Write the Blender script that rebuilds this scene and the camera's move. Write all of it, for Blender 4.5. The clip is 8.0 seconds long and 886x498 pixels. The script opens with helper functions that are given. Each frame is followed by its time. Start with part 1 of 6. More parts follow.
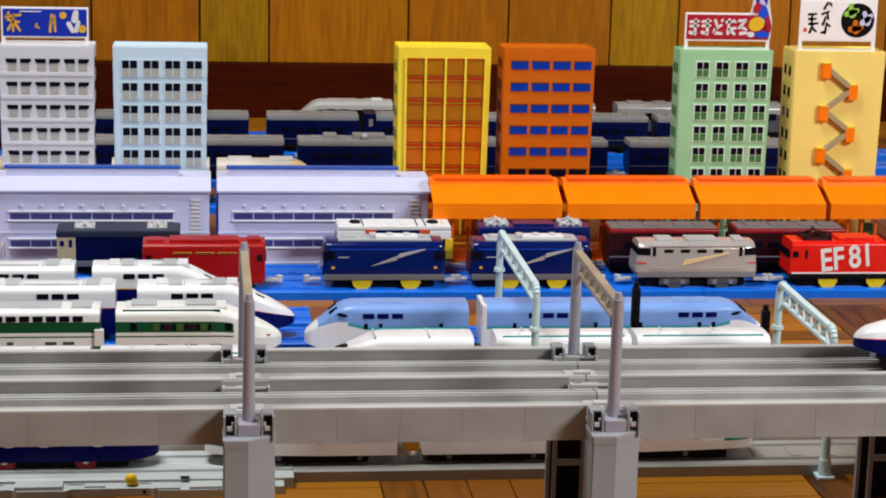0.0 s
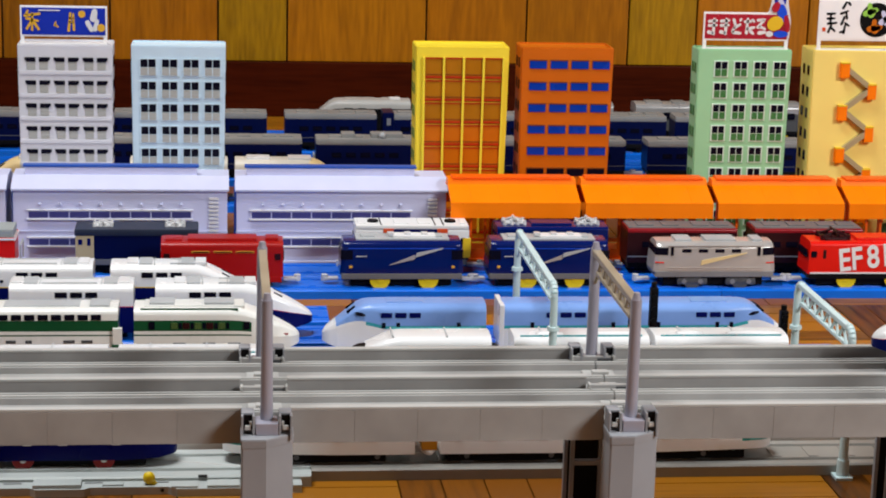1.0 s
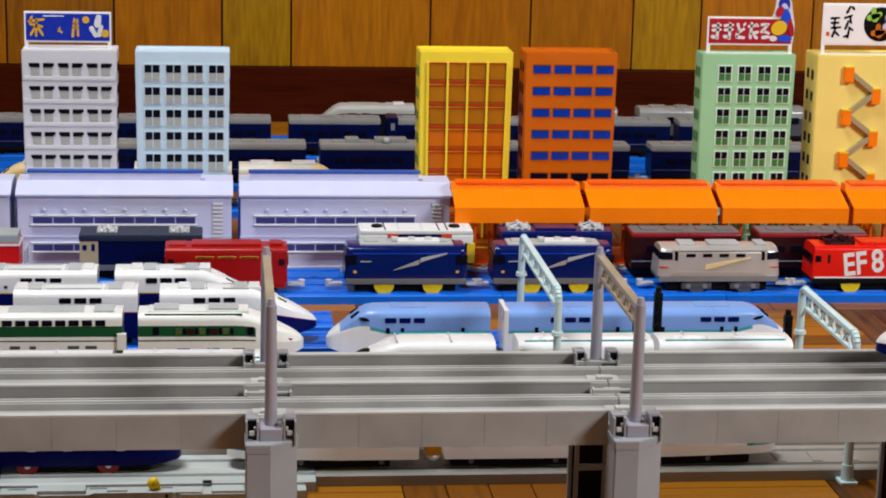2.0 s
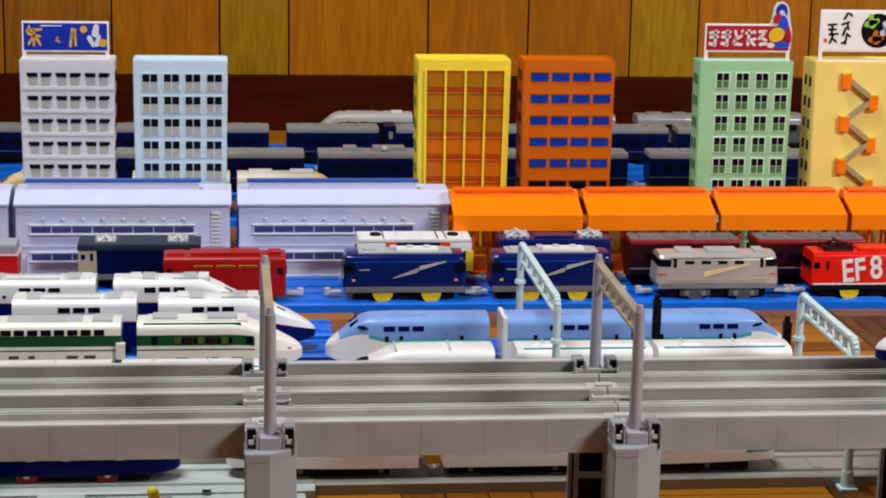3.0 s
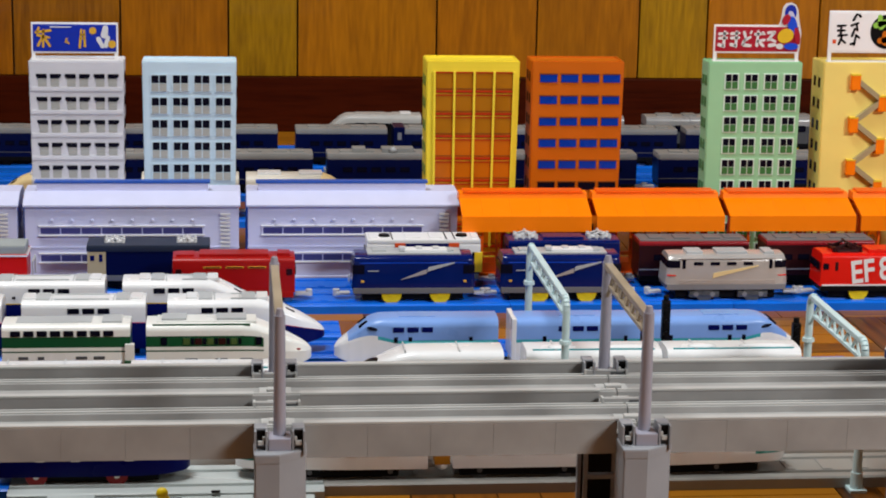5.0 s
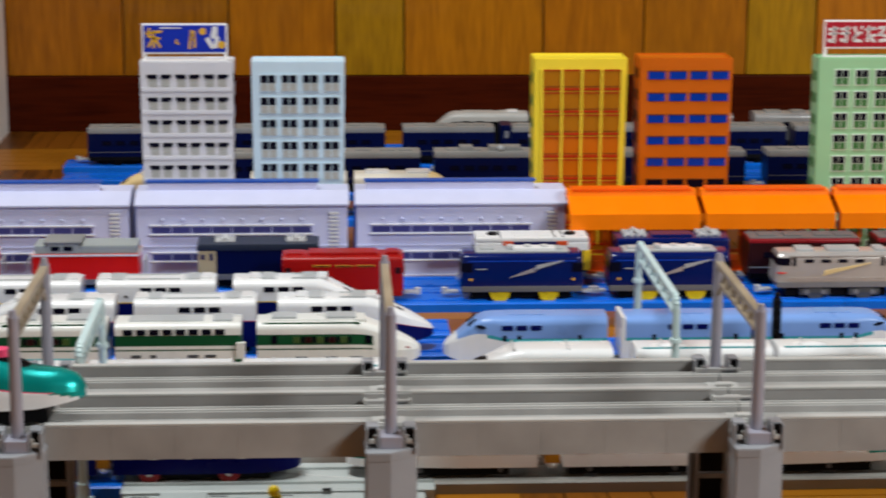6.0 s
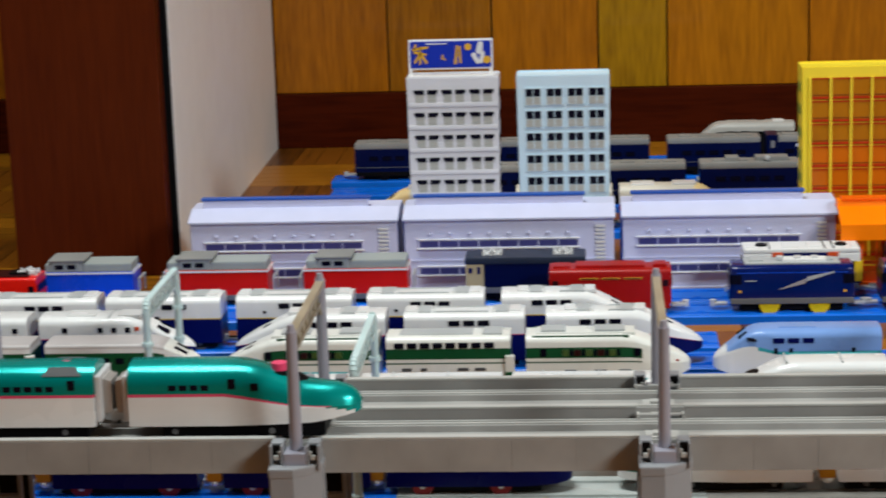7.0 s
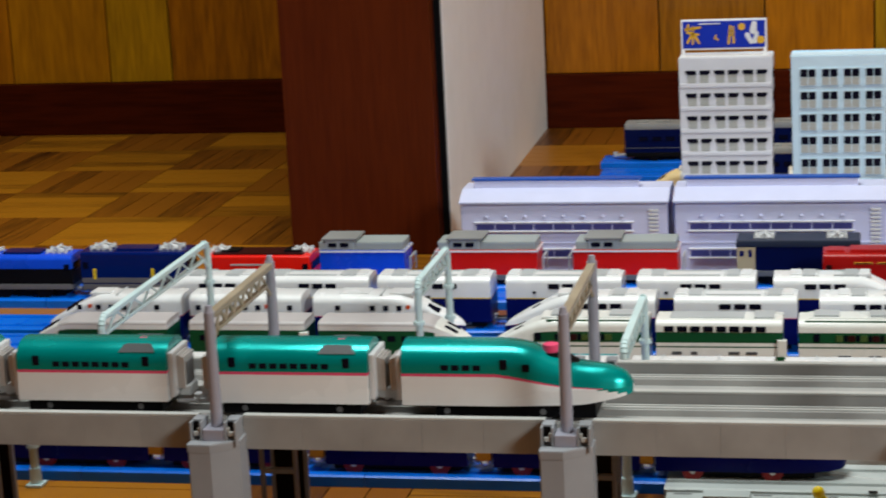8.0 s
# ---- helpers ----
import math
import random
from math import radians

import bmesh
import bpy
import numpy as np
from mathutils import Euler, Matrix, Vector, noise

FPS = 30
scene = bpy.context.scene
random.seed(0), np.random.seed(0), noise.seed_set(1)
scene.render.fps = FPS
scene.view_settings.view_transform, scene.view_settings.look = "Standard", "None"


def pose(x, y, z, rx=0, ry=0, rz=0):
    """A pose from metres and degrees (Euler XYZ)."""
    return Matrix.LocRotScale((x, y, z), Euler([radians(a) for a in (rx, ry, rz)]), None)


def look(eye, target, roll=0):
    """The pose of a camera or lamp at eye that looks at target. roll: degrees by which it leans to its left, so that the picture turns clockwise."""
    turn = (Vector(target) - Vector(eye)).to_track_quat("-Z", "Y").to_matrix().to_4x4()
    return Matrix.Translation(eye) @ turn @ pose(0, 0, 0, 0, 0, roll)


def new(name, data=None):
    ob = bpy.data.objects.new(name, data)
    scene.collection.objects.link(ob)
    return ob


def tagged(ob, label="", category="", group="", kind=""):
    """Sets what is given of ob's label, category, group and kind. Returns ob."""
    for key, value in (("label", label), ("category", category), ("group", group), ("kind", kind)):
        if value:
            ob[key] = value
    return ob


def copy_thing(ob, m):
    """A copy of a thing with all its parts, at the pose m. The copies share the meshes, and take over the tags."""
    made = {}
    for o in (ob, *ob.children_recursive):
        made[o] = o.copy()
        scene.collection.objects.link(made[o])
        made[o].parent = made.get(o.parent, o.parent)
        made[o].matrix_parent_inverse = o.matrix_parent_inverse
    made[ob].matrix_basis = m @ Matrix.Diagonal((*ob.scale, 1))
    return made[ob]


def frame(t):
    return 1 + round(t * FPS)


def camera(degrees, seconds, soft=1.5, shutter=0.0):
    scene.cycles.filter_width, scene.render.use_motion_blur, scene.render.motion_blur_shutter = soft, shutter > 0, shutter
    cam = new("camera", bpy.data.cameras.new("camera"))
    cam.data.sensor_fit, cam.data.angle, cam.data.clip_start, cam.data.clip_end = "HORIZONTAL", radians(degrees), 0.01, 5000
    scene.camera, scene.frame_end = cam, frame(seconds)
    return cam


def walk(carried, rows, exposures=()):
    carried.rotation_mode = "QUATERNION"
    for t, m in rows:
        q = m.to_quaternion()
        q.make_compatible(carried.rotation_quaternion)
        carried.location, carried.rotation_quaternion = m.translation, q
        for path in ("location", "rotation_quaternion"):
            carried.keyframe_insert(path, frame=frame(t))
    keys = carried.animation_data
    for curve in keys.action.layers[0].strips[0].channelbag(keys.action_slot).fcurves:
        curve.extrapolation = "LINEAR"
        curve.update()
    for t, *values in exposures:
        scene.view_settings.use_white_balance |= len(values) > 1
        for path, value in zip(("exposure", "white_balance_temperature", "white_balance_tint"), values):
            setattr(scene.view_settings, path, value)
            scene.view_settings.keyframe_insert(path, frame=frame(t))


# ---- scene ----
cam = camera(24.71, 8.0, soft=1.9, shutter=0.3)
EYE = (-0.0311, -1.1186, 0.4778)
# seconds, drift of the hand in metres (x, y, z), pan, downward tilt, roll in degrees
ROWS = [
    (0.0, 0.0029, 0.0, -0.0010, -7.06, 13.14, 1.55),
    (0.5, 0.0026, 0.0, -0.0009, -6.75, 13.16, 1.49),
    (1.0, 0.0024, 0.0, -0.0005, -6.56, 13.19, 1.55),
    (1.5, 0.0027, 0.0, -0.0002, -6.49, 13.14, 1.51),
    (3.0, 0.0025, 0.0005, -0.0003, -6.47, 12.83, 1.21),
    (3.5, 0.0004, 0.0, 0.0, -6.76, 12.72, 0.94),
    (4.0, 0.0027, 0.0004, 0.0002, -6.65, 12.71, 0.99),
    (5.5, 0.0008, 0.0, -0.0005, -6.02, 12.90, 1.12),
    (5.8, 0.0, 0.0, -0.0002, -5.22, 12.96, 0.85),
    (6.0, -0.0015, 0.0, 0.0001, -3.19, 12.90, 0.33),
    (6.2, -0.0042, -0.0005, 0.0012, -1.05, 12.75, -0.15),
    (6.5, -0.0078, -0.0020, 0.0026, 1.07, 12.56, -0.77),
    (6.8, -0.0087, -0.0012, 0.0020, 2.75, 12.50, -1.40),
    (7.0, -0.0091, -0.0008, 0.0016, 4.31, 12.48, -1.77),
    (7.5, -0.0107, 0.0005, 0.0016, 8.45, 12.49, -2.69),
    (8.0, -0.0140, 0.0, 0.0037, 12.00, 12.79, -2.82),
]
walk(cam, [(t, pose(EYE[0] + x, EYE[1] + y, EYE[2] + z, 90 - tilt, 0, pan) @ pose(0, 0, 0, 0, 0, roll))
           for t, x, y, z, pan, tilt, roll in ROWS],
     [(0.0, -0.02, 6500, 10), (1.5, -0.06, 6500, 10), (3.0, -0.11, 6500, 10), (5.5, -0.18, 6500, 9), (6.5, -0.20, 6500, 5), (8.0, -0.11, 6500, 3)])

# ---- light: key set by the post shadows, and an added far fill; neither seen ----
world = bpy.data.worlds.new("world")
scene.world = world
world.use_nodes = True
world.node_tree.nodes["Background"].inputs[0].default_value = (0.9, 0.95, 1.0, 1)
world.node_tree.nodes["Background"].inputs[1].default_value = 0.0
scene.view_settings.exposure = 0.0


def area_lamp(name, m, power, sx, sy, colour):
    data = bpy.data.lights.new(name, "AREA")
    data.shape, data.size, data.size_y, data.energy, data.color = "RECTANGLE", sx, sy, power, colour
    ob = new(name, data)
    ob.matrix_world = m
    return ob


# Direction follows the post shadows; height and distance are tuned, the fixture is unseen.
area_lamp("key_light", look((2.10, -1.50, 1.75), (2.10, -1.50, 0)), 138, 1.0, 1.0, (0.935, 0.963, 0.975))
# Added fill without a known source, to lift the back wall and cabinet.
area_lamp("far_fill_light", look((-0.50, 0.30, 2.33), (-0.50, 0.30, 0)), 63, 0.9, 0.9, (0.935, 0.963, 0.975))

# ---- materials ----
def shader(name):
    m = bpy.data.materials.new(name)
    m.use_nodes = True
    n = m.node_tree.nodes
    return m, n, m.node_tree.links, n["Principled BSDF"]


def plastic(name, rgb, rough=0.35, var=0.10, bump=0.02, metal=0.0, grain=220.0, coat=0.0, spec=0.35):
    """Moulded toy plastic: slight mottling, handling dirt and a fine uneven skin."""
    m, n, l, b = shader(name)
    co = n.new("ShaderNodeTexCoord")
    big, fine = n.new("ShaderNodeTexNoise"), n.new("ShaderNodeTexNoise")
    big.inputs["Scale"].default_value, big.inputs["Detail"].default_value = 28.0, 3.0
    fine.inputs["Scale"].default_value, fine.inputs["Detail"].default_value = grain * 3, 2.0
    for x in (big, fine):
        l.new(co.outputs["Object"], x.inputs["Vector"])
    info = n.new("ShaderNodeObjectInfo")
    mul = n.new("ShaderNodeMath")
    mul.operation = "MULTIPLY_ADD"
    l.new(info.outputs["Random"], mul.inputs[0])
    mul.inputs[1].default_value, mul.inputs[2].default_value = 0.06, 0.0
    add = n.new("ShaderNodeMath")
    l.new(big.outputs["Fac"], add.inputs[0])
    l.new(mul.outputs[0], add.inputs[1])
    ramp = n.new("ShaderNodeValToRGB")
    e = ramp.color_ramp.elements
    e[0].position, e[1].position = 0.3, 0.75
    e[0].color = (*[c * (1 - var) for c in rgb], 1)
    e[1].color = (*[min(1, c * (1 + var * 0.5)) for c in rgb], 1)
    l.new(add.outputs[0], ramp.inputs[0])
    l.new(ramp.outputs[0], b.inputs["Base Color"])
    rr = n.new("ShaderNodeMapRange")
    rr.inputs["To Min"].default_value, rr.inputs["To Max"].default_value = max(0.05, rough - 0.08), rough + 0.1
    l.new(big.outputs["Fac"], rr.inputs["Value"])
    l.new(rr.outputs["Result"], b.inputs["Roughness"])
    bp = n.new("ShaderNodeBump")
    bp.inputs["Strength"].default_value, bp.inputs["Distance"].default_value = bump * 4, 0.0004
    l.new(fine.outputs["Fac"], bp.inputs["Height"])
    l.new(bp.outputs["Normal"], b.inputs["Normal"])
    b.inputs["Metallic"].default_value = metal
    b.inputs["Coat Weight"].default_value = coat
    b.inputs["Specular IOR Level"].default_value = spec
    return m


def wood(name, dark, light, axis="Z", rough=0.35, stretch=14.0, spread=0.5, coat=0.0, spec=0.3, island=False, figured=0.35, hue=0.0, grainy=1.0, pores=14.0):
    """Varnished wood: long grain along an axis, cathedral figure, a different tone for each board."""
    m, n, l, b = shader(name)
    co = n.new("ShaderNodeTexCoord")
    info = n.new("ShaderNodeNewGeometry" if island else "ShaderNodeObjectInfo")
    own = info.outputs["Random Per Island" if island else "Random"]
    off = n.new("ShaderNodeVectorMath")
    off.operation = "MULTIPLY_ADD"
    l.new(own, off.inputs[0])
    off.inputs[1].default_value = (7.3, 3.1, 5.7)
    l.new(co.outputs["Object"], off.inputs[2])
    mp = n.new("ShaderNodeMapping")
    sc = {"X": (1, stretch, stretch), "Y": (stretch, 1, stretch), "Z": (stretch, stretch, 1)}[axis]
    mp.inputs["Scale"].default_value = sc
    l.new(off.outputs[0], mp.inputs["Vector"])
    figure, fine = n.new("ShaderNodeTexNoise"), n.new("ShaderNodeTexNoise")
    figure.inputs["Scale"].default_value, figure.inputs["Detail"].default_value = 1.6, 4.0
    figure.inputs["Distortion"].default_value = 1.2
    fine.inputs["Scale"].default_value, fine.inputs["Detail"].default_value = pores, 5.0
    for x in (figure, fine):
        l.new(mp.outputs[0], x.inputs["Vector"])
    rings = n.new("ShaderNodeMath")
    rings.operation = "MULTIPLY"
    rings.inputs[1].default_value = 6.0
    l.new(figure.outputs["Fac"], rings.inputs[0])
    frac = n.new("ShaderNodeMath")
    frac.operation = "PINGPONG"
    frac.inputs[1].default_value = 0.5
    l.new(rings.outputs[0], frac.inputs[0])
    mix = n.new("ShaderNodeMath")
    mix.operation = "MULTIPLY_ADD"
    mix.inputs[1].default_value = figured
    l.new(frac.outputs[0], mix.inputs[0])
    soft_ = n.new("ShaderNodeMapRange")
    soft_.inputs["To Min"].default_value, soft_.inputs["To Max"].default_value = 0.5 - grainy / 2, 0.5 + grainy / 2
    l.new(fine.outputs["Fac"], soft_.inputs["Value"])
    l.new(soft_.outputs["Result"], mix.inputs[2])
    tone = n.new("ShaderNodeMath")
    tone.operation = "MULTIPLY_ADD"
    tone.inputs[1].default_value = spread
    l.new(own, tone.inputs[0])
    l.new(mix.outputs[0], tone.inputs[2])
    ramp = n.new("ShaderNodeValToRGB")
    e = ramp.color_ramp.elements
    e[0].position, e[1].position = 0.35, 0.65 + spread
    e[0].color, e[1].color = (*dark, 1), (*light, 1)
    l.new(tone.outputs[0], ramp.inputs[0])
    cast = n.new("ShaderNodeMath")
    cast.operation = "MULTIPLY"
    cast.inputs[1].default_value = 7.31
    l.new(own, cast.inputs[0])
    part_of = n.new("ShaderNodeMath")
    part_of.operation = "FRACT"
    l.new(cast.outputs[0], part_of.inputs[0])
    tint = n.new("ShaderNodeValToRGB")
    q = tint.color_ramp.elements
    q[0].color, q[1].color = (1 + hue, 1 - hue * 0.8, 1 - hue, 1), (1 - hue * 0.5, 1 + hue * 0.35, 1 + hue, 1)
    l.new(part_of.outputs[0], tint.inputs[0])
    both_ = n.new("ShaderNodeMix")
    both_.data_type, both_.blend_type = "RGBA", "MULTIPLY"
    both_.inputs[0].default_value = 1.0
    l.new(ramp.outputs[0], both_.inputs[6])
    l.new(tint.outputs[0], both_.inputs[7])
    l.new(both_.outputs[2], b.inputs["Base Color"])
    b.inputs["Roughness"].default_value = rough
    b.inputs["Specular IOR Level"].default_value = spec
    b.inputs["Coat Weight"].default_value = coat
    bp = n.new("ShaderNodeBump")
    bp.inputs["Strength"].default_value, bp.inputs["Distance"].default_value = 0.15, 0.0005
    l.new(fine.outputs["Fac"], bp.inputs["Height"])
    l.new(bp.outputs["Normal"], b.inputs["Normal"])
    return m


M = {
    "wall_wood": wood("wall_wood", (0.125, 0.038, 0.0005), (0.46, 0.174, 0.0018), "Z", 0.35, 9, 0.30, 0.10, figured=0.30, hue=0.08, grainy=0.5, pores=24.0),
    "wall_wood_pale": wood("wall_wood_pale", (0.14, 0.060, 0.0007), (0.45, 0.225, 0.0028), "Z", 0.35, 9, 0.16, 0.10, figured=0.22, hue=0.05, grainy=0.5, pores=24.0),
    "groove": plastic("groove", (0.03, 0.012, 0.004), 0.7),
    "dado": wood("dado", (0.026, 0.0030, 0.0006), (0.055, 0.0070, 0.0012), "X", 0.45, 12, 0.1, spec=0.05),
    "cabinet_brown": wood("cabinet_brown", (0.058, 0.0082, 0.0016), (0.094, 0.015, 0.0027), "Z", 0.4, 16, 0.1, spec=0.10, figured=0.2, grainy=0.6, pores=22.0),
    # The y strips are coloured darker, standing in for the grain's directional sheen.
    "parquet_x": wood("parquet_x", (0.036, 0.0098, 0.0008), (0.33, 0.124, 0.0055), "X", 0.38, 14, 0.85, 0.05),
    "parquet_y": wood("parquet_y", (0.020, 0.0052, 0.0005), (0.215, 0.069, 0.004), "Y", 0.38, 14, 0.85, 0.05),
    "parquet_x_rest": wood("parquet_x_rest", (0.036, 0.0098, 0.0008), (0.33, 0.124, 0.0055), "X", 0.38, 14, 0.85, 0.05, island=True),
    "parquet_y_rest": wood("parquet_y_rest", (0.020, 0.0052, 0.0005), (0.215, 0.069, 0.004), "Y", 0.38, 14, 0.85, 0.05, island=True),
    "plaster": plastic("plaster", (0.78, 0.76, 0.73), 0.8, 0.05),
    "ceiling": plastic("dim_ceiling", (0.32, 0.30, 0.28), 0.9, 0.05),
    "cab_white": plastic("cabinet_white", (0.95, 0.95, 0.95), 0.45, 0.04),
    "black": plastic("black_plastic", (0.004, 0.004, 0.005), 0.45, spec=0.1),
    "glass": plastic("window_dark", (0.004, 0.004, 0.012), 0.2, 0.2, spec=0.12),
    "via": plastic("viaduct_grey", (0.315, 0.312, 0.305), 0.45, 0.20),
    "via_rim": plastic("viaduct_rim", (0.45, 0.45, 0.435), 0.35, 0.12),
    # Lighter copy of the viaduct grey: overhead light on the bed, held in colour.
    "via_bed": plastic("viaduct_bed", (0.34, 0.335, 0.325), 0.4, 0.22),
    "side_wall": plastic("dark_wall", (0.16, 0.09, 0.05), 0.7, 0.1),
    "steel": plastic("coach_steel", (0.20, 0.20, 0.21), 0.35, 0.15),
    "hatch": plastic("hatch_grey", (0.07, 0.075, 0.08), 0.4, 0.1),
    "pier": plastic("pier_grey", (0.268, 0.276, 0.298), 0.42, 0.10),
    "pole": plastic("pole_grey", (0.33, 0.325, 0.39), 0.35, 0.1, metal=0.15),
    "beam": plastic("beam_worn", (0.34, 0.28, 0.20), 0.4, 0.2, metal=0.1),
    "mint": plastic("mint_plastic", (0.54, 0.68, 0.69), 0.4, 0.08),
    "rail_blue": plastic("rail_blue", (0.002, 0.135, 0.68), 0.3, 0.12, spec=0.3),
    "rail_grey": plastic("rail_grey", (0.29, 0.28, 0.255), 0.4, 0.12),
    "rail_pale": plastic("rail_pale", (0.46, 0.50, 0.49), 0.4, 0.08),
    "teal": plastic("teal_gloss", (0.003, 0.33, 0.305), 0.24, 0.06, metal=0.55, coat=0.15),
    "pink": plastic("pink_stripe", (0.70, 0.06, 0.16), 0.3),
    "e_white": plastic("train_white", (0.75, 0.755, 0.76), 0.25, 0.05, coat=0.3),
    "cream": plastic("train_cream", (0.73, 0.735, 0.70), 0.28, 0.06, coat=0.2),
    "navy": plastic("train_navy", (0.001, 0.004, 0.085), 0.3, 0.1, spec=0.12),
    "loco_blue": plastic("loco_blue", (0.001, 0.009, 0.098), 0.16, 0.08, coat=0.15, spec=0.25),
    "mid_blue": plastic("mid_blue", (0.006, 0.075, 0.70), 0.28, 0.1, coat=0.1),
    "dark_navy": plastic("coach_navy", (0.001, 0.004, 0.042), 0.3, 0.15, spec=0.12),
    "ltblue": plastic("light_blue", (0.19, 0.34, 0.71), 0.3, 0.08, coat=0.2),
    "teal_line": plastic("teal_line", (0.03, 0.32, 0.36), 0.35),
    "green": plastic("train_green", (0.004, 0.072, 0.024), 0.3, 0.12),
    "red": plastic("loco_red", (0.72, 0.008, 0.003), 0.3, 0.08, coat=0.05),
    "crimson": plastic("crimson", (0.34, 0.003, 0.003), 0.35, 0.12, coat=0.0),
    "maroon": plastic("maroon", (0.024, 0.002, 0.004), 0.35, 0.12),
    "grey_roof": plastic("roof_grey", (0.14, 0.14, 0.145), 0.5, 0.12),
    "pale_grey": plastic("pale_grey", (0.42, 0.44, 0.45), 0.4, 0.1),
    "silver": plastic("silver", (0.53, 0.505, 0.485), 0.22, 0.10, metal=0.35),
    "yellow_wheel": plastic("yellow_wheel", (0.80, 0.58, 0.01), 0.35),
    "red_wheel": plastic("red_wheel", (0.30, 0.012, 0.012), 0.4),
    "orange_canopy": plastic("orange_canopy", (1.0, 0.215, 0.0), 0.4, 0.06, spec=0.2),
    "orange_dark": plastic("orange_fence", (0.90, 0.12, 0.0), 0.4, 0.06),
    "lav": plastic("lavender", (0.66, 0.68, 0.92), 0.45, 0.05),
    "lav_roof": plastic("lavender_roof", (0.58, 0.60, 0.80), 0.4, 0.05),
    "lav_win": plastic("lavender_window", (0.06, 0.06, 0.22), 0.3, 0.2),
    "b_grey": plastic("tower_grey", (0.66, 0.66, 0.70), 0.5, 0.05),
    "b_blue": plastic("tower_blue", (0.58, 0.73, 0.83), 0.45, 0.05),
    "b_yellow": plastic("tower_yellow", (0.90, 0.71, 0.045), 0.4, 0.05),
    "b_orange": plastic("tower_orange", (0.60, 0.13, 0.0), 0.4, 0.06),
    "b_green": plastic("tower_green", (0.33, 0.64, 0.36), 0.45, 0.05),
    "b_cream": plastic("tower_cream", (0.92, 0.74, 0.20), 0.45, 0.05),
    "win_grey": plastic("shutter_grey", (0.42, 0.42, 0.39), 0.5, 0.1),
    "win_blue": plastic("win_blue", (0.001, 0.038, 0.38), 0.25, spec=0.2),
    "win_green": plastic("win_green", (0.05, 0.19, 0.05), 0.4),
    "win_olive": plastic("win_olive", (0.06, 0.11, 0.03), 0.3),
    "win_white": plastic("win_white", (0.68, 0.84, 0.72), 0.4),
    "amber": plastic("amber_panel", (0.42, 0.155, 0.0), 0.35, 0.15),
    "rust": plastic("rust_bar", (0.48, 0.028, 0.0), 0.4),
    "yellow": plastic("yellow_panel", (0.80, 0.52, 0.02), 0.4),
    "stair": plastic("stair_grey", (0.38, 0.31, 0.17), 0.5),
    "sign_white": plastic("sign_white", (0.76, 0.76, 0.76), 0.4, 0.03),
    "sign_blue": plastic("sign_blue", (0.006, 0.03, 0.42), 0.35),
    "sign_red": plastic("sign_red", (0.42, 0.01, 0.03), 0.35),
    "gold": plastic("sign_gold", (0.75, 0.42, 0.04), 0.4),
    "dark_slate": plastic("slate_roof", (0.022, 0.030, 0.052), 0.4, 0.15, spec=0.2),
    "orange_mark": plastic("orange_mark", (0.75, 0.09, 0.02), 0.4),
    "cream_warm": plastic("cream_warm", (0.78, 0.60, 0.30), 0.35, 0.08),
    "shed_blue": plastic("shed_blue", (0.02, 0.09, 0.42), 0.4),
    "b_blue_deep": plastic("tower_blue_deep", (0.52, 0.68, 0.79), 0.45, 0.05),
    "amber_orange": plastic("amber_bright", (0.58, 0.14, 0.0), 0.35, 0.1),
    "rust_dark": plastic("rust_dark", (0.20, 0.045, 0.004), 0.4),
    "win_green_bright": plastic("leaf_green", (0.30, 0.62, 0.08), 0.4),
    "panto": plastic("pantograph_grey", (0.66, 0.67, 0.68), 0.35, 0.1, metal=0.2),
    "coach_red": plastic("coach_red", (0.24, 0.006, 0.012), 0.3, 0.12),
    "roof_mauve": plastic("mauve_roof", (0.46, 0.43, 0.43), 0.4, 0.1),
    "bellows": plastic("bellows_white", (0.56, 0.56, 0.57), 0.3, 0.1),
    "skirt_navy": plastic("skirt_navy", (0.0004, 0.003, 0.085), 0.25, 0.1, spec=0.14),
    "sign_face": plastic("sign_face", (0.93, 0.93, 0.93), 0.4, 0.03),
    "coach_roof": plastic("coach_roof", (0.25, 0.25, 0.24), 0.5, 0.12),
    "silver_white": plastic("silver_white", (0.46, 0.46, 0.44), 0.35, 0.10),
    "hook_gold": plastic("hook_gold", (0.52, 0.22, 0.015), 0.4, 0.1),
    "steel_roof": plastic("steel_roof", (0.40, 0.40, 0.40), 0.3, 0.15, metal=0.3),
    "cream_dull": plastic("cream_dull", (0.62, 0.58, 0.50), 0.4, 0.1),
    "hood_grey": plastic("hood_grey", (0.34, 0.37, 0.36), 0.4, 0.1),
    "tan": plastic("tan_panel", (0.50, 0.40, 0.22), 0.4),
}

# ---- building tools ----
def place(ob, parent=None):
    if parent is not None:
        ob.parent = parent
    return ob


def part(name, bm, material, parent=None, label=""):
    """Links a bmesh as one mesh object, under a thing or a part."""
    me = bpy.data.meshes.new(name)
    bmesh.ops.recalc_face_normals(bm, faces=bm.faces)
    bm.to_mesh(me)
    bm.free()
    for m in material if isinstance(material, (list, tuple)) else (material,):
        me.materials.append(m)
    ob = new(name, me)
    place(ob, parent)
    if label:
        tagged(ob, label)
    return ob


def again(name, me, parent, m):
    """One more object on a mesh that another piece already has."""
    ob = new(name, me)
    ob.parent = parent
    ob.matrix_basis = m
    return ob


def thing(name, m, label, category, group="", kind=""):
    ob = new(name)
    ob.empty_display_size = 0.01
    ob.matrix_world = m
    return tagged(ob, label, category, group, kind)


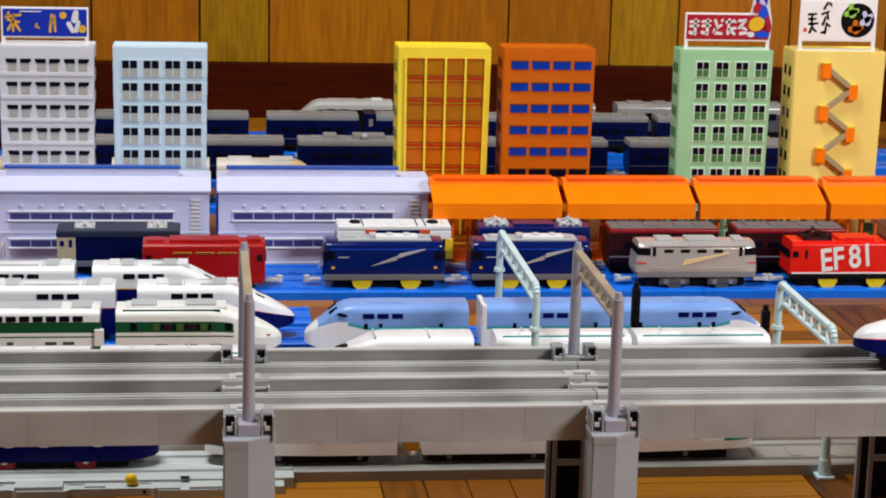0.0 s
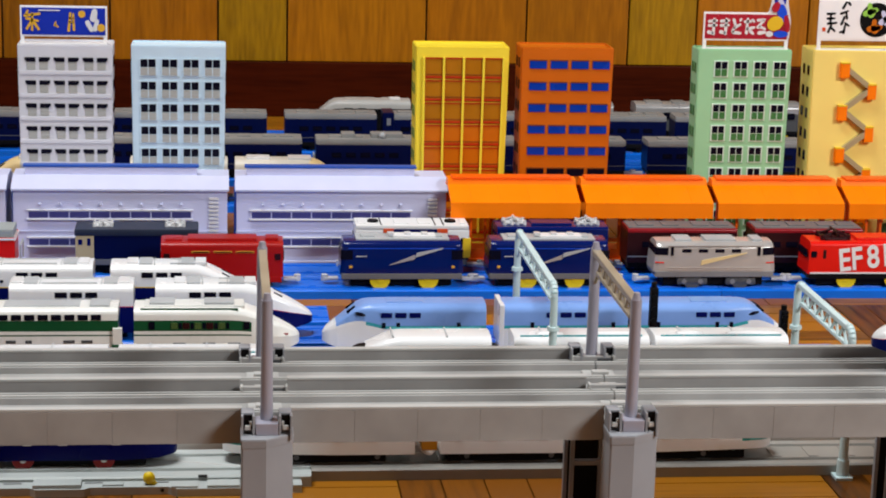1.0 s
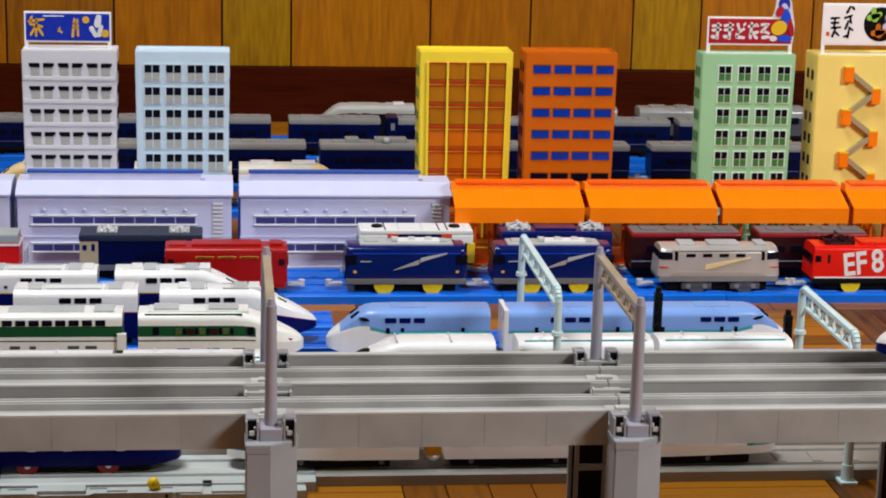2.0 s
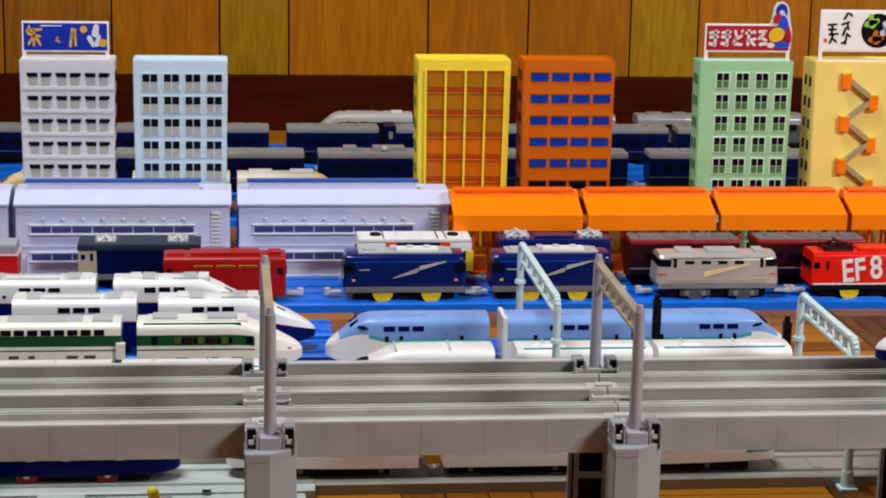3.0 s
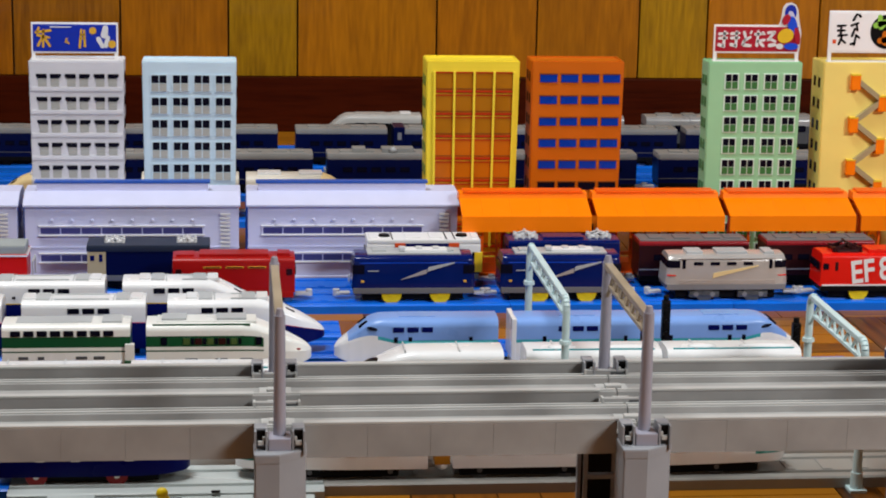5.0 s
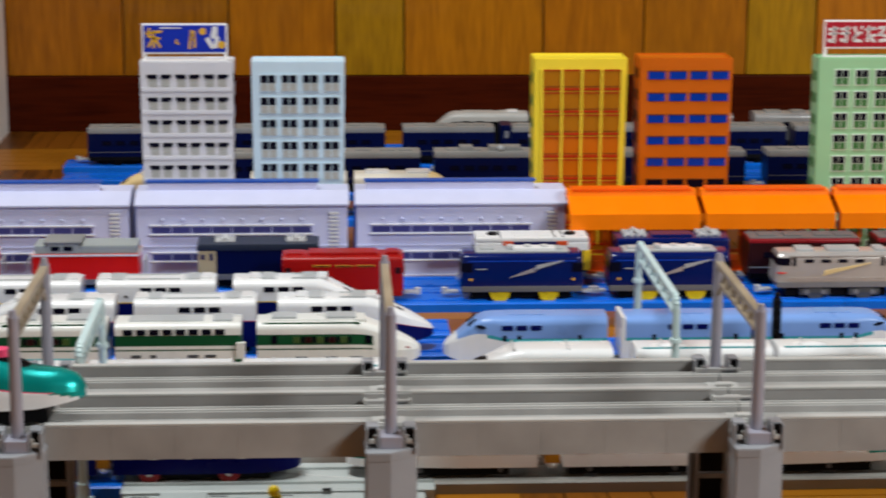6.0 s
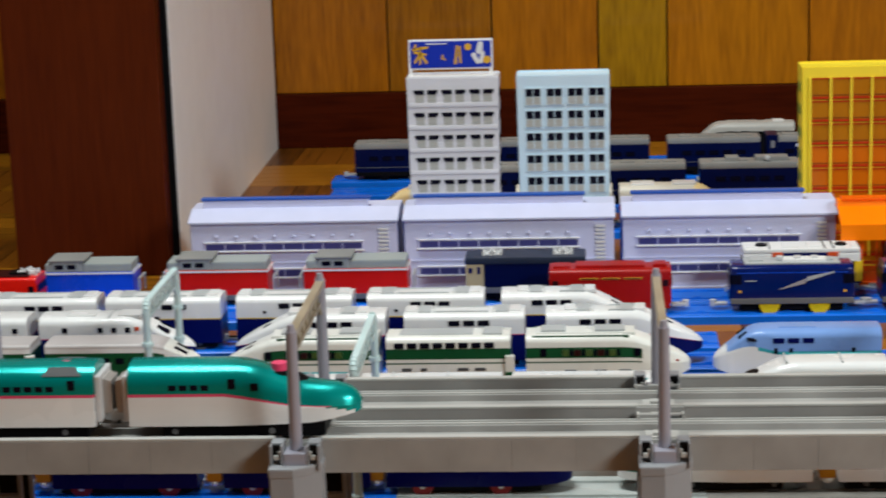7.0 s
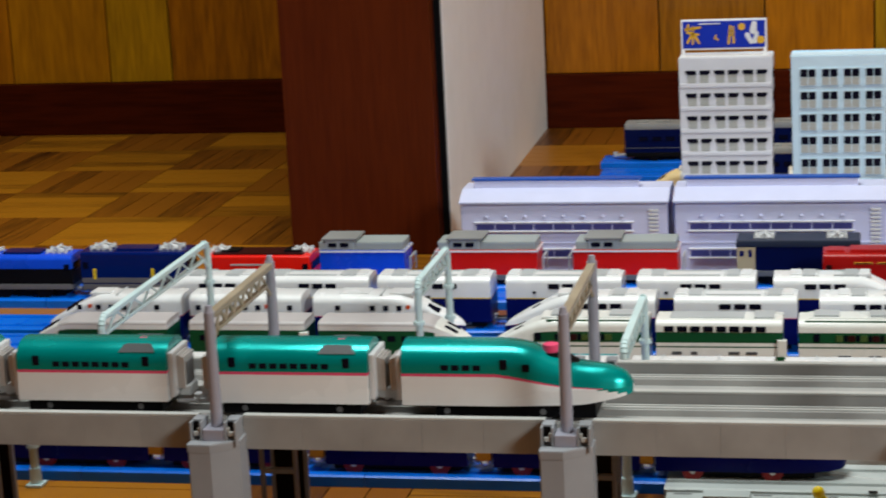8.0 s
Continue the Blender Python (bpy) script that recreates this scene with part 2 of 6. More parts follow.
def box(bm, x0, x1, y0, y1, z0, z1, bevel=0.0, top=1.0, mat=0):
    """A box between the given sides; top: how far its upper face is drawn in."""
    cx, cy = (x0 + x1) / 2, (y0 + y1) / 2
    v = []
    for z, k in ((z0, 1.0), (z1, top)):
        for x, y in ((x0, y0), (x1, y0), (x1, y1), (x0, y1)):
            v.append(bm.verts.new((cx + (x - cx) * k, cy + (y - cy) * k, z)))
    fs = [bm.faces.new([v[i] for i in q]) for q in
          ((3, 2, 1, 0), (4, 5, 6, 7), (0, 1, 5, 4), (1, 2, 6, 5), (2, 3, 7, 6), (3, 0, 4, 7))]
    for q in fs:
        q.material_index = mat
    if bevel:
        es = list({e for q in fs for e in q.edges})
        bmesh.ops.bevel(bm, geom=es, offset=bevel, segments=2, profile=0.7, affect="EDGES", material=mat)
    return bm


def boxm(*a, **k):
    return box(bmesh.new(), *a, **k)


def tube(bm, p, q, r, r2=None, seg=12):
    """A round bar from p to q."""
    p, q = Vector(p), Vector(q)
    d = q - p
    geo = bmesh.ops.create_cone(bm, cap_ends=True, segments=seg, radius1=r, radius2=r if r2 is None else r2, depth=d.length)
    turn = d.to_track_quat("Z", "Y").to_matrix().to_4x4()
    bmesh.ops.transform(bm, matrix=Matrix.Translation((p + q) / 2) @ turn, verts=geo["verts"])
    return bm


def smooth(ob, angle=40):
    for poly in ob.data.polygons:
        poly.use_smooth = True
    ob.data.set_sharp_from_angle(angle=radians(angle))
    return ob


def prism(bm, outline, y0, y1):
    """An outline in x and z, drawn out along y."""
    a = [bm.verts.new((x, y0, z)) for x, z in outline]
    b = [bm.verts.new((x, y1, z)) for x, z in outline]
    n = len(outline)
    bm.faces.new(a)
    bm.faces.new(b[::-1])
    for i in range(n):
        bm.faces.new((a[i], b[i], b[(i + 1) % n], a[(i + 1) % n]))
    return bm


def prism_z(outline, z0, z1):
    """An upright block on an outline in x and y."""
    bm = bmesh.new()
    a = [bm.verts.new((x, y, z0)) for x, y in outline]
    b = [bm.verts.new((x, y, z1)) for x, y in outline]
    n = len(outline)
    bm.faces.new(a[::-1])
    bm.faces.new(b)
    for i in range(n):
        bm.faces.new((a[i], a[(i + 1) % n], b[(i + 1) % n], b[i]))
    return bm


def prism_x(bm, outline, x0, x1):
    """An outline in y and z, drawn out along x."""
    a = [bm.verts.new((x0, y, z)) for y, z in outline]
    b = [bm.verts.new((x1, y, z)) for y, z in outline]
    n = len(outline)
    bm.faces.new(a[::-1])
    bm.faces.new(b)
    for i in range(n):
        bm.faces.new((a[(i + 1) % n], b[(i + 1) % n], b[i], a[i]))
    return bm

# ---- the room ----
BACK = 1.73          # y of the panelled wall
DADO = 0.0775        # height of the dark skirting
ROOM = (-2.3, 2.6, -2.55, 2.45)   # x0, x1, y0, height


def build_room():
    x0, x1, y0, h = ROOM
    yb = BACK
    floor = tagged(part("floor", boxm(x0 - 0.1, x1 + 0.1, y0 - 0.1, yb + 0.12, -0.06, -0.0065), M["groove"]),
                   "brown varnished basket-weave parquet floor", "floor", kind="structure")
    # Ceiling and the three side walls are unseen, coloured dark to cut bounced light.
    tagged(part("ceiling", boxm(x0 - 0.1, x1 + 0.1, y0 - 0.1, yb + 0.12, h, h + 0.05), M["ceiling"]),
           "unseen ceiling, toned down to cut bounced light", "ceiling", kind="structure")
    wall = tagged(part("wall_north", boxm(x0 - 0.1, x1 + 0.1, yb + 0.012, yb + 0.12, 0, h), M["groove"]),
                  "honey-brown varnished plank wall with dark grooves", "wall", kind="structure")
    tagged(part("wall_west", boxm(x0 - 0.1, x0, y0, yb + 0.012, 0, h), M["side_wall"]), "plain unseen wall, kept dark brown to cut bounced light", "wall", kind="structure")
    tagged(part("wall_east", boxm(x1, x1 + 0.1, y0, yb + 0.012, 0, h), M["side_wall"]), "plain unseen wall, kept dark brown to cut bounced light", "wall", kind="structure")
    tagged(part("wall_south", boxm(x0 - 0.1, x1 + 0.1, y0 - 0.1, y0, 0, h), M["side_wall"]), "plain unseen wall, kept dark brown to cut bounced light", "wall", kind="structure")
    dado = part("baseboard", boxm(x0, x1, yb - 0.010, yb + 0.012, 0, DADO, bevel=0.002), M["dado"])
    tagged(dado, "dark reddish-brown wooden skirting board", "baseboard", kind="structure")
    # planks of uneven width
    seams = [-0.4872, -0.3242, -0.1767, -0.0270, 0.0697, 0.2665, 0.4100, 0.5580, 0.6573, 0.8220]
    left = [-0.6300, -0.7400, -0.8746, -1.0481, -1.1452, -1.2996]
    xs = sorted(seams + left)
    while xs[0] > x0:
        xs.insert(0, xs[0] - random.choice((0.15, 0.097, 0.18, 0.145)))
    while xs[-1] < x1:
        xs.append(xs[-1] + random.choice((0.15, 0.097, 0.18, 0.145)))
    xs[0], xs[-1] = x0, x1
    for a, b in zip(xs, xs[1:]):
        bm = boxm(a + 0.0012, b - 0.0012, yb, yb + 0.0118, DADO + 0.0005, h - 0.001, bevel=0.0012)
        part("plank", bm, M["wall_wood_pale" if b - a < 0.125 else "wall_wood"], wall)
    return floor


def build_parquet(floor):
    """Basket-weave squares of five strips, turned by a quarter from square to square."""
    side, n, gap = 0.151, 5, 0.0005
    w = side / n
    long_x = boxm(-side / 2 + gap, side / 2 - gap, -w / 2 + gap, w / 2 - gap, -0.0065, 0.0, bevel=0.0004)
    tile_x = part("parquet_strip", long_x, M["parquet_x"], floor)
    tile_y = part("parquet_strip", boxm(-w / 2 + gap, w / 2 - gap, -side / 2 + gap, side / 2 - gap, -0.0065, 0.0, bevel=0.0004),
                  M["parquet_y"], floor)
    first = {True: tile_x, False: tile_y}
    used = {True: False, False: False}
    rest = {True: bmesh.new(), False: bmesh.new()}
    ox, oy = PARQUET
    i0, i1 = math.floor((ROOM[0] - ox) / side), math.ceil((ROOM[1] - ox) / side)
    j0, j1 = math.floor((ROOM[2] - oy) / side), math.ceil((BACK - oy) / side)
    count = 0
    for i in range(i0, i1):
        for j in range(j0, j1):
            cx, cy = ox + (i + 0.5) * side, oy + (j + 0.5) * side
            along_x = (i + j) % 2 == 0
            seen = -1.40 < cx < -0.62 and cy > 0.95 and count < 150 or -0.9 < cx < 0.75 and 0.05 < cy < 0.3
            for k in range(n):
                d = (k - (n - 1) / 2) * w
                px, py = (cx, cy + d) if along_x else (cx + d, cy)
                lx, ly = (side, w) if along_x else (w, side)
                u0, u1 = max(px - lx / 2, ROOM[0]), min(px + lx / 2, ROOM[1])
                v0, v1 = max(py - ly / 2, ROOM[2]), min(py + ly / 2, BACK + 0.011)
                if u1 - u0 < 0.003 or v1 - v0 < 0.003:
                    continue
                whole = u1 - u0 > lx - 1e-5 and v1 - v0 > ly - 1e-5
                if seen and whole and count < 295:
                    count += 1
                    if not used[along_x]:
                        first[along_x].location, used[along_x] = (px, py, 0), True
                    else:
                        again("parquet_strip", first[along_x].data, floor, Matrix.Translation((px, py, 0)))
                else:
                    box(rest[along_x], u0 + gap, u1 - gap, v0 + gap, v1 - gap, -0.0065, 0.0)
    for key, mat in ((True, "parquet_x"), (False, "parquet_y")):
        tagged(part("parquet_rest", rest[key], M[mat + "_rest"], floor), kind="stuff")


PARQUET = (-0.055, 0.072)
floor = build_room()


def build_cabinet():
    """A tall cabinet: dark wood front edge, white side, a black strip standing in for the shadow gap between."""
    t = thing("cabinet", pose(-0.5645, 0.942, 0), "tall cabinet with dark brown front and plain white side", "cabinet")
    part("front_panel", boxm(-0.0815, 0.0815, -0.012, 0.010, 0, 2.0, bevel=0.002), M["cabinet_brown"], t, "dark reddish-brown wooden front")
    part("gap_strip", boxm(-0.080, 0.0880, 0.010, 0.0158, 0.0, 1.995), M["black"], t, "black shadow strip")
    part("side_panel", prism_z([(0.060, 0.016), (0.0889, 0.016), (0.0780, 0.776), (0.060, 0.776)], 0, 2.0), M["cab_white"], t, "plain white side panel")
    part("far_panel", boxm(-0.080, -0.062, 0.016, 0.778, 0, 2.0, bevel=0.002), M["cabinet_brown"], t)
    part("top_panel", boxm(-0.062, 0.060, 0.016, 0.778, 1.97, 2.0), M["cabinet_brown"], t)
    part("back_panel", boxm(-0.062, 0.060, 0.770, 0.778, 0, 1.97), M["cabinet_brown"], t)


build_cabinet()


def build_unseen_lamps():
    """Unseen fixtures added: a round lamp close under the ceiling, a pendant on a cord."""
    for x, y, z, r in ((-0.50, 0.30, ROOM[3], 0.56), (2.10, -1.50, 1.86, 0.46)):
        t = thing("ceiling_lamp", pose(x, y, z), "round white ceiling lamp, added out of view" if z == ROOM[3] else "round white pendant lamp on a cord, added out of view", "lamp", "ceiling lamps")
        bm = bmesh.new()
        tube(bm, (0, 0, -0.06), (0, 0, 0), r, r * 0.9, 40)
        part("housing", bm, M["plaster"], t)
        if z < ROOM[3]:
            bm = bmesh.new()
            tube(bm, (0, 0, 0), (0, 0, ROOM[3] - z), 0.006, seg=10)
            part("cord", bm, M["plaster"], t)


build_unseen_lamps()

# ---- tracks on the floor ----
RAIL_TOP = 0.0085
PIECE = 0.214


def rail_profile(w=0.0265, z=RAIL_TOP):
    """Half-round toy track: a flat bed with two raised running ledges and shallow wheel grooves."""
    h = z
    pts = [(-w, 0), (-w, h * 0.86), (-w + 0.0015, h), (-0.0175, h), (-0.0168, h * 0.72), (-0.0128, h * 0.72), (-0.0120, h),
           (0.0120, h), (0.0128, h * 0.72), (0.0168, h * 0.72), (0.0175, h), (w - 0.0015, h), (w, h * 0.86), (w, 0)]
    return pts


def rail_piece(name, length, mat, label, group):
    t = thing(name, pose(0, 0, 0), label, "toy track", group)
    bm = bmesh.new()
    prism_x(bm, rail_profile(), -length / 2 + 0.0003, length / 2 - 0.0003)
    part("bed", bm, mat, t)
    bm = bmesh.new()
    for k in range(8):
        x = -length / 2 + (k + 0.5) * length / 8
        box(bm, x - 0.0035, x + 0.0035, -0.0105, 0.0105, RAIL_TOP - 0.0006, RAIL_TOP + 0.0007, bevel=0.0003)
    part("sleeper_ribs", bm, mat, t)
    for s in (-1, 1):
        bm = bmesh.new()
        tube(bm, (s * (length / 2 - 0.006), 0.0215, 0.001), (s * (length / 2 - 0.006), 0.0215, RAIL_TOP + 0.0004), 0.0028, seg=12)
        part("joint_peg", bm, mat, t)
    return t


blue_piece = rail_piece("rail_piece", PIECE, M["rail_blue"], "bright blue plastic toy track piece on the floor", "blue tracks")
grey_piece = rail_piece("rail_piece", PIECE, M["rail_grey"], "warm grey plastic toy track piece on the floor", "grey tracks")
pale_piece = rail_piece("rail_piece", PIECE, M["rail_pale"], "pale grey plastic toy track piece on the floor", "pale tracks")


def lay(piece, y, x0, n, first):
    """A straight line of n pieces from x0, the first of which may be the model itself."""
    for k in range(n):
        m = pose(x0 + (k + 0.5) * PIECE, y, 0)
        if first and k == 0:
            piece.matrix_world = m
        else:
            copy_thing(piece, m)


ROW_A, ROW_B = 0.232, 0.300          # under the viaduct
ROW_1L, ROW_1R = 0.345, 0.386
ROW_2, ROW_2R, ROW_3, ROW_4 = 0.481, 0.494, 0.553, 0.620
ROW_5, ROW_6 = 0.7270, 0.7830
ROW_7, ROW_8, ROW_9, ROW_10 = 1.105, 1.250, 1.430, 1.535

lay(blue_piece, ROW_5, -1.05, 9, True)
lay(blue_piece, ROW_6, -1.05, 9, False)
lay(blue_piece, ROW_4, -1.00, 5, False)
lay(blue_piece, ROW_3, -1.00, 6, False)
lay(blue_piece, ROW_2, -1.00, 4, False)
lay(blue_piece, ROW_2R - 0.006, -0.144, 3, False)
lay(blue_piece, ROW_A, -1.034, 4, False)
lay(blue_piece, ROW_7, -0.30, 5, False)
lay(blue_piece, ROW_8, -0.350, 6, False)
lay(blue_piece, ROW_9, -0.371, 6, False)
lay(blue_piece, ROW_10, -0.20, 5, False)
lay(blue_piece, 1.340, -0.362, 6, False)
lay(grey_piece, ROW_A, 0.036, 3, True)
lay(pale_piece, ROW_B, -0.178, 1, True)
lay(grey_piece, ROW_B, 0.036, 3, False)
lay(blue_piece, ROW_B, -1.034, 4, False)
lay(grey_piece, ROW_1R, 0.02, 2, False)


def build_turnout():
    """Pale turnout piece with its yellow lever."""
    t = thing("turnout", pose(-0.071, 0.2235, 0), "pale grey toy turnout with a yellow lever", "toy track")
    bm = bmesh.new()
    prism_x(bm, rail_profile(0.0285), -0.107, 0.107)
    part("bed", bm, M["rail_pale"], t)
    plate = prism_z([(-0.105, -0.0405), (-0.082, -0.0405), (-0.078, -0.0440), (-0.046, -0.0440), (-0.042, -0.0405), (0.010, -0.0405), (0.016, -0.0450), (0.060, -0.0450),
                     (0.066, -0.0405), (0.100, -0.0405), (0.100, -0.0287), (-0.105, -0.0287)], 0, 0.0055)
    part("lever_plate", plate, M["rail_pale"], t)
    for x0, x1, y0, y1, z1 in ((-0.080, -0.048, -0.0425, -0.0300, 0.0082), (-0.034, -0.020, -0.0385, -0.0330, 0.0068), (0.012, 0.030, -0.0440, -0.0360, 0.0070),
                               (0.036, 0.058, -0.0440, -0.0320, 0.0074), (0.070, 0.094, -0.0390, -0.0330, 0.0068)):
        part("ridge", boxm(x0, x1, y0, y1, 0.0052, z1, bevel=0.0007), M["rail_pale"], t)
    for x in (-0.094, -0.040, 0.004, 0.064, 0.082):
        part("slot", boxm(x - 0.006, x + 0.006, -0.0325, -0.0308, 0.0053, 0.0058), M["grey_roof"], t)
    part("end_slot", boxm(0.0300, 0.0360, -0.0300, -0.0270, 0.0084, 0.0090), M["black"], t)
    bm = bmesh.new()
    tube(bm, (-0.010, 0.010, 0.0082), (0.070, -0.012, 0.0082), 0.0008, seg=6)
    part("point_blade", bm, M["via_rim"], t)
    bm = bmesh.new()
    tube(bm, (0.006, -0.0408, 0.0030), (0.006, -0.0400, 0.0030), 0.0013, seg=12)
    part("screw_hole", bm, M["black"], t)
    bm = bmesh.new()
    bmesh.ops.create_icosphere(bm, subdivisions=3, radius=1)
    bmesh.ops.scale(bm, vec=(0.0042, 0.0034, 0.0044), verts=bm.verts)
    bmesh.ops.translate(bm, vec=(-0.0030, -0.0350, 0.0100), verts=bm.verts)
    knob = smooth(part("lever", bm, M["yellow_wheel"], t, "yellow plastic lever"), 80)
    bm = bmesh.new()
    tube(bm, (0.0005, -0.034, 0.005), (-0.0018, -0.034, 0.0090), 0.0022, 0.0020, 12)
    part("lever_stem", bm, M["yellow_wheel"], knob)


build_turnout()

# ---- the viaduct ----
TRACK_N, TRACK_F = 0.0370, 0.1010     # middles of the near and far track
RIM, BED, UNDER = 0.1170, 0.1100, 0.0955
POSTS = [k * PIECE for k in range(-4, 4)]
GAP = 0.0145


def build_span(x0, x1, first):
    t = thing("viaduct_span", pose((x0 + x1) / 2, 0, 0), "grey plastic double-track viaduct span", "toy viaduct", "viaduct spans")
    a, b = -(x1 - x0) / 2, (x1 - x0) / 2
    g0, g1 = a + GAP, b - GAP
    for y, nm in ((0.0075, "front_girder"), (0.0670, "middle_girder"), (0.1300, "back_girder")):
        th = 0.0042
        gd = part(nm, boxm(g0, g1, y, y + th, UNDER, RIM - 0.0014, bevel=0.0004), M["via"], t)
        # Paler grey puts the light on the girder's top edge into the colour.
        part("rim", boxm(g0 - 0.0004, g1 + 0.0004, y - 0.0006, y + th + 0.0006, RIM - 0.0016, RIM, bevel=0.0005), M["via_rim"], gd, "rim painted paler as a lit top edge")
        if nm == "front_girder":
            for k in range(5):
                u0, u1 = g0 + k * (g1 - g0) / 5, g0 + (k + 1) * (g1 - g0) / 5
                part("panel", boxm(u0 + 0.00006, u1 - 0.00006, y - 0.0008, y + 0.0005, UNDER, RIM - 0.0017, bevel=0.0001), M["via"], gd)
    for y, nm in ((TRACK_N, "near_bed"), (TRACK_F, "far_bed")):
        bm = bmesh.new()
        w, z, up = 0.0258, BED - 0.0035, BED + 0.0004
        prism_x(bm, [(y - w, z - 0.004), (y - w, z), (y - 0.0180, z), (y - 0.0178, up), (y - 0.0120, up), (y - 0.0118, z),
                     (y + 0.0118, z), (y + 0.0120, up), (y + 0.0178, up), (y + 0.0180, z), (y + 0.0222, z), (y + 0.0224, z + 0.0028), (y + 0.0240, z + 0.0028), (y + 0.0242, z), (y + w, z), (y + w, z - 0.004)],
                a + 0.0005, b - 0.0005)
        bed = part(nm, bm, M["via_bed"], t)
        for d, wd, zz in ((-0.0150, 0.0011, up), (0.0150, 0.0011, up), (0.0231, 0.0008, z + 0.0028)):
            # Ridges share the rim's paler grey, so the rails read as bright lines.
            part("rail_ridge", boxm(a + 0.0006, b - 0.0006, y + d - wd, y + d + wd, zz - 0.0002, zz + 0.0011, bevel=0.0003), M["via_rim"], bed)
        for s in (a + 0.004, b - 0.010):
            part("joint_tab", boxm(s, s + 0.006, y - 0.009, y + 0.009, z - 0.0003, z + 0.0012, bevel=0.0003), M["via_rim"], t)
    return t


def build_pier():
    """Near column, open far frame, cross-beam, and the two clips that hold the catenary posts."""
    t = thing("viaduct_pier", pose(0, 0, 0), "grey plastic viaduct pier with chamfered column", "toy viaduct", "viaduct piers")
    c, y0, y1 = 0.006, -0.0165, 0.0160
    xl, xr = -0.0150, 0.0156
    foot = ((xl + 0.0008, y0), (-0.0004, y0), (xr, y0 + 0.0105), (xr, y1 - c), (xr - c, y1), (xl + c, y1), (xl, y1 - c), (xl, y0 + 0.0008))
    for name, z0, z1, k0, k1 in (("column", 0.0, 0.1000, 1.0, 0.965), ("cap", 0.1001, 0.1056, 0.990, 1.010)):
        bm = bmesh.new()
        lo = [bm.verts.new((x * k0, y * k0, z0)) for x, y in foot]
        hi = [bm.verts.new((x * k1, y * k1, z1)) for x, y in foot]
        bm.faces.new(lo[::-1])
        bm.faces.new(hi)
        for i in range(8):
            bm.faces.new((lo[i], lo[(i + 1) % 8], hi[(i + 1) % 8], hi[i]))
        if name == "cap":
            bmesh.ops.bevel(bm, geom=[e for e in bm.edges if all(v.co.z > 0.104 for v in e.verts)], offset=0.0012, segments=2, profile=0.6, affect="EDGES")
        part(name, bm, M["pier"], t)
    part("cross_beam", boxm(-0.0065, 0.0065, 0.0162, 0.118, 0.086, 0.0945, bevel=0.001), M["pier"], t)
    for x in (-0.0116, 0.0116):
        for y in (0.118, 0.143):
            part("far_leg", boxm(x - 0.0013, x + 0.0013, y, y + 0.004, 0, 0.0945, bevel=0.0005), M["pier"], t)
    for z in (0.0, 0.040, 0.0800):
        part("far_rung", boxm(-0.0102, 0.0102, 0.1185, 0.1235, z, z + 0.0032, bevel=0.0005), M["pier"], t)
    # Black sheet across the open frame stands in for the shade inside it.
    part("far_back", boxm(-0.0102, 0.0102, 0.1440, 0.1465, 0.0042, 0.0795), M["black"], t, "black sheet for the shade inside the hollow frame")
    part("latch", boxm(-0.0015, 0.0040, 0.1165, 0.1178, 0.0835, 0.0905, bevel=0.0004), M["black"], t, "black latch")
    part("far_cap", boxm(-0.0155, 0.0155, 0.117, 0.148, 0.0946, 0.1035, bevel=0.001), M["pier"], t)
    for y, z in ((0.0, 0.1025), (0.1320, 0.1035)):
        near = 0.0026 if y == 0.0 else 0.0
        base = part("post_socket", boxm(-0.0065, 0.0065, y - 0.0070 - near, y + 0.0055, z + near, z + near + 0.0075, bevel=0.0008), M["pole"], t)
        for s in (-1, 1):
            x = s * 0.0108
            clip = part("clip", boxm(x - 0.0037, x + 0.0037, y - 0.0040, y + 0.006, z, z + 0.0150, bevel=0.0008), M["pier"], base)
            for e in (-1, 1):
                part("clip_cheek", boxm(x + e * 0.0032 - 0.0006, x + e * 0.0032 + 0.0006, y - 0.0095, y - 0.0040, z, z + 0.0146, bevel=0.0003), M["pier"], clip)
            part("clip_slot", boxm(x - 0.0025, x + 0.0025, y - 0.0058, y - 0.0041, z + 0.0060, z + 0.0140), M["black"], clip)
            part("hook", boxm(x - 0.0018, x + 0.0018, y - 0.0082, y - 0.0059, z + 0.0058, z + 0.0084, bevel=0.0006), M["via_rim"], clip)
            part("hook_tip", boxm(x - s * 0.0016 - 0.0007, x - s * 0.0016 + 0.0007, y - 0.0080, y - 0.0059, z + 0.0085, z + 0.0108, bevel=0.0003), M["via_rim"], clip)
        del s
    for y in (0.0330, 0.0690, 0.0970):
        tab = part("track_clip", boxm(-0.0056, 0.0048, y - 0.0030, y + 0.0030, 0.1050, 0.1112, bevel=0.0005), M["via_rim"], t)
        part("tab_slot", boxm(-0.0010, 0.0036, y - 0.0033, y - 0.0029, 0.1078, 0.1094), M["grey_roof"], tab)
    for y in (0.0600, 0.1220):
        slot = part("joint_box", boxm(-0.0128, 0.0128, y + 0.0008, y + 0.0050, 0.1050, 0.1128, bevel=0.0004), M["via"], t)
        part("dark_slot", boxm(0.0030, 0.0122, y + 0.0004, y + 0.0012, 0.1065, 0.1118), M["hatch"], slot)
        for e in (-1, 1):
            part("end_lug", boxm(e * 0.0136 - 0.0007, e * 0.0136 + 0.0007, y - 0.0006, y + 0.0050, 0.1050, 0.1136, bevel=0.0003), M["via_rim"], slot)
    return t


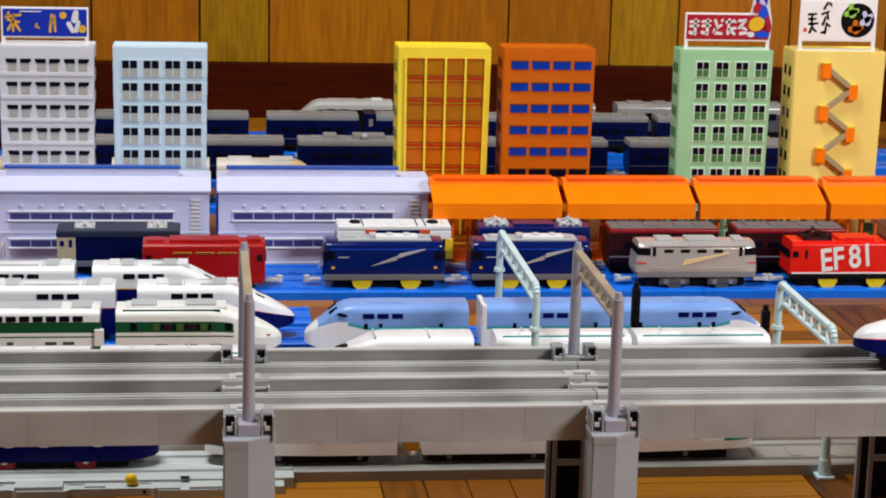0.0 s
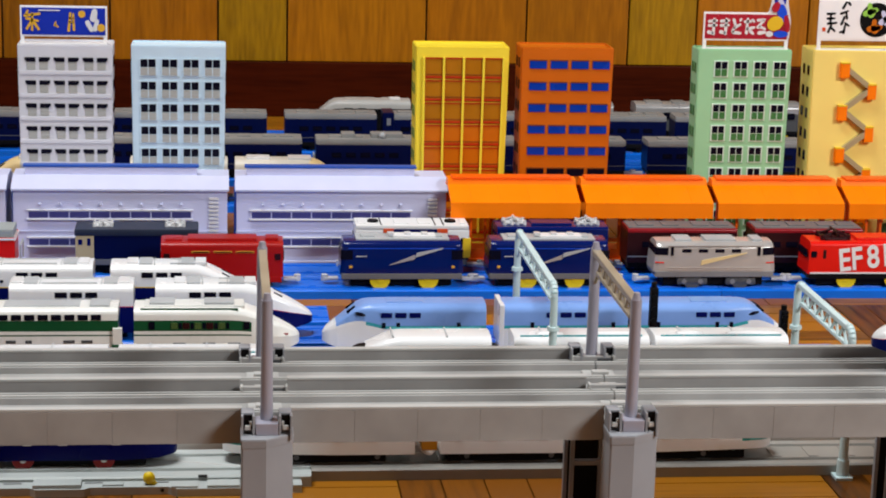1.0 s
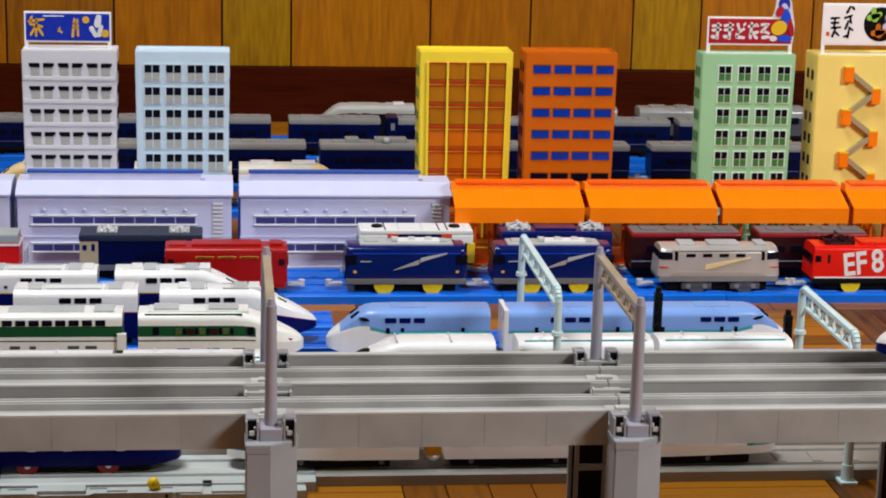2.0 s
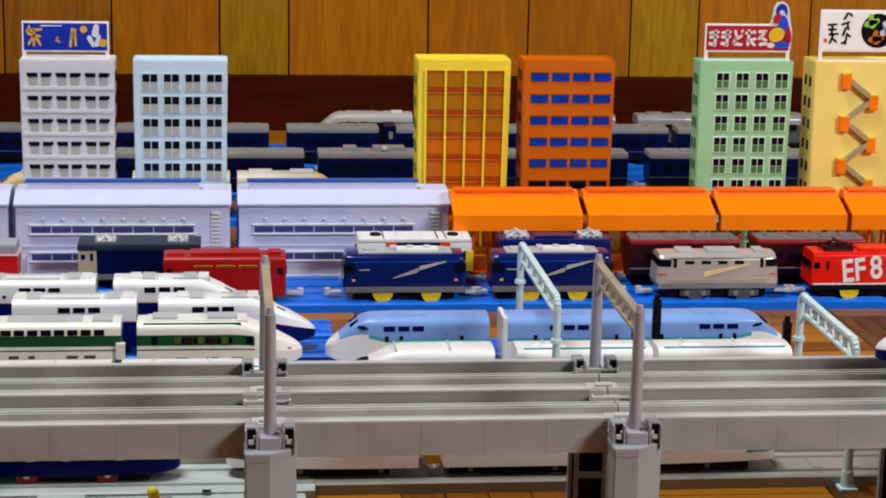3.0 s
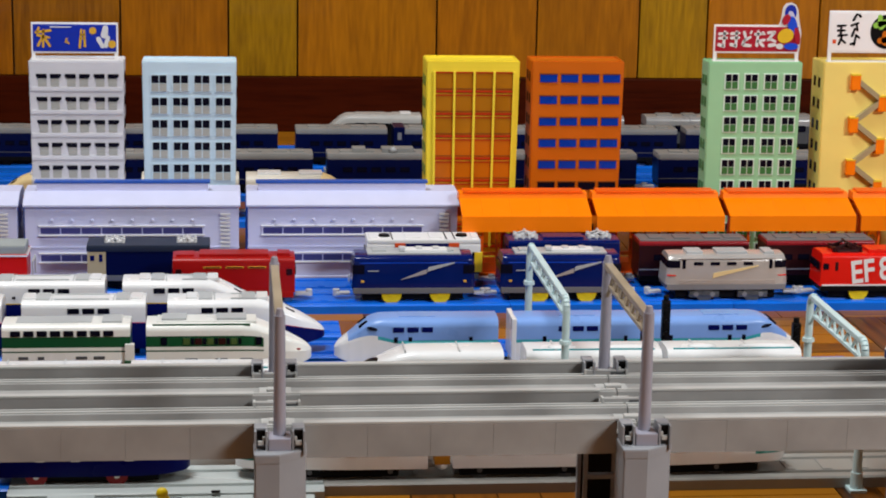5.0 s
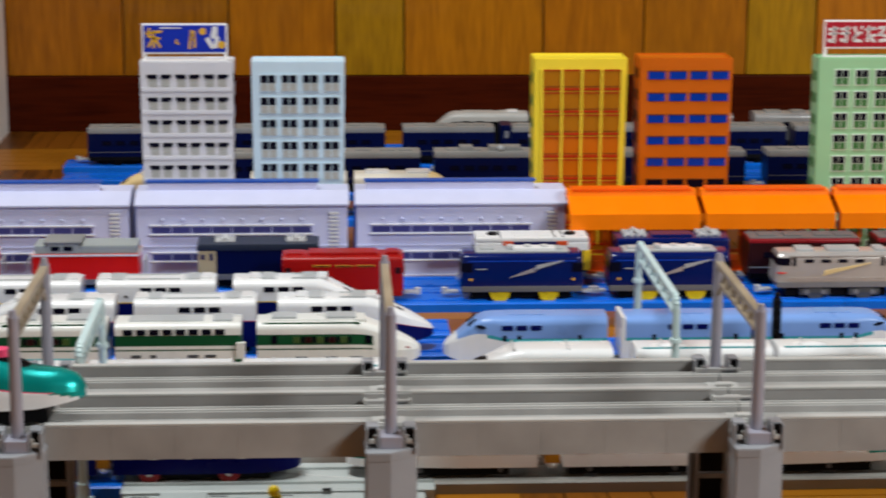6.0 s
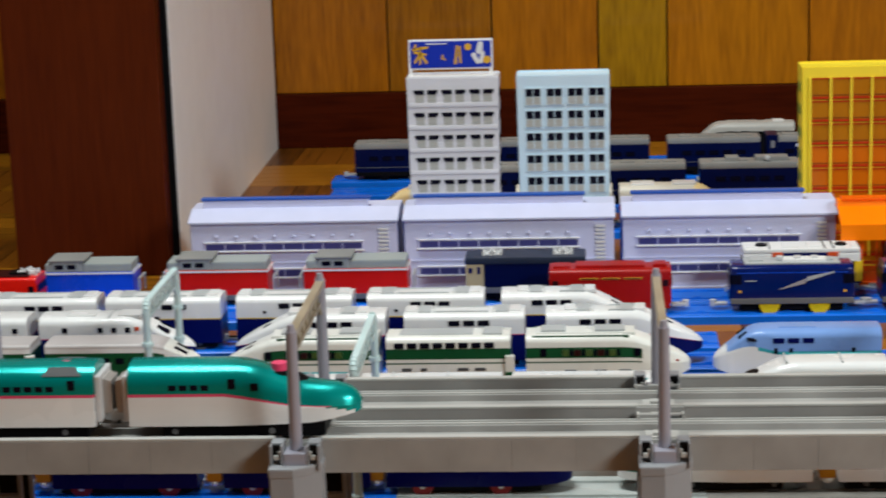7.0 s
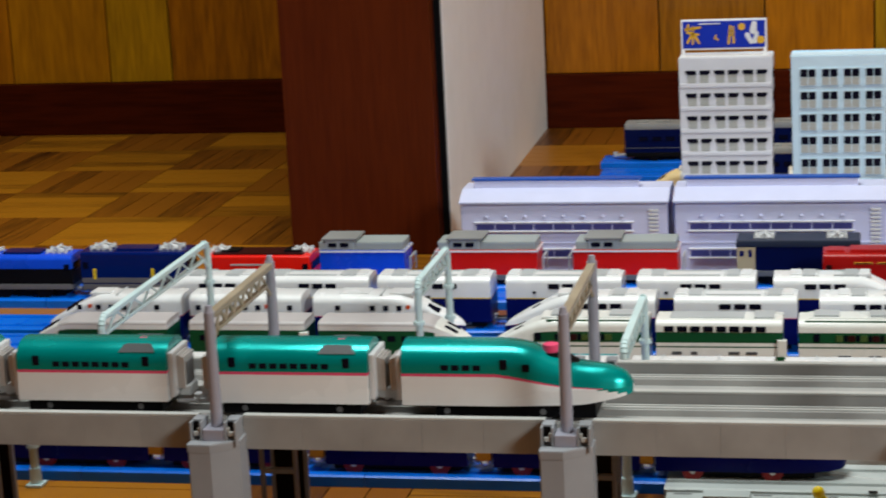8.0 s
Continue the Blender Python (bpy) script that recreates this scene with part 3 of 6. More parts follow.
def build_gantry(span, h, post_mat, beam_mat, label, truss, r=0.0034, base=0.0):
    """Two posts and an overhead lattice beam, running away from the near post at y = 0."""
    t = thing("catenary_gantry", pose(0, 0, 0), label, "toy gantry", "gantries")
    bend = 0.009 if truss else 0.0
    for y, inward in ((0.0, 1), (span, -1)):
        bm = bmesh.new()
        tube(bm, (0, y, base), (0, y, h - bend), r * 1.12, r * 0.95, 14)
        post = smooth(part("post", bm, post_mat, t))
        if truss:
            bm = bmesh.new()
            arc = [(0, y + inward * bend * (1 - math.cos(q * math.pi / 10)), h - bend - 0.0002 + bend * math.sin(q * math.pi / 10)) for q in range(6)]
            for p, q in zip(arc, arc[1:]):
                tube(bm, p, q, r * 0.95, seg=12)
            smooth(part("shoulder", bm, post_mat, post), 80)
            for up in (0.40, 0.66):
                bm = bmesh.new()
                tube(bm, (0, y, h * up), (0, y, h * up + 0.003), r * 1.6, r * 1.5, 14)
                part("collar", bm, post_mat, post)
            bm = bmesh.new()
            tube(bm, (0, y, base + 0.002), (0, y, base + 0.014), r * 1.5, r * 1.4, 14)
            part("foot", bm, post_mat, post)
            part("foot_plate", boxm(-0.0062, 0.0062, y - 0.0066, y + 0.0066, base, base + 0.0024, bevel=0.0006), post_mat, post)
        else:
            bm = bmesh.new()
            tube(bm, (0, y, h), (0, y, h + 0.004), r * 0.8, r * 0.55, 12)
            part("post_cap", bm, post_mat, post)
    part("top_chord", boxm(-0.0026, 0.0026, bend - r * 0.4, span - bend + r * 0.4, h - 0.0030, h + 0.0010, bevel=0.0010) if truss else
         boxm(-0.0026, 0.0026, -r * 0.4, span + r * 0.4, h - 0.0045, h - 0.0005, bevel=0.0008), beam_mat, t)
    part("bottom_chord", boxm(-0.0018, 0.0018, 0.012, span - 0.012, h - 0.0150, h - 0.0125, bevel=0.0005), beam_mat, t)
    n = 6
    for k in range(n):
        ya, yb = 0.012 + k * (span - 0.024) / n, 0.012 + (k + 1) * (span - 0.024) / n
        bm = bmesh.new()
        tube(bm, (0, ya, h - 0.0135), (0, (ya + yb) / 2, h - 0.003), 0.0011, seg=6)
        tube(bm, (0, (ya + yb) / 2, h - 0.003), (0, yb, h - 0.0135), 0.0011, seg=6)
        part("lattice_brace", bm, beam_mat, t)
    for y, d in ((0.003, 0.012), (span - 0.003, span - 0.012)):
        bm = bmesh.new()
        tube(bm, (0, y, h - 0.022), (0, d, h - 0.0138), 0.0013, seg=6)
        part("knee_brace", bm, beam_mat, t)
    return t


spans = []
for a, b in zip(POSTS, POSTS[1:]):
    if not spans:
        spans.append(build_span(a, b, True))
    else:
        spans.append(copy_thing(spans[0], pose((a + b) / 2, 0, 0)))
pier = build_pier()
gantry = build_gantry(0.130, 0.1835, M["pole"], M["beam"], "grey toy catenary gantry with a worn tan lattice beam", False, base=0.106)
for k, x in enumerate(POSTS):
    if k == 0:
        pier.matrix_world = gantry.matrix_world = pose(x, 0, 0)
    else:
        copy_thing(pier, pose(x, 0, 0))
        copy_thing(gantry, pose(x, 0, 0))

# mint gantries that stand on the floor
low = build_gantry(0.136, 0.109, M["mint"], M["mint"], "pale mint toy catenary gantry standing on the floor", True, 0.0030)
low.matrix_world = pose(0.4115, 0.199, 0)
copy_thing(low, pose(-0.2035, 0.199, 0))
short = build_gantry(0.120, 0.074, M["mint"], M["mint"], "short pale mint toy catenary gantry standing on the floor", True, 0.0030)
short.matrix_world = pose(-0.636, 0.194, 0)
wide = build_gantry(0.190, 0.104, M["mint"], M["mint"], "wide pale mint toy catenary gantry over two tracks", True, 0.0030)
wide.matrix_world = pose(0.2255, 0.345, 0)
narrow = build_gantry(0.120, 0.104, M["mint"], M["mint"], "pale mint toy catenary gantry over one track", True, 0.0030)
narrow.matrix_world = pose(-0.389, 0.395, 0)
long_one = build_gantry(0.256, 0.110, M["mint"], M["mint"], "long pale mint toy catenary gantry over three tracks", True, 0.0030)
long_one.matrix_world = pose(-0.601, 0.258, 0)

# ---- toy trains ----
def ring(w, zb, zt, r, levels, tumble=0.0):
    """Half-section points from the sill over the roof, with a point at each level; symmetric in y."""
    side = sorted({zb, zt - r, *[z for z in levels if zb < z < zt - r]})
    pts = [(w * (1 - tumble * (z - zb) / (zt - zb)), z) for z in side]
    wt = pts[-1][0]
    for k in range(1, 7):
        a = k * math.pi / 12
        pts.append((wt - r * 1.25 * (1 - math.cos(a)), zt - r + r * math.sin(a)))
    pts.append((0.0, zt + 0.0004))
    return pts


def shell(t, length, bands, w, zb, zt, r, nose=None, tumble=0.0, ends=None, taper=0.0):
    """A car body as lofted bands, one mesh a band. nose: length, tip height, and curves of the top and the width."""
    levels = [z for b in bands for z in (b[2], b[3])]
    half = ring(w, zb, zt, r, levels, tumble)
    full = [(-y, z) for y, z in half] + [(y, z) for y, z in half[-2::-1]]
    xs = [(-length / 2 + 0.0008, 0.985), (-length / 2 + 0.0025, 1.0)]
    if nose:
        nl = nose["len"]
        xs += [(length / 2 - nl, 1.0)]
        stations = [(x, k, 1.0) for x, k in xs]
        for i in range(1, 25):
            s = 1 - i / 24
            s = s ** 1.25
            stations.append((length / 2 - nl * s, 1.0, s))
    else:
        inset = ends or [(0.0008, 0.985), (0.0025, 1.0)]
        stations = [(-length / 2 + d, k, 1.0) for d, k in inset] + [(length / 2 - d, k, 1.0) for d, k in inset[::-1]]

    def bent(y, z, s):
        if s >= 1 or not nose:
            return y, z
        zt0 = nose["tip"]
        if "seam" in nose:
            za, zc = nose["seam"]
            z = np.interp(z, [zb, za, zt + 0.001], [zb, za + (zc - za) * min(1.0, (1 - s) * 1.35), zt + 0.001])
        up = np.interp(s, [p[0] for p in nose["top"]], [p[1] for p in nose["top"]])
        wide = np.interp(s, [p[0] for p in nose["wide"]], [p[1] for p in nose["wide"]])
        low = np.interp(s, [0, 0.35, 1], [nose.get("low", 0.35), 0.9, 1])
        # the upper body narrows more than the sill
        lean = 1 - nose.get("lean", 0.25) * (1 - s) * max(0.0, (z - zt0) / (zt - zt0))
        z2 = zt0 + (z - zt0) * (up if z > zt0 else low)
        return y * wide * lean, z2

    rows = []
    for x, k, s in stations:
        row = []
        for y, z in full:
            y2, z2 = bent(y * k, z, s)
            row.append(Vector((x * (1 - taper * max(0.0, (z2 - 0.028) / (zt - 0.028))), y2, z2)))
        rows.append(row)
    made = {}
    for name, mat, lo, hi, *tip in bands:
        tip_mat = tip[:1]
        tip_from = tip[1] if len(tip) > 1 else (nose or {}).get("tip_from", 0.72)
        bm = bmesh.new()
        last = None
        idx = [i for i, (y, z) in enumerate(full) if lo - 1e-6 <= z <= hi + 1e-6]
        runs, cur = [], []
        for i in idx:
            if cur and i != cur[-1] + 1:
                runs.append(cur)
                cur = []
            cur.append(i)
        runs.append(cur)
        for run in runs:
            grid = [[bm.verts.new(row[i]) for i in run] for row in rows]
            for k, (g, h) in enumerate(zip(grid, grid[1:])):
                for i in range(len(run) - 1):
                    q = bm.faces.new((g[i], h[i], h[i + 1], g[i + 1]))
                    q.material_index = 1 if tip_mat and nose and stations[k][2] < tip_from else 0
            if len(runs) == 1 and len(run) > 2:
                bm.faces.new(grid[0])
                bm.faces.new(grid[-1][::-1])
            last = grid
        if len(runs) == 2:
            bm.verts.ensure_lookup_table()
            n = len(runs[0])
            off = len(rows) * n
            for e in (0, len(rows) - 1):
                a = [bm.verts[e * n + i] for i in range(n)]
                b = [bm.verts[off + e * n + i] for i in range(n)]
                try:
                    bm.faces.new(a + b)
                except ValueError:
                    pass
        ob = part(name, bm, [M[m] for m in (mat, *tip_mat)], t)
        smooth(ob, 35)
        made[name] = ob
    return made


PANES = {}


def pane(t, x, y, z, lx, lz, mat="glass", name="window", th=0.0007):
    """A window pane, 0.7 mm thick, set into the side at y; alike panes share one mesh."""
    key = (round(lx, 4), round(lz, 4), mat, name)
    if key not in PANES:
        ob = part(name, boxm(-lx / 2, lx / 2, -th / 2, th / 2, -lz / 2, lz / 2, bevel=min(lx, lz) * 0.16), M[mat], t)
        PANES[key] = ob.data
        ob.location = (x, y, z)
        return ob
    return again(name, PANES[key], t, Matrix.Translation((x, y, z)))


def both(t, x, w, z, lx, lz, mat="glass", name="window"):
    for s in (-1, 1):
        pane(t, x, s * w, z, lx, lz, mat, name)


def wheels(t, xs, r, y, mat, width=0.003):
    key = ("wheel", r, mat)
    for x in xs:
        for s in (-1, 1):
            if key not in PANES:
                bm = bmesh.new()
                tube(bm, (0, -width / 2, 0), (0, width / 2, 0), r, seg=20)
                tube(bm, (0, -width / 2 - 0.0006, 0), (0, width / 2 + 0.0006, 0), r * 0.30, seg=12)
                ob = smooth(part("wheel", bm, [M[mat], M["sign_white" if mat == "red_wheel" else mat]], t))
                for q in ob.data.polygons:
                    q.material_index = 1 if q.center.xz.length < r * 0.46 and abs(q.normal.y) > 0.9 and abs(q.center.y) > width / 2 + 0.0003 else 0
                PANES[key] = ob.data
                ob.location = (x, s * y, r)
            else:
                again("wheel", PANES[key], t, Matrix.Translation((x, s * y, r)))


def under(t, length, w, z0, z1, mat="black"):
    if z1 - z0 > 0.001:
        part("underframe", boxm(-length / 2 + 0.006, length / 2 - 0.006, -w, w, z0, z1, bevel=0.001), M[mat], t)


def coupler(t, x, s, z, mat="bellows"):
    bm = bmesh.new()
    box(bm, x - 0.0065 + s * 0.0065, x + 0.0065 + s * 0.0065, -0.0042, 0.0042, z - 0.0012, z + 0.0016, bevel=0.0008)
    tube(bm, (x + s * 0.013, 0, z - 0.002), (x + s * 0.013, 0, z + 0.004), 0.0032, seg=12)
    part("coupler", bm, M[mat], t)


def gangway(t, x, s, w, z0, z1, mat="bellows"):
    """A pale rounded end frame with a ribbed silver bellows in front of it."""
    g = part("gangway", boxm(min(x, x + s * 0.0035), max(x, x + s * 0.0035), -w, w, z0, z1, bevel=0.0014), M[mat], t, "pale end frame")
    for k in range(3):
        a, b = sorted((x + s * (0.0036 + k * 0.0018), x + s * (0.0050 + k * 0.0018)))
        part("bellows_rib", boxm(a, b, -w * 0.62, w * 0.62, z0 + 0.004, z1 - 0.003 - k * 0.0006, bevel=0.0005), M["silver"], g)
    a, b = sorted((x + s * 0.0036, x + s * 0.0110))
    part("coupling_block", boxm(a, b, -w * 0.50, w * 0.50, z0 - 0.0010, z0 + 0.0055, bevel=0.0012), M["pale_grey"], g)
    a, b = sorted((x + s * 0.0090, x + s * 0.0096))
    part("end_door", boxm(a, b, -w * 0.4, w * 0.4, z0 + 0.006, z1 - 0.008), M["grey_roof"], g)


def roof_box(t, x, z, lx, ly, lz, mat="pale_grey", y=0.0, name="roof_unit"):
    return part(name, boxm(x - lx / 2, x + lx / 2, y - ly / 2, y + ly / 2, z - 0.001, z + lz, bevel=min(0.0012, lz * 0.4)), M[mat], t)


def pantograph(t, x, z, mat="panto", size=1.0):
    a, b = 0.013 * size, 0.0085 * size
    frame_ = None
    for y in (-b, b):
        bm = bmesh.new()
        tube(bm, (x - a, y, z + 0.0006), (x + a, y, z + 0.0006), 0.0013, seg=6)
        ob = part("pantograph" if frame_ is None else "side_bar", bm, M[mat], t if frame_ is None else frame_)
        frame_ = frame_ or ob
    for y in (-b, b):
        for s in (-1, 1):
            bm = bmesh.new()
            tube(bm, (x + s * a, y, z + 0.001), (x, y * 0.6, z + 0.0060 * size), 0.0010, seg=6)
            part("arm", bm, M[mat], frame_)
    for dx in (-a, -a * 0.3, a * 0.3, a):
        bm = bmesh.new()
        tube(bm, (x + dx, -b, z + 0.0010), (x + dx, b, z + 0.0010), 0.0012, seg=6)
        part("cross_bar", bm, M[mat], frame_)
        for y in (-b, b):
            bm = bmesh.new()
            tube(bm, (x + dx, y, z - 0.0015), (x + dx, y, z + 0.0034), 0.0020, 0.0015, seg=8)
            part("insulator", bm, M[mat], frame_)
    bm = bmesh.new()
    tube(bm, (x, -b * 1.3, z + 0.0065 * size), (x, b * 1.3, z + 0.0065 * size), 0.0013, seg=6)
    part("contact_bar", bm, M[mat], frame_)


LONG_NOSE = dict(len=0.080, tip=0.0205, low=0.45, lean=0.34,
                 top=[(0, 0.03), (0.03, 0.16), (0.10, 0.30), (0.25, 0.42), (0.42, 0.50), (0.60, 0.66), (0.78, 0.88), (0.9, 0.97), (1, 1)],
                 wide=[(0, 0.10), (0.04, 0.38), (0.12, 0.60), (0.3, 0.82), (0.6, 0.96), (1, 1)])
MID_NOSE = dict(len=0.060, tip=0.0180, low=0.45, lean=0.34,
                top=[(0, 0.03), (0.04, 0.13), (0.14, 0.27), (0.32, 0.47), (0.55, 0.70), (0.78, 0.91), (0.9, 0.98), (1, 1)],
                wide=[(0, 0.12), (0.04, 0.36), (0.12, 0.56), (0.3, 0.80), (0.6, 0.96), (1, 1)])
SKY_NOSE = dict(len=0.050, tip=0.0195, low=0.50, lean=0.30, seam=(0.0290, 0.0385),
                top=[(0, 0.02), (0.06, 0.17), (0.15, 0.30), (0.28, 0.47), (0.40, 0.66), (0.52, 0.84), (0.64, 0.95), (0.76, 0.99), (1, 1)],
                wide=[(0, 0.20), (0.04, 0.40), (0.10, 0.55), (0.25, 0.76), (0.45, 0.90), (0.7, 0.98), (1, 1)])
GREEN_NOSE = dict(len=0.056, tip=0.0215, low=0.45, lean=0.34,
                  top=[(0, 0.03), (0.04, 0.14), (0.14, 0.28), (0.34, 0.50), (0.60, 0.78), (0.82, 0.95), (1, 1)],
                  wide=[(0, 0.12), (0.04, 0.36), (0.12, 0.56), (0.3, 0.80), (0.6, 0.96), (1, 1)])
SKIRT_NOSE = dict(len=0.036, tip=0.0170, low=0.80, lean=0.28,
                  top=[(0, 0.10), (0.05, 0.28), (0.16, 0.46), (0.38, 0.66), (0.68, 0.90), (0.88, 0.98), (1, 1)],
                  wide=[(0, 0.22), (0.04, 0.48), (0.12, 0.68), (0.3, 0.86), (0.6, 0.97), (1, 1)])
BLUNT_NOSE = dict(len=0.044, tip=0.0200, low=0.5, lean=0.28,
                  top=[(0, 0.05), (0.05, 0.20), (0.16, 0.36), (0.38, 0.60), (0.68, 0.88), (0.88, 0.98), (1, 1)],
                  wide=[(0, 0.16), (0.04, 0.42), (0.12, 0.62), (0.3, 0.83), (0.6, 0.96), (1, 1)])


def bullet_car(label, group, bands, lead, length, w, zb, zt, r, nose, extras, wheel="grey_roof", wr=0.0065, bellows=False, wy=0.0135):
    t = thing("train_car", pose(0, 0, 0), label, "toy train", group)
    shell(t, length, bands, w, zb, zt, r, nose if lead else None, 0.05)
    under(t, length - (0.03 if lead else 0), w - 0.003, 0.003, zb + 0.0015)
    wheels(t, (-length * 0.30, length * (0.12 if lead else 0.30)), wr, wy, wheel)
    coupler(t, -length / 2, -1, 0.007)
    if bellows:
        gangway(t, -length / 2 + 0.0006, -1, w - 0.003, zb + 0.002, zt - 0.006)
        if not lead:
            gangway(t, length / 2 - 0.0006, 1, w - 0.003, zb + 0.002, zt - 0.006)
    if not lead:
        coupler(t, length / 2, 1, 0.007)
    extras(t, length, w, zb, zt, lead)
    return t


def nose_top(nose, zt, d):
    """Height of the body's ridge, d metres behind the tip."""
    k = np.interp(d / nose["len"], [p[0] for p in nose["top"]], [p[1] for p in nose["top"]])
    return nose["tip"] + (zt - nose["tip"]) * k


def cockpit(t, L, zt, nose, d, lx, ly, lz, mat="black"):
    """Dark cockpit glazing let into the nose, d metres behind its tip."""
    bm = bmesh.new()
    bmesh.ops.create_icosphere(bm, subdivisions=2, radius=1)
    bmesh.ops.scale(bm, vec=(lx, ly, lz), verts=bm.verts)
    slope = math.atan2(nose_top(nose, zt, d + lx) - nose_top(nose, zt, d - lx), 2 * lx)
    bmesh.ops.rotate(bm, cent=(0, 0, 0), matrix=Matrix.Rotation(slope, 3, "Y"), verts=bm.verts)
    bmesh.ops.translate(bm, vec=(L / 2 - d, 0, nose_top(nose, zt, d) - lz * 0.45), verts=bm.verts)
    smooth(part("cockpit_glass", bm, M[mat], t), 80)


def screens(t, L, zt, nose, d, w, mat="glass", lift=0.0, big=1.0):
    """Two small dark windscreens on the shoulders of the nose."""
    z = nose_top(nose, zt, d)
    for s in (-1, 1):
        bm = boxm(-0.0042 * big, 0.0042 * big, -0.0022 * big, 0.0022 * big, -0.0010, 0.0010, bevel=0.0006)
        slope = math.atan2(nose_top(nose, zt, d + 0.005) - nose_top(nose, zt, d - 0.005), 0.010)
        bmesh.ops.rotate(bm, cent=(0, 0, 0), matrix=Matrix.Rotation(slope, 3, "Y") @ Matrix.Rotation(s * -0.5, 3, "X"), verts=bm.verts)
        bmesh.ops.translate(bm, vec=(L / 2 - d, s * w * 0.42, z - 0.0012 + lift), verts=bm.verts)
        part("windscreen", bm, M[mat], t)


# -- teal and white streamliner on the near viaduct track --
def teal_extras(t, L, w, zb, zt, lead):
    wz = zb + (zt - zb) * 0.62
    n = 4 if lead else 8
    c = -0.032 if lead else 0.0
    for k in range(n):
        both(t, c + (k - (n - 1) / 2) * 0.0065, w * 0.965, wz + 0.0008, 0.0046, 0.0034)
    both(t, c - 0.036 if not lead else c + 0.026, w * 0.962, wz + 0.0030, 0.0042, 0.0062, name="door_window")
    if not lead:
        both(t, 0.036, w * 0.962, wz + 0.0030, 0.0042, 0.0062, name="door_window")
        for s in (-1, 1):
            bm = bmesh.new()
            prism(bm, [(-0.0118, -0.0030), (0.0118, -0.0030), (0.0090, 0.0026), (0.0070, 0.0034), (-0.0070, 0.0034), (-0.0090, 0.0026)], -0.0008, 0.0008)
            bmesh.ops.rotate(bm, cent=(0, 0, 0), matrix=Matrix.Rotation(-s * -0.80, 3, "X"), verts=bm.verts)
            bmesh.ops.translate(bm, vec=(0.030, s * 0.0134, zt - 0.0040), verts=bm.verts)
            part("shoulder_hatch", bm, M["hatch"], t, "dark grey trapezoid hatch")
        roof_box(t, 0.030, zt - 0.0014, 0.005, 0.005, 0.0016, "pink", name="roof_switch")
    else:
        cockpit(t, L, zt, TEAL_NOSE, 0.040, 0.0105, 0.0070, 0.0036)
        both(t, L / 2 - 0.062, w * 0.95, wz + 0.001, 0.0045, 0.0045, name="cab_window")


def teal_tail(t, L, w, zb, zt, lead):
    teal_extras(t, L, w, zb, zt, lead)
    bm = bmesh.new()
    tube(bm, (L / 2 - 0.049, 0, zt - 0.014), (L / 2 - 0.049, 0, zt - 0.0068), 0.0078, 0.0072, 18)
    smooth(part("switch_base", bm, M["black"], t))
    bm = bmesh.new()
    tube(bm, (L / 2 - 0.049, 0, zt - 0.0075), (L / 2 - 0.049, 0, zt - 0.0026), 0.0056, 0.0050, 16)
    smooth(part("power_switch", bm, M["pink"], t, "bright pink-red switch knob"))


E5Z = 0.1105
TEAL_NOSE = dict(LONG_NOSE, seam=(0.0302, 0.0215), tip_from=0.24,
                 top=[(0, 0.05), (0.03, 0.22), (0.08, 0.34), (0.18, 0.44), (0.34, 0.50), (0.46, 0.56), (0.60, 0.72), (0.76, 0.92), (0.88, 0.985), (1, 1)],
                 wide=[(0, 0.14), (0.03, 0.40), (0.10, 0.62), (0.25, 0.80), (0.5, 0.93), (0.75, 0.99), (1, 1)])
TB = [("skirt", "e_white", 0.0105, 0.0175, "teal", 0.06), ("lower_body", "e_white", 0.0175, 0.0225, "teal", 0.13),
      ("side_panel", "e_white", 0.0225, 0.0262, "teal", 0.19), ("shoulder", "e_white", 0.0262, 0.0285, "teal", 0.26), ("stripe", "pink", 0.0285, 0.0302, "teal"), ("upper_body", "teal", 0.0302, 0.06)]
teal_group = "teal bullet train on the viaduct"
teal_mid = bullet_car("glossy teal and white toy bullet train middle car", teal_group, TB, False, 0.100, 0.0185, 0.0105, 0.0470, 0.012, None, teal_extras, bellows=True)
teal_lead = bullet_car("glossy teal and white toy bullet train end car, pointed nose", teal_group, TB, True, 0.139, 0.0185, 0.0105, 0.0470, 0.012, TEAL_NOSE, teal_extras, bellows=True)
teal_last = bullet_car("glossy teal and white toy bullet train end car with pink knob", teal_group, TB, True, 0.139, 0.0185, 0.0105, 0.0470, 0.012, TEAL_NOSE, teal_tail, bellows=True)
TAIL = -0.1785
teal_last.matrix_world = pose(TAIL - 0.0695, TRACK_N, E5Z)
teal_mid.matrix_world = pose(-0.3865, TRACK_N, E5Z)
copy_thing(teal_mid, pose(-0.5140, TRACK_N, E5Z))
teal_lead.matrix_world = pose(-0.6530, TRACK_N, E5Z, 0, 0, 180)


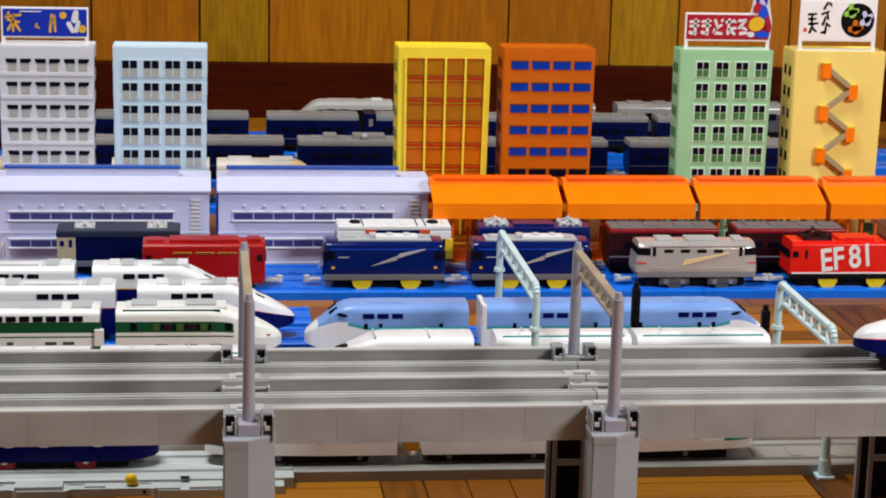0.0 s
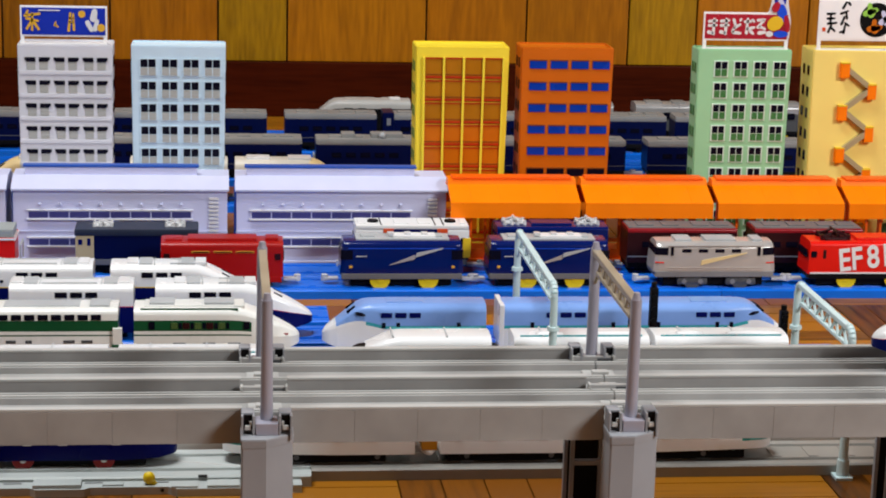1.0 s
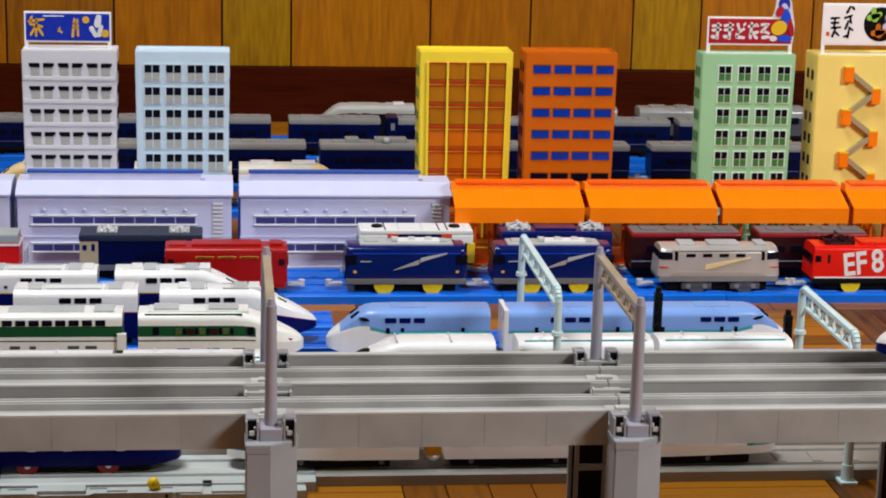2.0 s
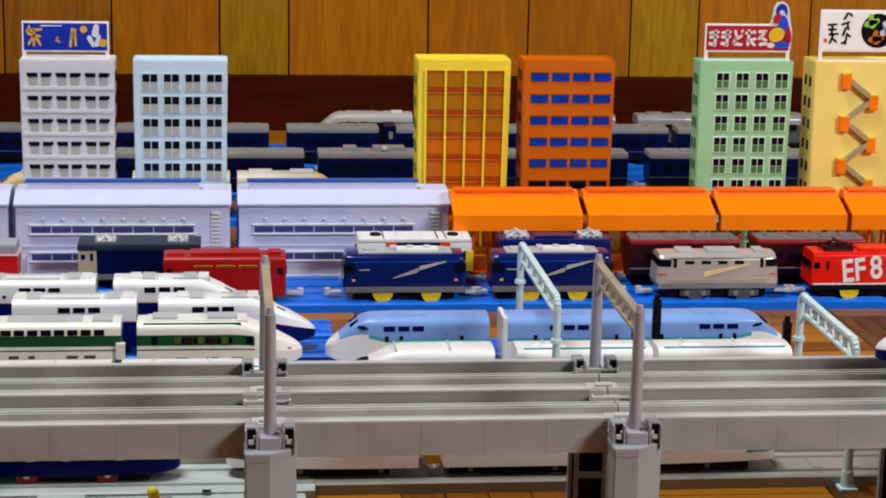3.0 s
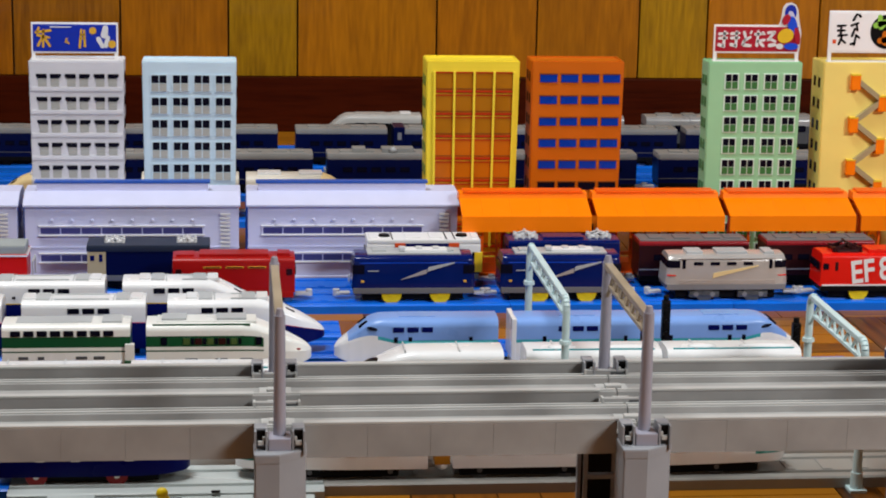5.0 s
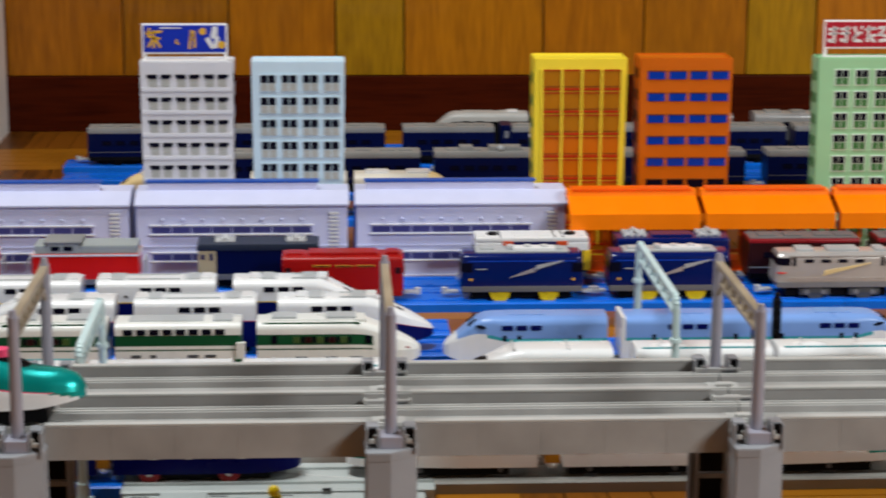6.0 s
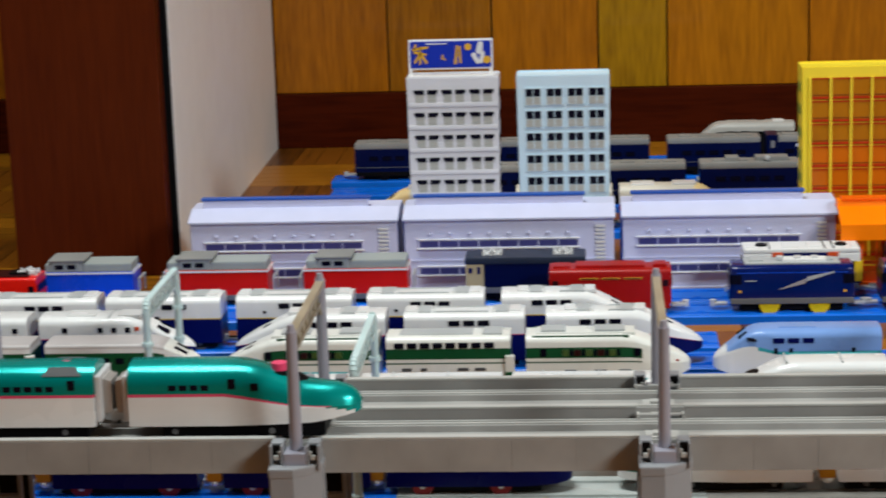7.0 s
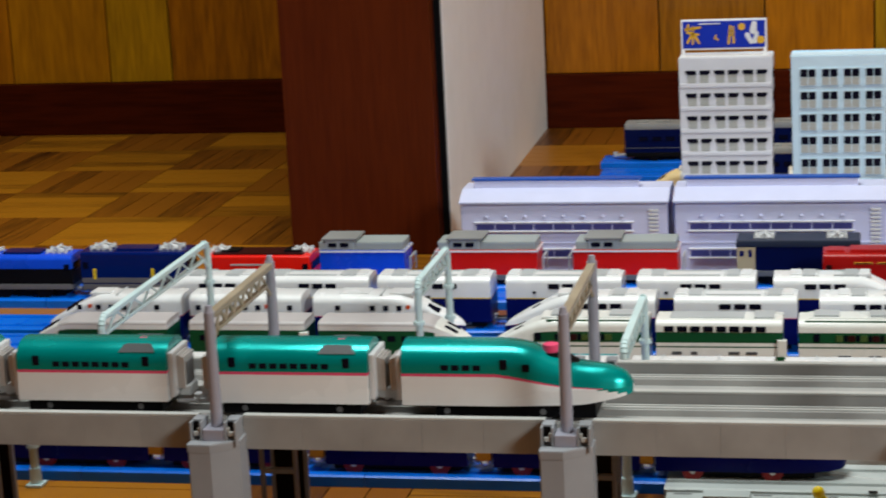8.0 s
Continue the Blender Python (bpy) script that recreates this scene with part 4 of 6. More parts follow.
# -- white and navy bullet trains --
def white_extras(t, L, w, zb, zt, lead):
    z = zt - 0.0082
    n = 3
    c = -0.020 if lead else 0.004
    for k in range(n):
        both(t, c + (k - 1) * 0.0125, w * 0.972, z, 0.0098, 0.0046)
    both(t, c - 0.030, w * 0.985, z - 0.0055, 0.0030, 0.0024, name="vent")
    for x, s in ((-0.034, -1), (0.032 if not lead else 0.002, 1)):
        roof_box(t, x, zt - 0.0008, 0.0115, w * 1.25, 0.0018, "pale_grey", name="grey_hatch")
        roof_box(t, x + s * 0.0115, zt - 0.0008, 0.0095, w * 1.05, 0.0023, "e_white", name="white_box")
        roof_box(t, x - s * 0.0075, zt - 0.0006, 0.0008, w * 1.30, 0.0013, "hood_grey", name="roof_seam")
    for y in (-0.55, 0.35):
        roof_box(t, -0.002, zt - 0.0006, 0.046 if not lead else 0.022, w * 0.10, 0.0016, "pale_grey", y=y * w, name="roof_line")
    if lead:
        screens(t, L, zt, MID_NOSE, 0.030, w)


WB = [("lower_body", "navy", 0.0080, 0.0300), ("stripe", "pink", 0.0300, 0.0306), ("upper_body", "e_white", 0.0306, 0.06)]
DB = [("lower_body", "navy", 0.0080, 0.0295), ("stripe", "yellow", 0.0295, 0.0303), ("upper_body", "e_white", 0.0303, 0.06)]
wn_group = "white and navy bullet trains"
wn_mid = bullet_car("white toy bullet train car with navy skirt", wn_group, WB, False, 0.104, 0.0182, 0.008, 0.0485, 0.006, None, white_extras)
wn_lead = bullet_car("white toy bullet train end car with navy skirt", wn_group, WB, True, 0.133, 0.0182, 0.008, 0.0485, 0.007, MID_NOSE, white_extras)
dd_mid = bullet_car("white double-deck toy bullet train car, navy and yellow below", wn_group, DB, False, 0.105, 0.0185, 0.008, 0.0490, 0.006, None, white_extras)
dd_lead = bullet_car("white double-deck toy bullet train end car with sloping nose", wn_group, DB, True, 0.130, 0.0185, 0.008, 0.0490, 0.007, MID_NOSE, white_extras)


def port_extras(t, L, w, zb, zt, lead):
    """Small square portholes instead of long panes."""
    for x in (-0.043, -0.012, 0.0, 0.012, 0.030) if lead else (-0.043, -0.030, -0.012, 0.0, 0.012, 0.026, 0.041):
        both(t, x, w * 0.978, zt - 0.0105, 0.0044, 0.0044)
    for s in (-1, 1):
        pane(t, 0.020, s * w * 0.978, zt - 0.0095, 0.0036, 0.0036, "orange_mark", "round_badge")
    for x, l in ((-0.030, 0.026), (0.012, 0.020)):
        roof_box(t, x, zt - 0.0006, l, w * 1.1, 0.0016, "e_white")
    part("roof_seam", boxm(-0.0055, -0.0043, -w * 0.75, w * 0.75, zt - 0.0006, zt + 0.0008), M["pale_grey"], t)
    if lead:
        screens(t, L, zt, MID_NOSE, 0.026, w, "glass", 0.0006, 1.4)


port_mid = bullet_car("white toy bullet train car with square portholes", wn_group, WB, False, 0.104, 0.0182, 0.008, 0.0485, 0.006, None, port_extras)
port_lead = bullet_car("white toy bullet train end car with square portholes", wn_group, WB, True, 0.133, 0.0182, 0.008, 0.0485, 0.007, MID_NOSE, port_extras)


def run(cars, y, z=RAIL_TOP - 0.0015):
    """Sets out cars along a track: (model, centre x, turned)."""
    for model, x, turned in cars:
        m = pose(x, y, z, 0, 0, 180 if turned else 0)
        if model.name in PLACED:
            copy_thing(model, m)
        else:
            model.matrix_world = m
            PLACED.add(model.name)


PLACED = set()
run([(wn_lead, -0.282, True), (wn_mid, -0.1490, False), (wn_lead, -0.0140, False),
     (port_lead, -0.7020, True), (port_mid, -0.5775, False), (port_lead, -0.4500, False)], ROW_3)
run([(dd_lead, -0.6440, True), (dd_mid, -0.5330, False), (dd_mid, -0.4215, False), (dd_mid, -0.3040, False),
     (dd_mid, -0.1870, False), (dd_lead, -0.0560, False)], ROW_4)

# the one on the far viaduct track
def express_extras(t, L, w, zb, zt, lead):
    z = zb + (zt - zb) * 0.60
    for k in range(6):
        both(t, -0.030 + k * 0.0075, w * 0.975, z, 0.0055, 0.0055)
    both(t, 0.026 if lead else 0.033, w * 0.975, z + 0.001, 0.0050, 0.0050, name="door_window")
    if lead:
        cockpit(t, L, zt, LONG_NOSE, 0.042, 0.0125, 0.0080, 0.0040)
    roof_box(t, -0.022, zt - 0.0006, 0.058, w * 0.72, 0.0012, "e_white", name="roof_ridge")


XB = [("lower_body", "navy", 0.0085, 0.0245), ("stripe", "pink", 0.0245, 0.0258), ("upper_body", "e_white", 0.0258, 0.06)]
x_group = "white and navy express on the viaduct"
x_mid = bullet_car("white toy express car with red stripe and navy skirt", x_group, XB, False, 0.102, 0.0185, 0.0085, 0.0455, 0.012, None, express_extras)
x_lead = bullet_car("white toy express end car, red stripe, navy skirt", x_group, XB, True, 0.140, 0.0185, 0.0085, 0.0455, 0.012, LONG_NOSE, express_extras)
XP = 0.392
run([(x_lead, XP + 0.070, True), (x_mid, XP + 0.2105, False), (x_lead, XP + 0.3510, False)], TRACK_F, E5Z)


# -- cream and green bullet trains --
def green_extras(t, L, w, zb, zt, lead):
    z = 0.0405
    if lead:
        for k in range(5):
            both(t, -0.034 + k * 0.0095, w * 0.986, 0.0334, 0.0056, 0.0052, "maroon" if k % 2 else "win_olive")
            both(t, -0.0292 + k * 0.0095, w * 0.988, 0.0334, 0.0024, 0.0050, "glass", "pillar")
        both(t, 0.024, w * 0.985, 0.0336, 0.0050, 0.0064, "glass", "cab_door")
        both(t, -0.052, w * 0.985, 0.0336, 0.0050, 0.0064, "glass", "cab_door")
        for s in (-1, 1):
            part("roof_line", boxm(-L / 2 + 0.006, L / 2 - 0.050, s * w * 0.80 - 0.0006, s * w * 0.80 + 0.0006, zt - 0.0022, zt - 0.0004), M["green"], t)
        for x, l in ((-0.044, 0.020), (0.002, 0.024)):
            roof_box(t, x, zt + 0.0006, l, w * 0.95, 0.0024, "pale_grey")
        for x in (-0.030, -0.006, 0.014):
            both(t, x, w * 0.995, 0.0185, 0.0100, 0.0016, "hatch", "vent")
        screens(t, L, zt, GREEN_NOSE, 0.026, w)
        both(t, L / 2 - 0.012, w * 0.60, zb + 0.0165, 0.0055, 0.0014, "crimson", "tail_light")
        part("nose_skirt", boxm(L / 2 - 0.022, L / 2 - 0.006, -0.0095, 0.0095, 0.0035, 0.0105, bevel=0.002), M["green"], t)
        roof_box(t, -0.018, zt - 0.0006, 0.080, w * 1.2, 0.0016, "cream", name="roof_ridge")
    else:
        for k in range(8):
            both(t, -0.040 + k * 0.0105, w * 0.97, z, 0.0080, 0.0046)
        roof_box(t, 0.036, zt - 0.0006, 0.016, w * 1.2, 0.0022, "pale_grey")
        roof_box(t, -0.010, zt - 0.0006, 0.060, w * 1.1, 0.0014, "pale_grey", name="roof_ridge")
        for x, l in ((-0.034, 0.008), (-0.020, 0.005), (0.012, 0.009), (0.026, 0.009)):
            both(t, x, w * 0.996, 0.0205, l, 0.0026, "hatch", "vent")
        pl = part("end_plate", boxm(L / 2 - 0.0050, L / 2 + 0.0024, -w - 0.0022, -w + 0.0030, 0.0185, 0.0320, bevel=0.0006), M["cream"], t)
        part("green_foot", boxm(L / 2 - 0.0056, L / 2 + 0.0030, -w - 0.0028, -w + 0.0036, 0.0100, 0.0186, bevel=0.0006), M["green"], pl)
        for x in (-0.036, 0.014, 0.034):
            part("underfloor_box", boxm(x - 0.008, x + 0.008, -0.0165, 0.0165, 0.0035, 0.0085, bevel=0.001), M["grey_roof"], t)


GB = [("lower_body", "cream", 0.0080, 0.0250), ("green_line", "green", 0.0250, 0.0262, "cream"), ("sill_band", "cream", 0.0262, 0.0290),
      ("window_band", "green", 0.0290, 0.0378, "cream"), ("upper_body", "cream", 0.0378, 0.06)]
g_group = "cream and green bullet trains"
g_mid = bullet_car("cream toy bullet train car with dark green band", g_group, GB, False, 0.103, 0.0180, 0.008, 0.0475, 0.005, None, green_extras)
g_lead = bullet_car("cream toy bullet train end car, dark green band, round nose", g_group, GB, True, 0.134, 0.0180, 0.008, 0.0475, 0.006, GREEN_NOSE, green_extras)


def mauve_extras(t, L, w, zb, zt, lead):
    for k in range(6):
        both(t, -0.038 + k * 0.012, w * 0.978, 0.0305, 0.0070, 0.0048)
    if lead:
        screens(t, L, zt, BLUNT_NOSE, 0.019, w, "glass", 0.0005, 1.4)
        both(t, L / 2 - 0.0085, w * 0.60, zb + 0.0150, 0.0034, 0.0030, "crimson", "tail_light")
    else:
        part("end_plate", boxm(L / 2 - 0.0050, L / 2 + 0.0024, -w - 0.0020, -w + 0.0030, 0.0120, 0.0360, bevel=0.0006), M["cream"], t)


MB = [("lower_body", "green", 0.0080, 0.0372, "cream"), ("shoulder_line", "e_white", 0.0372, 0.0412), ("roof", "roof_mauve", 0.0412, 0.06, "cream")]
m_mid = bullet_car("green toy bullet train car with mauve-grey roof, white shoulder line", g_group, MB, False, 0.103, 0.0180, 0.008, 0.0445, 0.0028, None, mauve_extras)
m_lead = bullet_car("green toy bullet train end car with mauve-grey roof, white nose", g_group, MB, True, 0.131, 0.0180, 0.008, 0.0445, 0.0028, BLUNT_NOSE, mauve_extras)
run([(g_lead, -0.2815, True), (g_mid, -0.1580, False), (g_lead, -0.0285, False),
     (m_lead, -0.6900, True), (m_mid, -0.5545, False), (m_lead, -0.4270, False)], ROW_2)


# -- light blue trains --
def sky_extras(t, L, w, zb, zt, lead):
    z = zt - 0.0085
    c = 0.004 if lead else 0.0
    for k in range(3):
        both(t, c + (k - 1) * 0.0118, w * 0.97, z, 0.0092, 0.0042, "navy")
    for x in (-0.044, 0.006, 0.018) if lead else (-0.028, 0.040):
        both(t, x, w * 0.985, z - 0.0085, 0.0030, 0.0046, name="door_window")
    roof_box(t, 0.0, zt - 0.0005, 0.030, w * 0.9, 0.0012, "ltblue", name="roof_ridge")
    if not lead:
        part("end_frame", boxm(-L / 2 - 0.0026, -L / 2 + 0.0016, -w - 0.0002, w + 0.0002, zb + 0.004, zt + 0.0002, bevel=0.0012), M["e_white"], t, "white end frame")
    if lead:
        screens(t, L, zt, SKY_NOSE, 0.0235, w, "glass", 0.0008, 1.0)
        for s in (-1, 1):
            bm = bmesh.new()
            bmesh.ops.create_icosphere(bm, subdivisions=2, radius=1)
            bmesh.ops.scale(bm, vec=(0.0052, 0.0016, 0.0015), verts=bm.verts)
            bmesh.ops.rotate(bm, cent=(0, 0, 0), matrix=Matrix.Rotation(-0.25, 3, "Y"), verts=bm.verts)
            bmesh.ops.translate(bm, vec=(L / 2 - 0.0305, s * w * 0.835, zt - 0.0080), verts=bm.verts)
            smooth(part("side_screen", bm, M["glass"], t), 80)


SB = [("lower_body", "e_white", 0.0070, 0.0265), ("stripe", "teal_line", 0.0265, 0.0290, "e_white"), ("upper_body", "ltblue", 0.0290, 0.06, "e_white", 0.22)]
s_group = "light blue trains"
s_mid = bullet_car("light blue toy train car with teal stripe, white below", s_group, SB, False, 0.106, 0.0182, 0.0070, 0.0465, 0.007, None, sky_extras)
s_lead = bullet_car("light blue toy train end car with white lower nose", s_group, SB, True, 0.135, 0.0182, 0.0070, 0.0465, 0.007, SKY_NOSE, sky_extras)
run([(s_lead, 0.1255, True), (s_mid, 0.2588, False), (s_lead, 0.3810, False)], ROW_2R)


# -- white trains right behind the viaduct --
def plain_extras(t, L, w, zb, zt, lead):
    for x in (-0.030, 0.012):
        part("roof_seam", boxm(x - 0.0006, x + 0.0006, -w * 0.72, w * 0.72, zt - 0.0006, zt + 0.0007), M["pale_grey"], t)
    if not lead:
        for x, l in ((0.028, 0.024), (-0.024, 0.012)):
            bm = bmesh.new()
            bmesh.ops.create_icosphere(bm, subdivisions=2, radius=1)
            bmesh.ops.scale(bm, vec=(l, w * 0.34, 0.0022), verts=bm.verts)
            bmesh.ops.translate(bm, vec=(x, -w * 0.30, zt), verts=bm.verts)
            smooth(part("roof_fairing", bm, M["e_white"], t), 80)
    part("roof_rail", boxm(-L / 2 + 0.006, L / 2 - (0.055 if lead else 0.006), -w * 0.70, -w * 0.64, zt - 0.0014, zt + 0.0006), M["teal_line"], t)
    z = zb + (zt - zb) * 0.62
    for k in range(5):
        both(t, -0.030 + k * 0.011, w * 0.975, z, 0.0075, 0.0045)
    if lead:
        cockpit(t, L, zt, MID_NOSE, 0.027, 0.0090, 0.0115, 0.0042)


PB = [("lower_body", "pale_grey", 0.0075, 0.0200), ("stripe", "teal_line", 0.0200, 0.0220), ("upper_body", "e_white", 0.0220, 0.06)]
p_group = "white trains behind the viaduct"
p_mid = bullet_car("plain white toy train car with thin teal roof line", p_group, PB, False, 0.108, 0.0182, 0.0075, 0.0490, 0.006, None, plain_extras)
p_lead = bullet_car("plain white toy train end car with black cockpit", p_group, PB, True, 0.130, 0.0182, 0.0075, 0.0490, 0.006, MID_NOSE, plain_extras)
run([(p_lead, 0.1180, True), (p_mid, 0.2530, False), (p_mid, 0.3640, False)], ROW_1R)
run([(p_lead, -0.4600, False), (p_mid, -0.5850, False), (p_mid, -0.7000, False),
     (p_lead, -0.2860, True), (p_mid, -0.1620, False), (p_mid, -0.0480, False)], ROW_1L)


# -- trains that run under the viaduct --
def skirt_windows(t, L, w, zb, zt, lead):
    for x in (-0.036, -0.012, 0.024):
        both(t, x, w * 0.995, 0.0185, 0.0060, 0.0012, "sign_white", "foot_step")
    for k in range(3):
        both(t, -0.020 + k * 0.0125, w * 0.975, zb + (zt - zb) * 0.66, 0.0098, 0.0046)


def skirt_extras(t, L, w, zb, zt, lead):
    part("hook_plate", boxm(-L / 2 - 0.0120, -L / 2 - 0.0010, -0.0168, 0.0150, 0.0112, 0.0190, bevel=0.001), M["hook_gold"], t, "golden coupling plate")
    bm = bmesh.new()
    bmesh.ops.create_icosphere(bm, subdivisions=3, radius=1)
    bmesh.ops.scale(bm, vec=(0.0060, 0.0175, 0.0052), verts=bm.verts)
    bmesh.ops.translate(bm, vec=(-L / 2 - 0.0062, 0, 0.0098), verts=bm.verts)
    smooth(part("hook_dome", bm, M["sign_face"], t, "rounded white coupling hook"), 80)
    skirt_windows(t, L, w, zb, zt, lead)


NB = [("lower_body", "skirt_navy", 0.0070, 0.0300), ("upper_body", "e_white", 0.0300, 0.06)]
n_group = "navy-skirted train under the viaduct"
n_mid = bullet_car("white toy train car with deep navy skirt and red wheels", n_group, NB, False, 0.105, 0.0182, 0.0070, 0.0485, 0.010, None, skirt_extras, "red_wheel", 0.0075, wy=0.0160)
n_lead = bullet_car("white toy train end car with deep navy rounded skirt", n_group, NB, True, 0.130, 0.0182, 0.0070, 0.0485, 0.010, SKIRT_NOSE, skirt_extras, "red_wheel", 0.0075, wy=0.0160)
run([(n_lead, -0.1210, False), (n_mid, -0.2480, False), (n_mid, -0.3700, False), (n_mid, -0.4920, False), (n_lead, -0.6200, True)], ROW_A)
UNDER_NOSE = dict(LONG_NOSE, low=0.92, tip=0.0185, seam=(0.0302, 0.0215), tip_from=0.30,
                  wide=[(0, 0.34), (0.04, 0.60), (0.12, 0.78), (0.30, 0.92), (0.6, 0.98), (1, 1)])
TB2 = [("skirt", "sign_face", 0.0090, 0.0200), ("lower_body", "sign_face", 0.0200, 0.0285, "teal"), *TB[4:]]
t_mid = bullet_car("white-skirted teal toy train car under the viaduct", "second teal train", TB2, False, 0.100, 0.0185, 0.0090, 0.0500, 0.012, None, skirt_extras)
t_lead = bullet_car("white-skirted teal toy train end car under the viaduct", "second teal train", TB2, True, 0.134, 0.0185, 0.0090, 0.0500, 0.012, UNDER_NOSE, skirt_windows)
run([(t_lead, 0.0425, True), (t_mid, 0.1755, False), (t_lead, 0.2985, False)], ROW_A)

# ---- locomotives and coaches ----
def loco(label, group, length, w, bands, zb, zt, extras, wheel="yellow_wheel", r=0.003, skirt="grey_roof", wr=0.0095, ends=None, taper=0.0):
    t = thing("locomotive", pose(0, 0, 0), label, "toy locomotive", group)
    shell(t, length, bands, w, zb, zt, r, None, 0.0, ends, taper)
    part("frame_sill", boxm(-length / 2 + 0.002, length / 2 - 0.002, -w - 0.0004, w + 0.0004, zb - 0.0050, zb + 0.0006, bevel=0.0008), M[skirt], t)
    under(t, length - 0.01, w - 0.0055, 0.003, zb - 0.0045)
    wheels(t, (-length * 0.175, length * 0.215), wr, w - 0.0026, wheel)
    coupler(t, -length / 2, -1, 0.0065)
    coupler(t, length / 2, 1, 0.0065)
    extras(t, length, w, zb, zt)
    return t


def end_windows(t, L, w, zb, zt, frac=0.66, h=0.0085, mat="glass"):
    z = zb + (zt - zb) * frac
    for s in (-1, 1):
        part("windscreen", boxm(s * (L / 2 - 0.0002) - 0.0004, s * (L / 2 - 0.0002) + 0.0004, -w * 0.80, w * 0.80, z - h / 2, z + h / 2, bevel=0.0003), M[mat], t)
        both(t, s * (L / 2 - 0.0060), w, z, 0.0055, h * 0.8, mat, "cab_window")


BOW = [(0.0004, 0.82), (0.0020, 0.91), (0.0060, 0.975), (0.0130, 1.0)]


def wrap_glass(t, L, w, zt, ends, taper, z0, z1, depth, mat="glass"):
    """Dark glazing that runs round both ends of a body, 0.3 mm proud."""
    k = 1 - taper * max(0.0, ((z0 + z1) / 2 - 0.028) / (zt - 0.028))
    for s in (-1, 1):
        near = [(L / 2 - d, w * f) for d, f in ends if d < depth]
        line = [(L / 2 - depth, w + 0.0003)] + [(x + 0.0003, y + 0.0003) for x, y in near[::-1]]
        out = [(s * x * k, -y) for x, y in line] + [(s * x * k, y) for x, y in line[::-1]]
        part("wrap_window", prism_z(out if s > 0 else out[::-1], z0, z1), M[mat], t)


def stripe(t, L, w, x0, z0, x1, z1, wide0, wide1, mat):
    """A painted slanting flash, 0.4 mm proud of the side."""
    for s in (-1, 1):
        bm = bmesh.new()
        prism(bm, [(x0, z0), (x1, z1 - wide1 / 2), (x1, z1 + wide1 / 2), (x0 + 0.001, z0 + wide0)], s * w - 0.0004, s * w + 0.0004)
        part("flash", bm, M[mat], t)


def blue_loco_extras(t, L, w, zb, zt):
    wrap_glass(t, L, w, zt, BLUE_END, 0.055, zb + 0.0140, zb + 0.0228, 0.0115)
    stripe(t, L, w + 0.0003, -0.012, zb + 0.0085, 0.012, zb + 0.0165, 0.0008, 0.0042, "silver")
    stripe(t, L, w + 0.0003, 0.0125, zb + 0.0162, 0.038, zt - 0.0062, 0.0042, 0.0012, "pale_grey")
    part("upper_line", boxm(-L * 0.43, L * 0.43, -w - 0.0003, w + 0.0003, zb + 0.0242, zb + 0.0249), M["mid_blue"], t)
    part("roof_panel", boxm(-L * 0.37, L * 0.38, -w * 0.66, w * 0.66, zt - 0.0005, zt + 0.0016, bevel=0.0008), M["pale_grey"], t)
    roof_box(t, 0.012, zt + 0.0014, 0.040, w * 0.8, 0.0022, "sign_white")
    for x in (-0.032, 0.032):
        roof_box(t, x, zt + 0.0014, 0.013, w * 0.7, 0.0020, "pale_grey")
    both(t, -0.038, w + 0.0002, zb + 0.017, 0.010, 0.0008, "pale_grey", "emblem")
    for x in (-0.048, 0.048):
        both(t, x, w + 0.0002, zb + 0.0070, 0.0030, 0.0022, "gold", "marker_lamp")
    for x in (-0.010, 0.006, 0.022):
        roof_box(t, x, zt + 0.0030, 0.0060, w * 0.5, 0.0022, "panto")


ZS, ZT = 0.0150, 0.0460
BLUE_END = [(0.0004, 0.90), (0.0022, 0.96), (0.0060, 1.0)]
blue_loco = loco("glossy dark blue toy electric locomotive, silver flash, yellow wheels", "locomotives", 0.117, 0.0180,
                 [("body", "loco_blue", ZS, 0.06)], ZS, ZT, blue_loco_extras, r=0.0055, ends=BLUE_END, taper=0.055)


